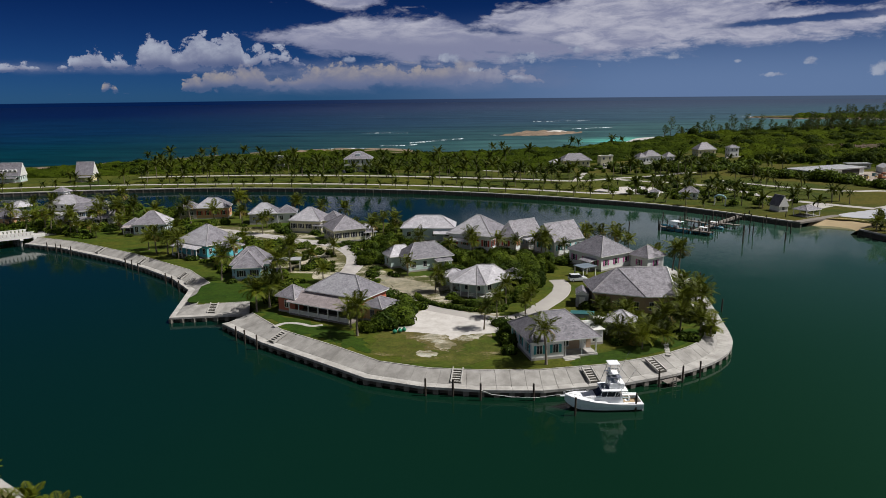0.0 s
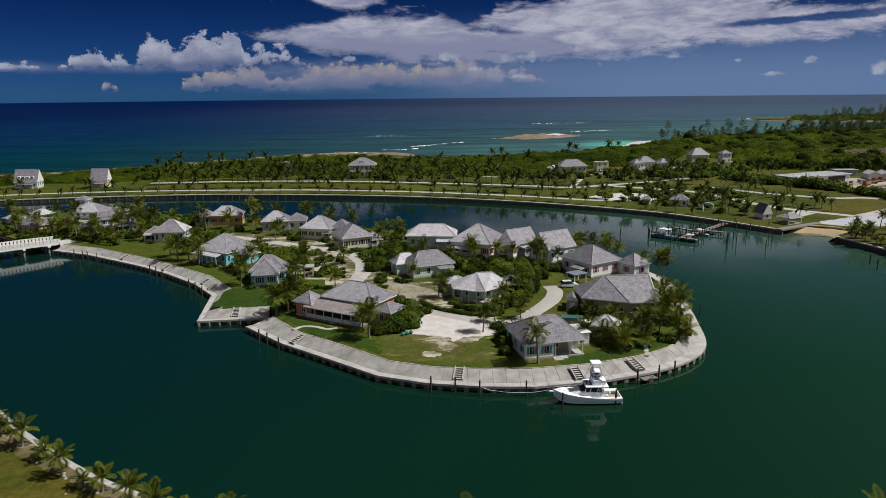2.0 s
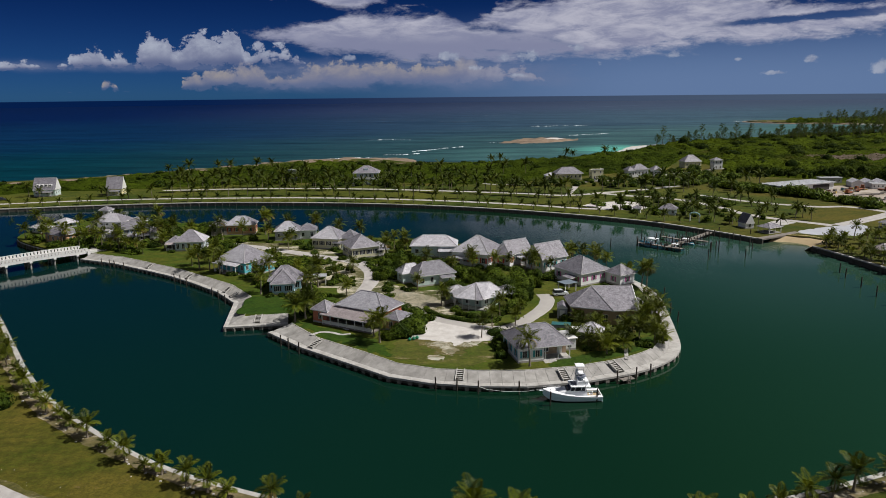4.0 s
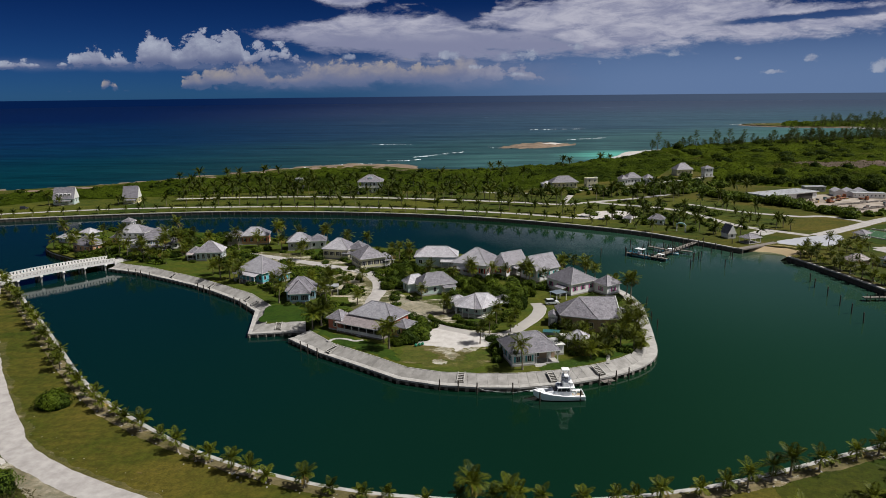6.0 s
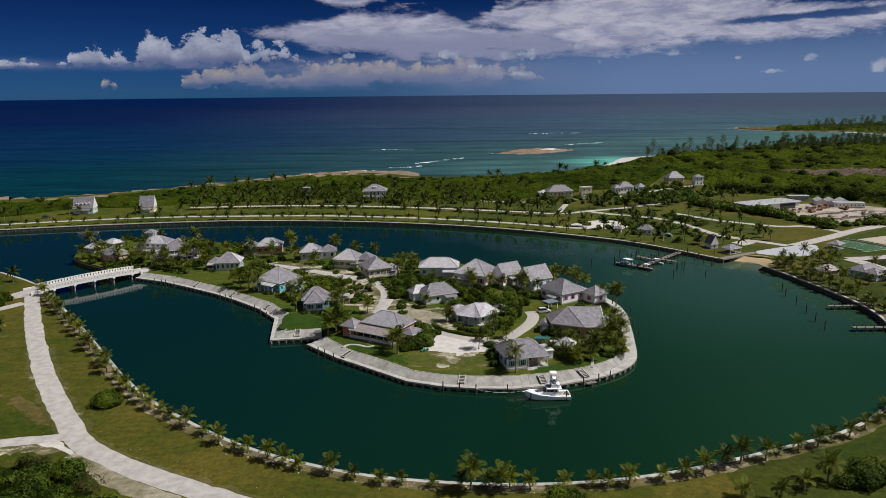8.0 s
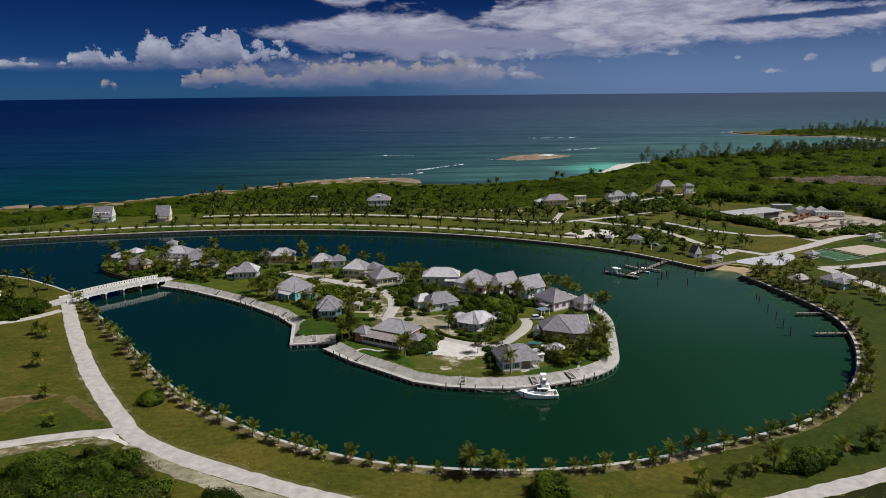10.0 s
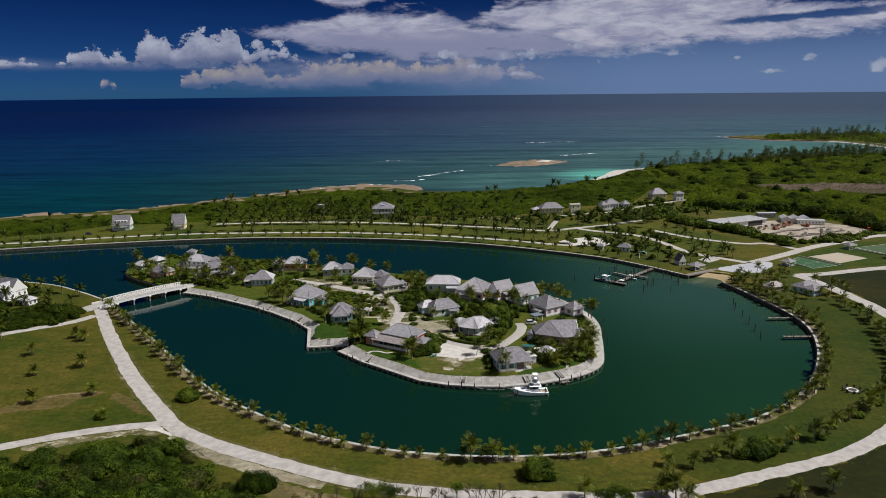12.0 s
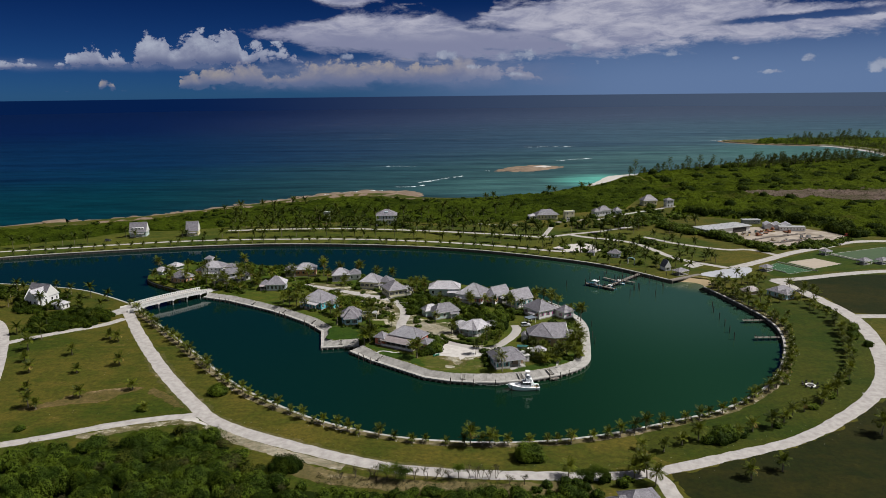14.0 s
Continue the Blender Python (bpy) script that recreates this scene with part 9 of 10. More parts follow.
def scatter(poly, gap, seed, ground, wide, high, jitter=0.5):
    """Mounds on a jittered grid inside a plan outline."""
    rnd, out = random.Random(seed), []
    p = np.array(poly, float)
    for gx in np.arange(p[:, 0].min(), p[:, 0].max(), gap):
        for gy in np.arange(p[:, 1].min(), p[:, 1].max(), gap):
            x, y = gx + rnd.uniform(-jitter, jitter) * gap, gy + rnd.uniform(-jitter, jitter) * gap
            if inside(p, np.array([x]), np.array([y]))[0]:
                big = 0.5 + noise.noise((x * 0.05, y * 0.05, seed)) * 0.8
                s = rnd.uniform(0.5, 1.4)
                out.append((x, y, ground, wide * s, wide * s * rnd.uniform(0.8, 1.2), max(0.8, high * (0.35 + 0.9 * big) * (0.5 + 0.5 * s) * rnd.uniform(0.8, 1.2))))
    return out


def crowns(poly, gap, seed, ground, wide, high):
    """Lumpy tree crowns: each a heap of smaller mounds round and on a main one, with gaps between."""
    rnd, out = random.Random(seed), []
    for x, y, g, rx, ry, h in scatter(poly, gap, seed, ground, wide, high, 0.55):
        s = rnd.choice((0.62, 0.8, 0.95, 1.1, 1.35))
        rx, ry, h = rx * s, ry * s, h * (0.25 + 0.75 * s)
        out.append((x, y, g, rx, ry, h))
        for k in range(5):
            a, r = k * 1.26 + rnd.uniform(-0.5, 0.5), rnd.uniform(0.45, 0.85)
            out.append((x + rx * r * math.cos(a), y + ry * r * math.sin(a), g + h * rnd.uniform(0.05, 0.42), rx * rnd.uniform(0.30, 0.52), ry * rnd.uniform(0.30, 0.52), h * rnd.uniform(0.38, 0.62)))
    return out


WOODS = [(-180, 33), (-160, 42), (-146, 47.5), (-131.5, 54), (-115.7, 60), (-98.6, 66), (-90, 66.5), (-82, 63.5), (-75, 57.5), (-68, 51.5), (-62, 46), (-56, 40), (-48, 33.5), (-42, 28), (-41, 21), (-180, 21)]
OLIVE_LEAF = leaf_surface("olive_shrub_leaf", (0.020, 0.034, 0.003), (0.135, 0.142, 0.018), 0.2)
trees, kinds = crowns(WOODS, 4.3, 3, LAND_Z, 2.75, 4.3), random.Random(12)
tone = [kinds.random() for _ in range(len(trees) // 6)]
for name, leaf, low, high, seed, label in (("coastal_woods", BUSH_LEAF, 0.0, 0.66, 3, "dense low green thicket beside the coral road"), ("olive_woods", OLIVE_LEAF, 0.66, 0.86, 34, "lighter olive bushes in the thicket"), ("dark_woods", SCRUB_LEAF, 0.86, 1.0, 35, "dull dark bushes in the thicket")):
    leaf_cloud(name, [b for i, b in enumerate(trees) if low <= tone[i // 6] < high], 8.6, 0.34, leaf, label, "thicket", seed=seed)
leaf_cloud("bare_bushes", crowns(WOODS, 15.0, 33, LAND_Z + 1.0, 2.0, 3.0), 7.0, 0.26, BROWN_LEAF, "grey-brown half-bare bushes standing in the thicket", "bushes", seed=33, core=False)
leaf_cloud("roadside_thicket", crowns([(-43, 30), (-29, 27.6), (-19.6, 28.6), (-13, 30), (-4, 27.6), (5.5, 27.2), (15, 28.6), (22, 32.3), (28, 33), (36, 32.4), (37, 28), (34, 22), (-43, 22)], 2.7, 4, LAND_Z, 1.7, 2.6), 10.0, 0.29, BUSH_LEAF, "tangled green thicket along the ring road", "thicket", seed=4)
leaf_cloud("dry_tufts", scatter([(-45, 40.5), (-28, 36.6), (-10, 35.2), (10, 34.6), (18, 33), (14, 29.6), (5, 28.2), (-12, 31), (-20, 29.6), (-41, 31)], 1.7, 41, LAND_Z, 0.55, 0.7), 12.0, 0.20, BROWN_LEAF, "low dry scrub and grass tufts beside the road", "tufts", seed=41, core=False)
leaf_cloud("lower_thicket", crowns([(33, 34.5), (44, 35), (51, 33), (50, 30), (38, 30), (31, 30)], 2.6, 14, LAND_Z, 1.6, 2.8) + scatter([(30, 16), (56, 12), (56, 6), (30, 6)], 3.0, 15, LAND_Z, 2.0, 3.0), 10.0, 0.30, BUSH_LEAF, "dense shrubs round the roadside house", "thicket", seed=14)
leaf_cloud("west_thicket", scatter([(-202, 167), (-207, 182), (-212, 198), (-194, 200), (-176, 199), (-170, 190), (-176, 178), (-184, 174)], 3.2, 5, LAND_Z, 2.3, 3.2) + scatter([(-246, 236), (-236, 215), (-222, 196), (-212, 206), (-205, 214), (-212, 232), (-224, 240), (-236, 248)], 4.0, 6, LAND_Z, 2.0, 2.6)
           + scatter([(-290, 250), (-275, 230), (-252, 215), (-245, 240), (-262, 254)], 4.5, 7, LAND_Z, 2.4, 2.6), 7.0, 0.45, SCRUB_LEAF, "dark green shrubbery west of the bridge", "shrubbery", seed=5)
FAR_SCRUB = [(-420, 330), (-420, 395), (-366, 434), (-307, 458), (-267, 476), (-246, 498), (-208, 529), (-165, 562), (-110, 597), (-70, 600), (-36, 585), (17, 584), (64, 596), (99, 609), (136, 641), (166, 664), (205, 716), (242, 770), (250, 700), (205, 590), (168, 510), (120, 492), (60, 452), (12, 438), (-30, 452), (-72, 458), (-150, 446), (-190, 436), (-225, 424), (-262, 424), (-290, 392)]
leafy_canopy("coast_scrub", FAR_SCRUB, 1.9, 2.4, 8, (SHORE_CANOPY, SCRUB_LEAF), 0.6, 0.5, "low green coastal scrub behind the shore")
leaf_cloud("far_shrubs", scatter([(-190, 436), (-70, 444), (12, 430), (80, 450), (170, 500), (210, 560), (190, 470), (150, 430), (120, 410), (60, 425), (0, 425), (-100, 440)], 9.5, 9, LAND_Z, 2.6, 3.2), 2.4, 0.95, BUSH_LEAF, "dark rounded shrubs among the far palms", "shrubs", seed=9)
EAST_SCRUB = [(205, 600), (250, 700), (255, 782), (297, 810), (385, 872), (440, 912), (560, 944), (720, 980), (900, 980), (1150, 900), (1150, 640), (800, 645), (460, 612), (290, 625), (215, 565)]
leafy_canopy("east_scrub", EAST_SCRUB, 3.6, 3.6, 10, (SCRUB_CANOPY, SCRUB_LEAF), 0.9, 0.20, "rolling green scrub land to the east")
DRY_FLAT = [(300, 602), (340, 622), (395, 628), (455, 634), (560, 632), (700, 640), (1100, 640), (1100, 560), (700, 556), (520, 550), (425, 543), (360, 558), (330, 580)]
leafy_canopy("dry_flat", DRY_FLAT, 3.5, 2.0, 19, (DRY_CANOPY, TWIG_LEAF), 1.3, 0.16, "bare purplish twiggy salt flat")
EAST_THICKET = [(212, 575), (296, 606), (330, 582), (360, 556), (425, 543), (520, 550), (800, 558), (1100, 560), (1100, 380), (420, 330), (340, 372), (302, 372), (296, 412), (268, 440), (215, 470), (205, 490), (222, 520)]
leafy_canopy("east_thicket", EAST_THICKET, 2.7, 3.6, 11, (SCRUB_CANOPY, SCRUB_LEAF), 0.75, 0.34, "thick green scrub behind the works yard")
leaf_cloud("dock_shrubs", scatter([(70, 336), (100, 312), (118, 296), (136, 284), (150, 296), (136, 330), (120, 350), (96, 366), (76, 360)], 8.5, 76, LAND_Z, 2.2, 2.4) + scatter([(100, 385), (150, 330), (162, 345), (140, 380), (118, 400)], 9.0, 77, LAND_Z, 2.4, 2.6), 2.6, 0.8, BUSH_LEAF, "low dark shrubs between the far shore tracks", "shrubs", seed=76)
leaf_cloud("yard_hedge", scatter([(169, 417), (179, 394), (197, 371), (209, 350), (216, 322), (226, 326), (218, 352), (206, 380), (190, 412), (178, 428)], 4.2, 12, LAND_Z, 3.2, 4.4) + scatter([(229, 329), (255, 330), (292, 352), (297, 362), (262, 348), (240, 340)], 4.0, 13, LAND_Z, 2.6, 3.0) + scatter([(130, 415), (160, 420), (185, 440), (215, 470), (200, 480), (165, 455), (135, 440)], 6.5, 16, LAND_Z, 3.0, 3.6),
           2.2, 0.95, BUSH_LEAF, "tall dark hedge belt round the works yard", "hedge", seed=12)
HEADLAND = [(655, 1330), (700, 1300), (770, 1280), (800, 1200), (800, 1060), (1000, 1000), (1500, 1000), (1500, 1380), (900, 1400), (700, 1420)]
leaf_cloud("scattered_bushes", scatter(EAST_SCRUB, 34.0, 71, LAND_Z, 7.0, 6.5) + scatter(EAST_THICKET, 30.0, 72, LAND_Z, 5.5, 5.5) + scatter(FAR_SCRUB, 19.0, 73, LAND_Z, 3.4, 3.4), 0.5, 1.3, SCRUB_LEAF, "darker rounded bushes standing out of the scrub", "bushes", seed=71)
leaf_cloud("yard_back_trees", scatter([(302, 368), (297, 412), (270, 442), (216, 472), (214, 484), (276, 458), (310, 424), (318, 372)], 5.0, 74, LAND_Z, 3.6, 6.4) + scatter([(318, 372), (420, 334), (520, 350), (520, 362), (420, 350), (330, 388)], 6.0, 75, LAND_Z, 4.0, 5.4), 1.6, 1.0, SCRUB_LEAF, "dark tree belt behind the works yard", "trees", seed=74)
leafy_canopy("headland_scrub", HEADLAND, 8.0, 7.0, 17, (SCRUB_CANOPY, SCRUB_LEAF), 2.6, 0.03, "green scrub of the far headland")


def bush(x, y, ground, wide, high, leaf=None, label="rounded dark green shrub", group="shrubs", density=16.0, size=0.34, seed=0):
    rnd = random.Random(int(x * 7 + y * 13) + seed)
    blobs = [(x + rnd.uniform(-0.45, 0.45) * wide, y + rnd.uniform(-0.45, 0.45) * wide, ground, wide * rnd.uniform(0.4, 0.65), wide * rnd.uniform(0.4, 0.65), high * rnd.uniform(0.65, 1.05)) for _ in range(5)]
    return leaf_cloud("shrub", blobs, density, size, leaf or BUSH_LEAF, label, "shrub", "thing", group, seed=abs(int(x * 31 + y * 17)) % 9999)


for x, y, w, h in ((-90.5, 96.5, 4.6, 3.7), (19.5, 46.6, 5.4, 4.6), (79.5, 56.8, 4.4, 3.9), (84.6, 58.4, 4.6, 4.3), (89.5, 60.5, 3.0, 3.0), (-148, 69.5, 2.2, 1.6), (-112.6, 83.6, 2.0, 1.5), (176, 150, 3.4, 3.2), (183, 160, 3.6, 3.4), (178, 140, 2.4, 2.4), (187, 190, 2.6, 2.4), (104, 66, 2.0, 1.8), (123, 79, 2.4, 2.2), (133, 88, 2.4, 2.2), (146, 101, 2.4, 2.4), (167, 134, 2.6, 2.4)):
    bush(x, y, LAND_Z, w, h, label="broad dark shrub on the lawn by the road", group="lawn shrubs")
leaf_cloud("juniper", [(-53.0 + dx, 42.0 + dy, LAND_Z, r, r, h) for dx, dy, r, h in ((0, 0, 2.6, 4.8), (-2.4, 1.4, 2.0, 4.2), (2.4, -0.6, 2.1, 4.4), (-0.6, -2.2, 2.0, 3.9), (1.4, 1.8, 1.8, 4.0), (-3.6, -0.8, 1.7, 3.2), (3.8, 0.8, 1.5, 3.4))], 20.0, 0.26, SCRUB_LEAF, "broad dense dark juniper-like bush beside the road", "bush", "thing", seed=88)
# island hedges and beds
ISLE_SHRUBS = [(-9.5, 137.5, 3.6, 3.2), (-12, 135, 3.4, 3), (-10.5, 143, 3.0, 3), (-9.6, 146.5, 2.8, 2.8), (-11, 140.5, 3.2, 3.4), (-14.5, 133, 2.4, 2), (-12, 147, 2.6, 2.2), (-9, 151, 2.4, 2.4),
               (6, 149.6, 1.6, 1.3), (8.4, 149, 1.5, 1.2), (10.6, 148.4, 1.6, 1.3), (3.6, 152.4, 1.8, 1.2), (2.0, 155.6, 1.8, 1.4), (12.6, 147.6, 1.5, 1.3), (15, 153, 2.8, 3), (18, 157, 3, 3.2), (20, 162, 3.2, 3.2), (16.5, 165, 3.4, 3.4), (11, 168, 3.2, 3), (5, 170, 3.2, 3.2), (8, 174, 3.4, 3.4), (14, 172, 3.4, 3.2), (20, 170, 3.2, 3), (23, 166, 2.8, 2.8),
               (2, 176, 3, 2.6), (6, 181, 3, 3), (12, 180, 3.4, 3.2), (18, 178, 3.4, 3.2), (24, 175, 3, 3), (10, 188, 3, 2.8), (16, 187, 3, 2.8), (22, 184, 3, 3), (27, 180, 2.6, 2.6), (28, 189, 2.8, 2.4), (23, 193, 2.6, 2.2), (14, 195, 2.6, 2.2), (5, 192, 2.8, 2.4),
               (-20, 196, 3.2, 3), (-17, 202, 3.2, 3.2), (-21, 206, 3.4, 3.4), (-15, 208, 3, 3), (-22, 190, 2.6, 2.2), (-17, 212, 3.2, 3.2), (-20, 217, 2.8, 2.8), (-13, 216, 3, 3), (-9, 210, 2.8, 2.8), (-18, 192, 2.4, 2),
               (11.8, 128, 1.9, 2.2), (11.9, 124.5, 1.8, 2.1), (11.8, 120, 1.5, 1.6), (12.8, 131.4, 1.9, 2.2), (41, 167.5, 2.0, 1.8), (46, 172, 2.2, 2.2), (31, 146, 2, 1.8), (28, 135, 1.8, 1.4), (30, 140, 1.8, 1.6), (47, 162, 2.2, 2),
               (-43, 213, 2.6, 1.8), (-50, 216, 2.6, 1.8), (-48, 206, 2.2, 1.5), (-38, 203, 2, 1.4), (-44, 200, 1.8, 1.2), (-57, 198, 2, 1.4), (-41, 192, 2, 1.5), (-53, 171.5, 1.4, .9), (-49.5, 172, 1.4, .9), (-46, 172, 1.4, .9), (-59, 182, 1.8, 1.6), (-60, 187, 2, 1.8), (-41, 176, 2, 2.2), (-37, 155, 1.8, 1.6), (-40, 158, 2, 1.8),
               (-106, 234, 1.6, .9), (-97, 235, 1.6, .9), (-92, 240, 1.8, 1.2), (-84, 252, 2.6, 2.4), (-88, 248, 2.4, 2.2), (-80, 256, 2.4, 2.2), (-120, 244, 2, 1.6), (-128, 246, 2.2, 1.6), (-138, 246, 2.4, 2), (-146, 252, 2.2, 2.2), (-150, 250, 2.4, 2.2), (-154, 247, 2, 1.8), (-170, 256, 2.2, 2), (-175, 262, 2.4, 2.2), (-118, 266, 2.8, 2.8),
               (-50, 229, 1.8, 1.4), (-30, 216, 2, 1.4), (-38, 219, 1.8, 1.4), (-26, 214, 1.8, 1.2), (49, 147, 2, 2), (52, 139, 2, 1.6), (45, 127, 1.6, 1.2), (52, 165, 2, 1.8), (55, 172, 1.8, 1.4), (50, 190, 2.2, 2), (-65, 196, 1.6, 1.2)]
for i, (x, y, w, h) in enumerate(ISLE_SHRUBS):
    tall = 1.45 if 0 < x < 30 and 160 < y < 196 else 1.05
    bush(x, y, ISLE_Z, w * 1.08, h * tall, (BUSH_LEAF, SCRUB_LEAF)[i % 3 == 2], "glossy green garden shrub beside an island cottage" if h > 1.7 else "low clipped garden shrub beside an island cottage", "garden shrubs", 12.0, 0.36)


# low beds along the island street
rnd = random.Random(52)
for i in range(64):
    x = rnd.uniform(-66, -28)
    y = float(np.interp(x, [-66, -46, -36, -28], [222, 206, 196, 184])) + rnd.uniform(-6, 14)
    if math.hypot(x + 70, y - 207) > 10.5 and math.hypot(x + 50, y - 179.5) > 8 and math.hypot(x + 32, y - 226.5) > 9 and math.hypot(x + 45.8, y - 242) > 9 and np.min(np.hypot(*(smooth_line([(-25.6, 176), (-24.4, 188), (-29.6, 211), (-46.1, 223.2), (-67.8, 237.8)], 2) - (x, y)).T)) > 4.6:
        bush(x, y, ISLE_Z, rnd.uniform(0.7, 1.6), rnd.uniform(0.5, 1.3), (BUSH_LEAF, OLIVE_LEAF)[i % 3 == 0], "low garden shrub in a sandy bed by the street", "street beds", 12.0, 0.28)
# clipped hedge in front of the central cottage
blobs = [(x, y, ISLE_Z, 0.75, 0.75, 0.95 + 0.1 * math.sin(x)) for x, y in smooth_line([(-6.2, 157.5), (-5.0, 153.6), (-2.2, 150.6), (1.2, 148.0), (5.2, 145.9), (9.6, 144.9), (12.6, 145.6)], 0.8)]
leaf_cloud("hedge", blobs, 22.0, 0.24, BUSH_LEAF, "low clipped dark hedge along the drive", "hedge", "thing", seed=71)
for x, y, w, h in ((47, 126, 1.6, 1.5), (40, 129.5, 1.7, 1.6), (35.5, 126, 1.5, 1.3), (51.5, 131, 1.6, 1.4), (53.5, 143, 1.5, 1.5), (50, 148, 1.7, 1.8), (43, 134, 1.7, 1.6), (38.5, 137.5, 1.7, 1.5), (48, 141, 1.7, 1.6), (32, 124, 1.4, 1.2), (46, 138, 1.6, 1.5), (34, 139, 1.6, 1.5), (54, 157, 1.5, 1.5), (52, 170, 1.5, 1.4)):
    bush(x, y, ISLE_Z, w, h, label="low green shrub under the palms of the point", group="garden shrubs", density=12.0, size=0.36)


# low planting that fills the gardens between the cottages
def garden_fill():
    homes = [(o.matrix_basis.translation.x, o.matrix_basis.translation.y) for o in scene.objects if o.parent is None and o.name.split(".")[0] in ("cottage", "house", "garden_pavilion", "garden_shed")]
    paths = np.vstack([smooth_line([(-24, 163), (-26.5, 186), (-36, 210), (-55, 229), (-76, 244), (-92, 250)], 2), smooth_line([(-6, 160), (2.5, 149.5), (13.5, 141.8), (25.5, 157.5), (28.8, 170)], 2), np.array([(33.4, 169.8), (31, 166), (36, 168), (31.5, 163), (34, 164), (-7, 170), (-4, 165), (-2, 140), (2, 135), (-5, 138), (34, 169), (38, 171)])])
    quays = np.vstack([pair_line(QUAY, 3)[:, 2:], pair_line(QUAY2, 3)[:, 2:]])
    lawns = [np.array(p) for p in ([(-118, 226), (-96, 210), (-80, 200), (-76, 206), (-88, 232), (-110, 236)], [(-57, 153), (-58, 171), (-40, 171), (-40, 153)], [(-40, 148), (-20, 124), (0, 112), (14, 112), (14, 124), (8, 136), (-10, 130), (-20, 138), (-32, 142)], [(20, 112), (44, 118), (44, 126), (30, 120)], [(-17, 172), (-9, 177), (-1, 175), (4, 168), (4, 158), (-4, 157), (-12, 160), (-16, 164)])]
    out = []
    for x, y, g, rx, ry, h in scatter(isle_rim, 3.7, 61, ISLE_Z, 1.9, 1.9):
        if min(math.hypot(x - a, y - b) for a, b in homes) < 8.2 or np.min(np.hypot(paths[:, 0] - x, paths[:, 1] - y)) < 5.2 or np.min(np.hypot(quays[:, 0] - x, quays[:, 1] - y)) < 4.0:
            continue
        if any(inside(p, np.array([x]), np.array([y]))[0] for p in lawns) or noise.noise((x * 0.06, y * 0.06, 4.0)) < 0.02:
            continue
        out.append((x, y, g, rx, ry, h))
    leaf_cloud("garden_planting", out, 5.0, 0.48, BUSH_LEAF, "low mixed green planting between the island cottages", "planting", seed=61)


garden_fill()


# ---- casuarina trees along the bays ----
def pine_kind(seed, high):
    """A wispy leaning casuarina: thin trunk, upswept limbs and loose feathery sprays."""
    rnd = random.Random(seed)
    bm = bmesh.new()
    lean = 0.05
    add_rod(bm, (0, 0, 0), (lean * high * 0.5, 0, high * 0.5), 0.28, 0.18, 6)
    add_rod(bm, (lean * high * 0.5, 0, high * 0.5), (lean * high * 1.05, 0, high), 0.18, 0.04, 6)
    verts, faces = [], []
    for i in range(34):
        t = 0.2 + 0.8 * (i + rnd.random()) / 34
        a = rnd.uniform(0, 6.28)
        base = Vector((lean * high * t, 0, high * t))
        reach = high * 0.24 * (1.15 - t) + 0.6
        tip = base + Vector((math.cos(a) * reach + lean * 2, math.sin(a) * reach, reach * 0.55))
        if i % 3 == 0:
            add_rod(bm, base, base.lerp(tip, 0.7), 0.06, 0.02, 4)
        for j in range(12):
            p = base.lerp(tip, 0.25 + 0.75 * j / 8) + Vector((rnd.gauss(0, 0.3), rnd.gauss(0, 0.3), rnd.gauss(0, 0.25)))
            d = Vector((rnd.gauss(0.3, 0.5), rnd.gauss(0, 0.5), rnd.gauss(0.5, 0.4))).normalized() * rnd.uniform(0.7, 1.3)
            s = d.cross(Vector((rnd.gauss(0, 1), rnd.gauss(0, 1), rnd.gauss(0, 1)))).normalized() * rnd.uniform(0.22, 0.40)
            k = len(verts)
            verts += [p - s, p + s * 0.6 + d * 0.5, p + d, p - s * 0.6 + d * 0.5]
            faces.append((k, k + 1, k + 2, k + 3))
    return bm_mesh("trunk", bm, BARK), mesh_of("crown", verts, faces, PINE_LEAF)


PINES = [pine_kind(s, h) for s, h in ((1, 15), (2, 12), (3, 17), (4, 10))]


def pine(x, y, size):
    trunk, crown = random.choice(PINES)
    root = tagged(new("casuarina_tree"), "wispy wind-bent casuarina tree behind the beach", "tree", "casuarina trees")
    root.matrix_basis = pose(x, y, LAND_Z - 0.2, 0, 0, random.uniform(-25, 25)) @ Matrix.Scale(size, 4)
    part("trunk", trunk, None, root)
    part("crown", crown, None, root)


for line, gap, off, low, high in (([(240, 772), (277, 792), (310, 806), (354, 830), (399, 850), (437, 870)], 11, 0, 0.6, 1.15), ([(425, 845), (476, 868), (529, 893), (581, 912), (653, 945), (700, 960)], 7, 0, 0.7, 1.15), ([(440, 862), (480, 880), (560, 915), (650, 955)], 9, 9, 0.7, 1.1),
                                  ([(690, 1290), (740, 1280), (800, 1300), (856, 1340), (942, 1370)], 13, 0, 0.7, 1.2), ([(720, 1310), (800, 1330), (900, 1380)], 15, 0, 0.8, 1.3), ([(775, 1240), (790, 1160), (790, 1090), (800, 1040), (850, 1020)], 12, -6, 0.6, 1.0)):
    for x, y in row_along(smooth_line(line, 1.0), gap * 0.62, off, 2.5):
        pine(x, y, random.uniform(low, high) * 1.15)


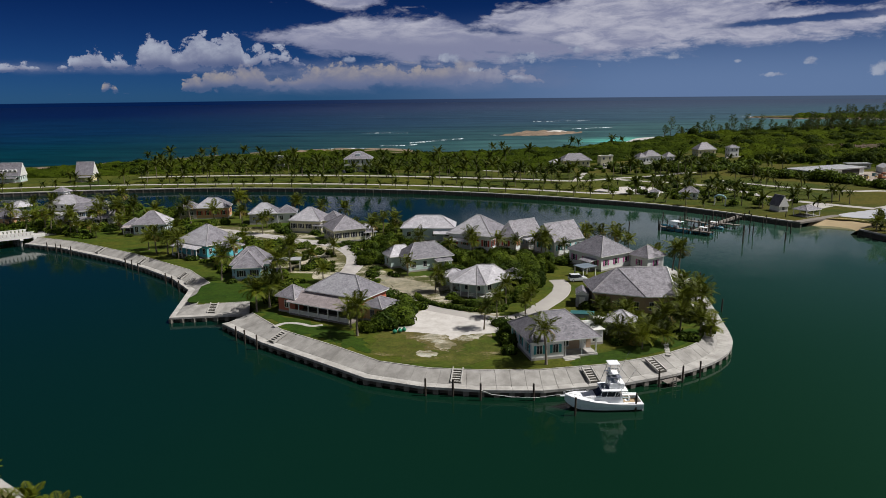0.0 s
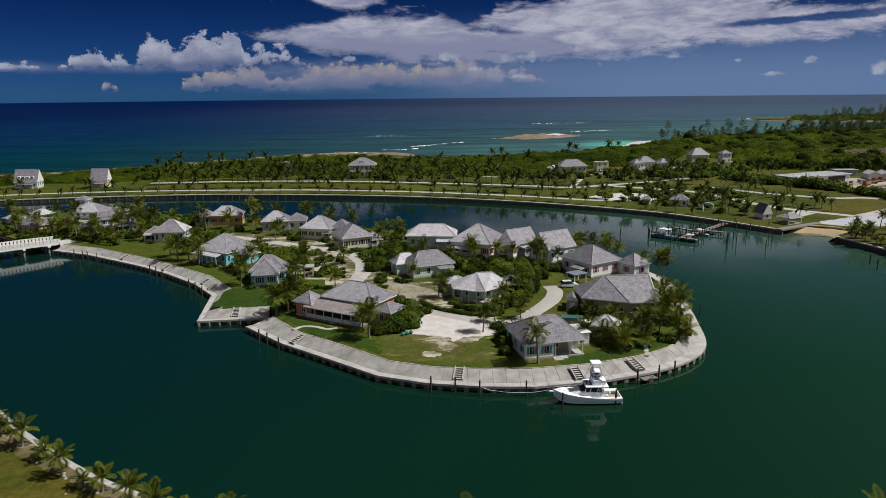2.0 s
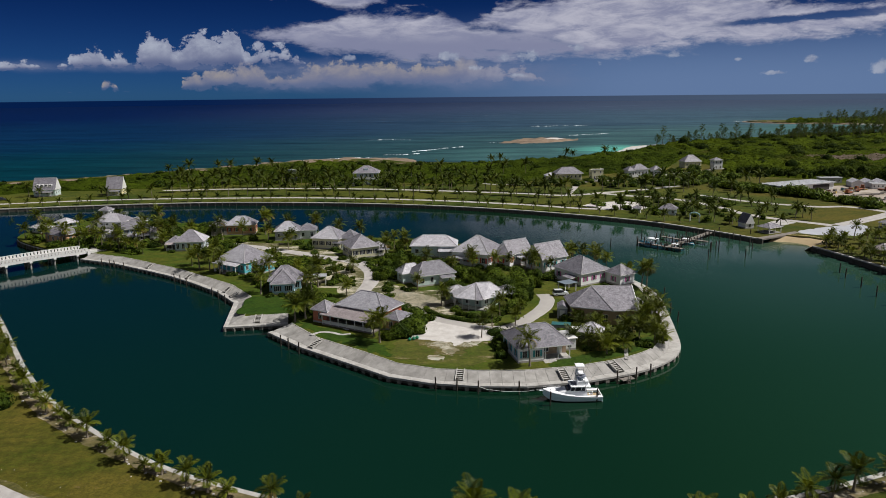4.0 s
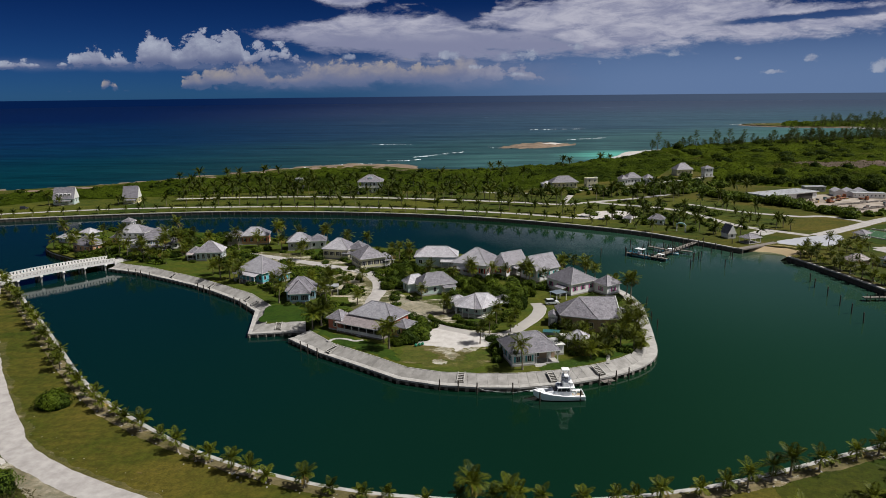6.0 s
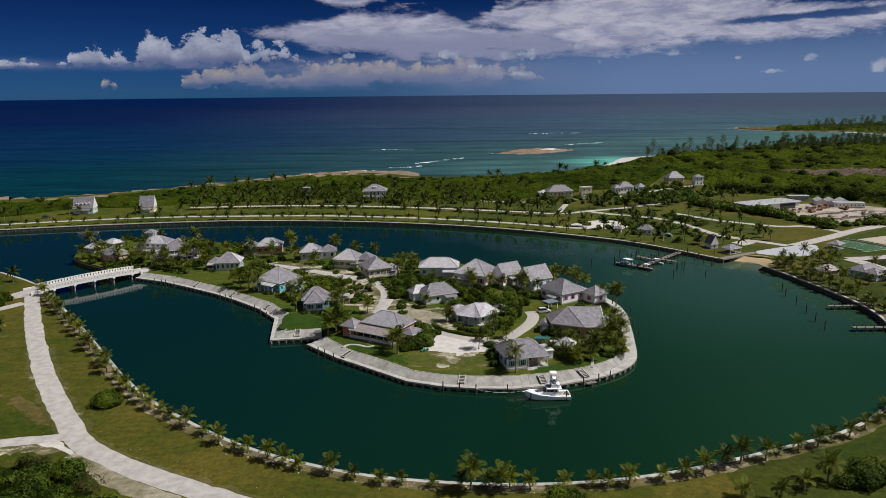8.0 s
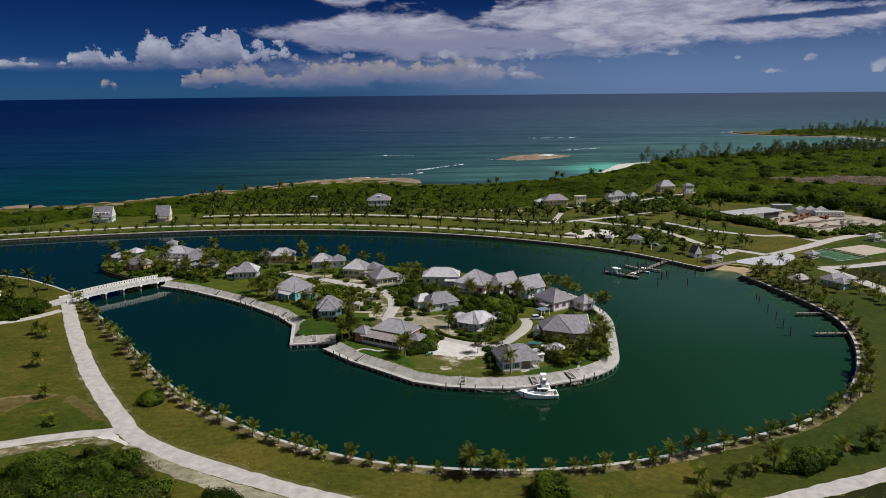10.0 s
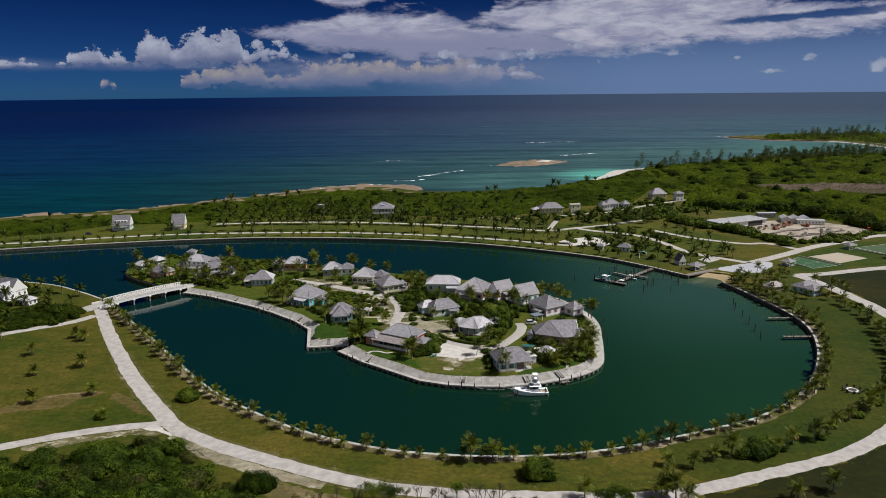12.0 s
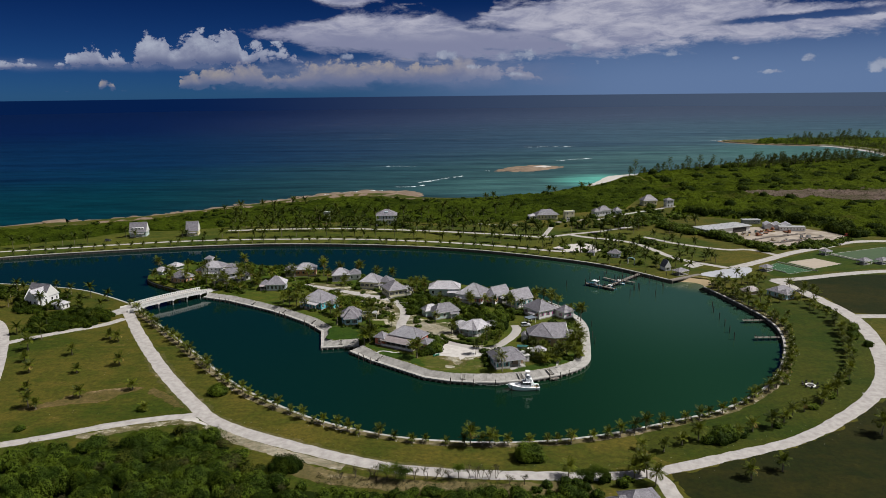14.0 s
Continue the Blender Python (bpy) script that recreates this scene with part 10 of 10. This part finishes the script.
# ---- bare-limbed roadside trees ----
def thin_tree(x, y, high, seed, leafy=False):
    """A crooked slender tree; leafy ones carry a flat, broken crown."""
    rnd = random.Random(seed)
    root = tagged(new("thin_tree"), "crooked tree with a flat leafy crown beside the ring road" if leafy else "thin sparse-leaved tree beside the ring road", "tree", "roadside trees")
    root.matrix_basis = pose(x, y, LAND_Z - 0.1, 0, 0, rnd.uniform(0, 360))
    bm, tips = bmesh.new(), []

    def grow(p, d, r, length, depth):
        q = p + d * length
        add_rod(bm, p, q, r, r * 0.66, 6)
        if depth == 0:
            tips.append(q)
            return
        for _ in range(rnd.choice((2, 2, 3))):
            grow(q, (d + Vector((rnd.gauss(0, 0.48), rnd.gauss(0, 0.48), rnd.uniform(0, 0.45)))).normalized(), r * 0.66, length * rnd.uniform(0.55, 0.82), depth - 1)

    for _ in range(2):
        grow(Vector((rnd.gauss(0, 0.15), rnd.gauss(0, 0.15), 0)), Vector((rnd.gauss(0, 0.25), rnd.gauss(0, 0.25), 1)).normalized(), 0.11, high * 0.34, 3)
    part("trunk", bm, BARK, root)
    verts, faces = [], []
    spread, count, size = ((0.75, 0.30), 70, 0.17) if leafy else ((0.30, 0.22), 9, 0.13)
    for t in tips:
        if not leafy and rnd.random() < 0.35:
            continue
        for _ in range(count):
            p = t + Vector((rnd.gauss(0, spread[0]), rnd.gauss(0, spread[0]), rnd.gauss(0, spread[1])))
            a, b = Vector((rnd.gauss(0, 1), rnd.gauss(0, 1), rnd.gauss(0, 1))).normalized() * size, Vector((rnd.gauss(0, 1), rnd.gauss(0, 1), rnd.gauss(0, 1))).normalized() * size * 0.65
            k = len(verts)
            verts += [p - a, p + b, p + a, p - b]
            faces.append((k, k + 1, k + 2, k + 3))
    part("crown", mesh_of("crown", verts, faces, BUSH_LEAF if leafy else BROWN_LEAF), None, root)


for i, (x, y, h, leafy) in enumerate(((-27.5, 37, 4.6, 0), (-25.6, 36.4, 5.0, 0), (-22.6, 35.6, 4.8, 1), (-20.2, 35.8, 5.2, 1), (-17.4, 35.2, 4.6, 1), (-14.6, 35.6, 4.2, 0), (-11.1, 36.2, 5.0, 0), (-8.6, 36.2, 4.4, 0), (-6.4, 35.4, 4.8, 0), (-4.5, 36, 3.8, 0), (-1.8, 35.8, 5.0, 1), (1.2, 35.6, 4.4, 0), (3.2, 35.2, 4.8, 0), (4.6, 36, 4.0, 0), (7.0, 35.2, 4.2, 0),
                                     (8.9, 36, 4.6, 0), (12.6, 32.6, 3.4, 0), (17, 32.6, 3.6, 0), (36.2, 34.4, 4.6, 1), (34.2, 33.6, 4.0, 1), (38.4, 33.8, 4.2, 1), (-32, 37.4, 3.4, 0), (-36, 37, 3.0, 0))):
    thin_tree(x, y, h, 100 + i, bool(leafy))


# ---- cars and small things ----
def car(x, y, turn, ground, colour, label):
    m = shared(("carpaint", colour), lambda: surface("car_paint", colour, 0.25, tuple(c * 0.9 for c in colour), 0.6, 3.0, 0.0))
    tyre, rim = shared(("tyre",), lambda: surface("black_tyre", (0.02, 0.02, 0.02), 0.8, None, 2.0)), TRIM_WHITE
    root = tagged(new("car"), label, "car", "parked cars")
    root.matrix_basis = pose(x, y, ground + 0.07, 0, 0, turn)
    rows = [[(q, -w, z0), (q, -w, z0 + 0.35), (q, -w * 0.95, z1), (q, w * 0.95, z1), (q, w, z0 + 0.35), (q, w, z0)] for q, w, z0, z1 in ((-2.3, 0.85, 0.4, 0.95), (-2.2, 0.92, 0.3, 1.05), (0.9, 0.95, 0.28, 1.05), (2.1, 0.88, 0.32, 0.92), (2.3, 0.75, 0.42, 0.75))]
    body = part("body", loft(rows, m, "body"), None, root)
    cab = [[(q, -w, 1.0), (q + l, -w * 0.84, z), (q + l, w * 0.84, z), (q, w, 1.0)] for q, w, z, l in ((-2.2, 0.9, 1.72, 0.25), (-0.5, 0.92, 1.78, 0.0), (1.0, 0.88, 1.65, -0.65))]
    part("cabin_glass", loft(cab, GLASS, "cabin_glass"), None, root, "dark windows")
    part("roof_panel", box(-2.0, -0.76, 1.72, 0.4, 0.76, 1.82, 0.04), m, root)
    for px in (-1.4, 1.4):
        for py in (-0.85, 0.85):
            w = part("wheel", rod((px, py - 0.12, 0.34), (px, py + 0.12, 0.34), 0.34, sides=14), tyre, root)
            part("rim", rod((px, py - 0.13, 0.34), (px, py + 0.13, 0.34), 0.2, sides=10), rim, w)
    for s in (-1, 1):
        part("headlight", box(2.2, s * 0.55 - 0.16, 0.62, 2.3, s * 0.55 + 0.16, 0.78), TRIM_WHITE, body)


car(33.4, 169.8, 8, ISLE_Z, (0.62, 0.64, 0.66), "silver estate car parked beside the drive")
for x, y, a, c, l in ((-262, 384, 10, (0.05, 0.05, 0.06), "dark car parked by the far road"), (276, 398, 30, (0.7, 0.7, 0.7), "white pick-up parked in the yard"), (-60, 434, 90, (0.1, 0.1, 0.12), "dark car beside the veranda house"), (300, 372, 20, (0.5, 0.1, 0.06), "red vehicle at the yard's edge"), (104, 452, 60, (0.65, 0.65, 0.66), "white car by the cottages")):
    car(x, y, a, LAND_Z, c, l)


def seat_ring():
    """A white ring on the lawn with dark seats round it."""
    root = tagged(new("fire_pit_seats"), "white fire-pit ring with dark chairs round it on the lawn", "fire pit")
    root.matrix_basis = pose(131.9, 98.6, LAND_Z, 0, 0, 0)
    bm = bmesh.new()
    pts = [(1.6 * math.cos(a), 1.6 * math.sin(a)) for a in np.linspace(0, 2 * math.pi, 20)]
    for p, q in zip(pts, pts[1:]):
        add_rod(bm, (*p, 0.25), (*q, 0.25), 0.32, sides=6)
    part("ring", bm, TRIM_WHITE, root, "white stone ring")
    part("ash", rod((0, 0, 0), (0, 0, 0.2), 1.3, sides=16), SHADOWY, root)
    for i in range(9):
        a = 2 * math.pi * i / 9 + 0.2
        bm = add_box(add_box(add_box(bmesh.new(), -0.35, -0.35, 0.3, 0.35, 0.35, 0.42), 0.25, -0.35, 0.4, 0.37, 0.35, 1.1), -0.35, -0.35, 0, -0.25, 0.35, 0.3)
        ob = part("seat", bm, SHADOWY, root)
        ob.matrix_basis = Matrix.Rotation(a, 4, "Z") @ Matrix.Translation((2.75, 0, 0))


seat_ring()
# mooring line from the boat's bow
line = [(18.2, 103.7, 1.9), (15, 104.6, 1.0), (11, 105.4, 0.75), (7.5, 106.0, 1.0), (5.9, 106.0, 1.7)]
bm = bmesh.new()
for p, q in zip(line, line[1:]):
    add_rod(bm, p, q, 0.04, sides=5)
ob = part("mooring_line", bm, TRIM_WHITE, None)
tagged(ob, "slack pale mooring rope from bow to post", "rope")
# round green drums by the hedge
green = surface("green_plastic", (0.02, 0.22, 0.12), 0.4, (0.015, 0.16, 0.09), 1.0, 5.0, 0.0)
for x, y in ((-9.6, 131.6), (-8.6, 132.2), (-7.8, 132.8)):
    bm = bmesh.new()
    bmesh.ops.create_uvsphere(bm, u_segments=12, v_segments=8, radius=0.45, matrix=Matrix.Translation((0, 0, 0.42)) @ Matrix.Diagonal((1, 1, 0.9, 1)))
    add_rod(bm, (0, 0, 0.75), (0, 0, 0.9), 0.2, 0.16, 10)
    ob = part("garden_bin", bm, green, None)
    ob.matrix_basis = pose(x, y, ISLE_Z, 0, 0, x * 40)
    tagged(ob, "round green plastic garden bin by the hedge", "bin", "garden bins")
# open shelters in the gardens
slate = paint("slate_blue_sheet", (0.16, 0.20, 0.24))
for x, y, a, wide, high, cover, text in ((-41.5, 184.8, 8, 6.4, 2.7, WALL["grey"], "open garden shelter with a flat grey roof"), (36.2, 175, 30, 4.4, 2.4, slate, "small carport with a slate-blue sheet roof")):
    r = house("carport", x, y, a, text, category="shelter")
    for px in (-wide / 2 + 0.2, wide / 2 - 0.2):
        for py in (-1.6, 1.6):
            part("post", box(px - 0.12, py - 0.12, 0, px + 0.12, py + 0.12, high), TRIM_WHITE, r)
    for py in (-1.6, 1.6):
        part("beam", box(-wide / 2, py - 0.1, high, wide / 2, py + 0.1, high + 0.2), TRIM_WHITE, r)
    part("roof", add_box(bmesh.new(), -wide / 2 - 0.2, -2.0, high + 0.2, wide / 2 + 0.2, 2.0, high + 0.34, 0.03), cover, r)
# stepping stones
for i in range(9):
    ob = part("stepping_stone", add_box(bmesh.new(), -0.45, -0.3, -0.05, 0.45, 0.3, 0.07, 0.02), CAP_STONE, None)
    ob.matrix_basis = pose(39.8 + 0.18 * i, 118.6 + i * 0.75, ISLE_Z, 0, 0, 20 * math.sin(i))
    tagged(ob, "pale flat stepping stone in the garden lawn", "stone", "stepping stones")
# garden wall of the field and loose stones
rnd = random.Random(77)
stones = []
for i in range(110):
    x, y = rnd.uniform(-185, -95), rnd.uniform(62, 165)
    if inside(np.array([(-160, 76), (-100, 84), (-118, 108), (-160, 180), (-185, 150)]), np.array([x]), np.array([y]))[0] and noise.noise((x * 0.05, y * 0.05, 2.0)) > -0.05:
        stones.append((x, y, LAND_Z, rnd.uniform(0.03, 0.09)))
for side in (-5.6, 5.4):
    for x, y in row_along(smooth_line(ROAD[4:-2], 0.5), 3.6, side, 1.6):
        stones.append((x, y, LAND_Z, rnd.uniform(0.03, 0.11)))
for x, y, g in PALM_SITES[:110]:
    for _ in range(4):
        stones.append((x + rnd.gauss(0, 0.9), y + rnd.gauss(0, 0.9), g, rnd.uniform(0.1, 0.28)))
verts, faces = [], []
for x, y, g, s in stones:
    k = len(verts)
    verts += [(x + s * dx * rnd.uniform(0.7, 1.2), y + s * dy * rnd.uniform(0.7, 1.2), g + s * dz) for dx, dy, dz in ((-1, -1, -0.2), (1, -1, -0.2), (1, 1, -0.2), (-1, 1, -0.2), (-0.6, -0.6, 0.7), (0.6, -0.6, 0.6), (0.6, 0.6, 0.7), (-0.6, 0.6, 0.6))]
    faces += [(k + a, k + b, k + c, k + d) for a, b, c, d in ((0, 1, 5, 4), (1, 2, 6, 5), (2, 3, 7, 6), (3, 0, 4, 7), (4, 5, 6, 7))]
tagged(new("coral_stones", mesh_of("coral_stones", verts, faces, SAND_ROAD)), "loose pale coral stones round the palm feet", "stones", kind="stuff")
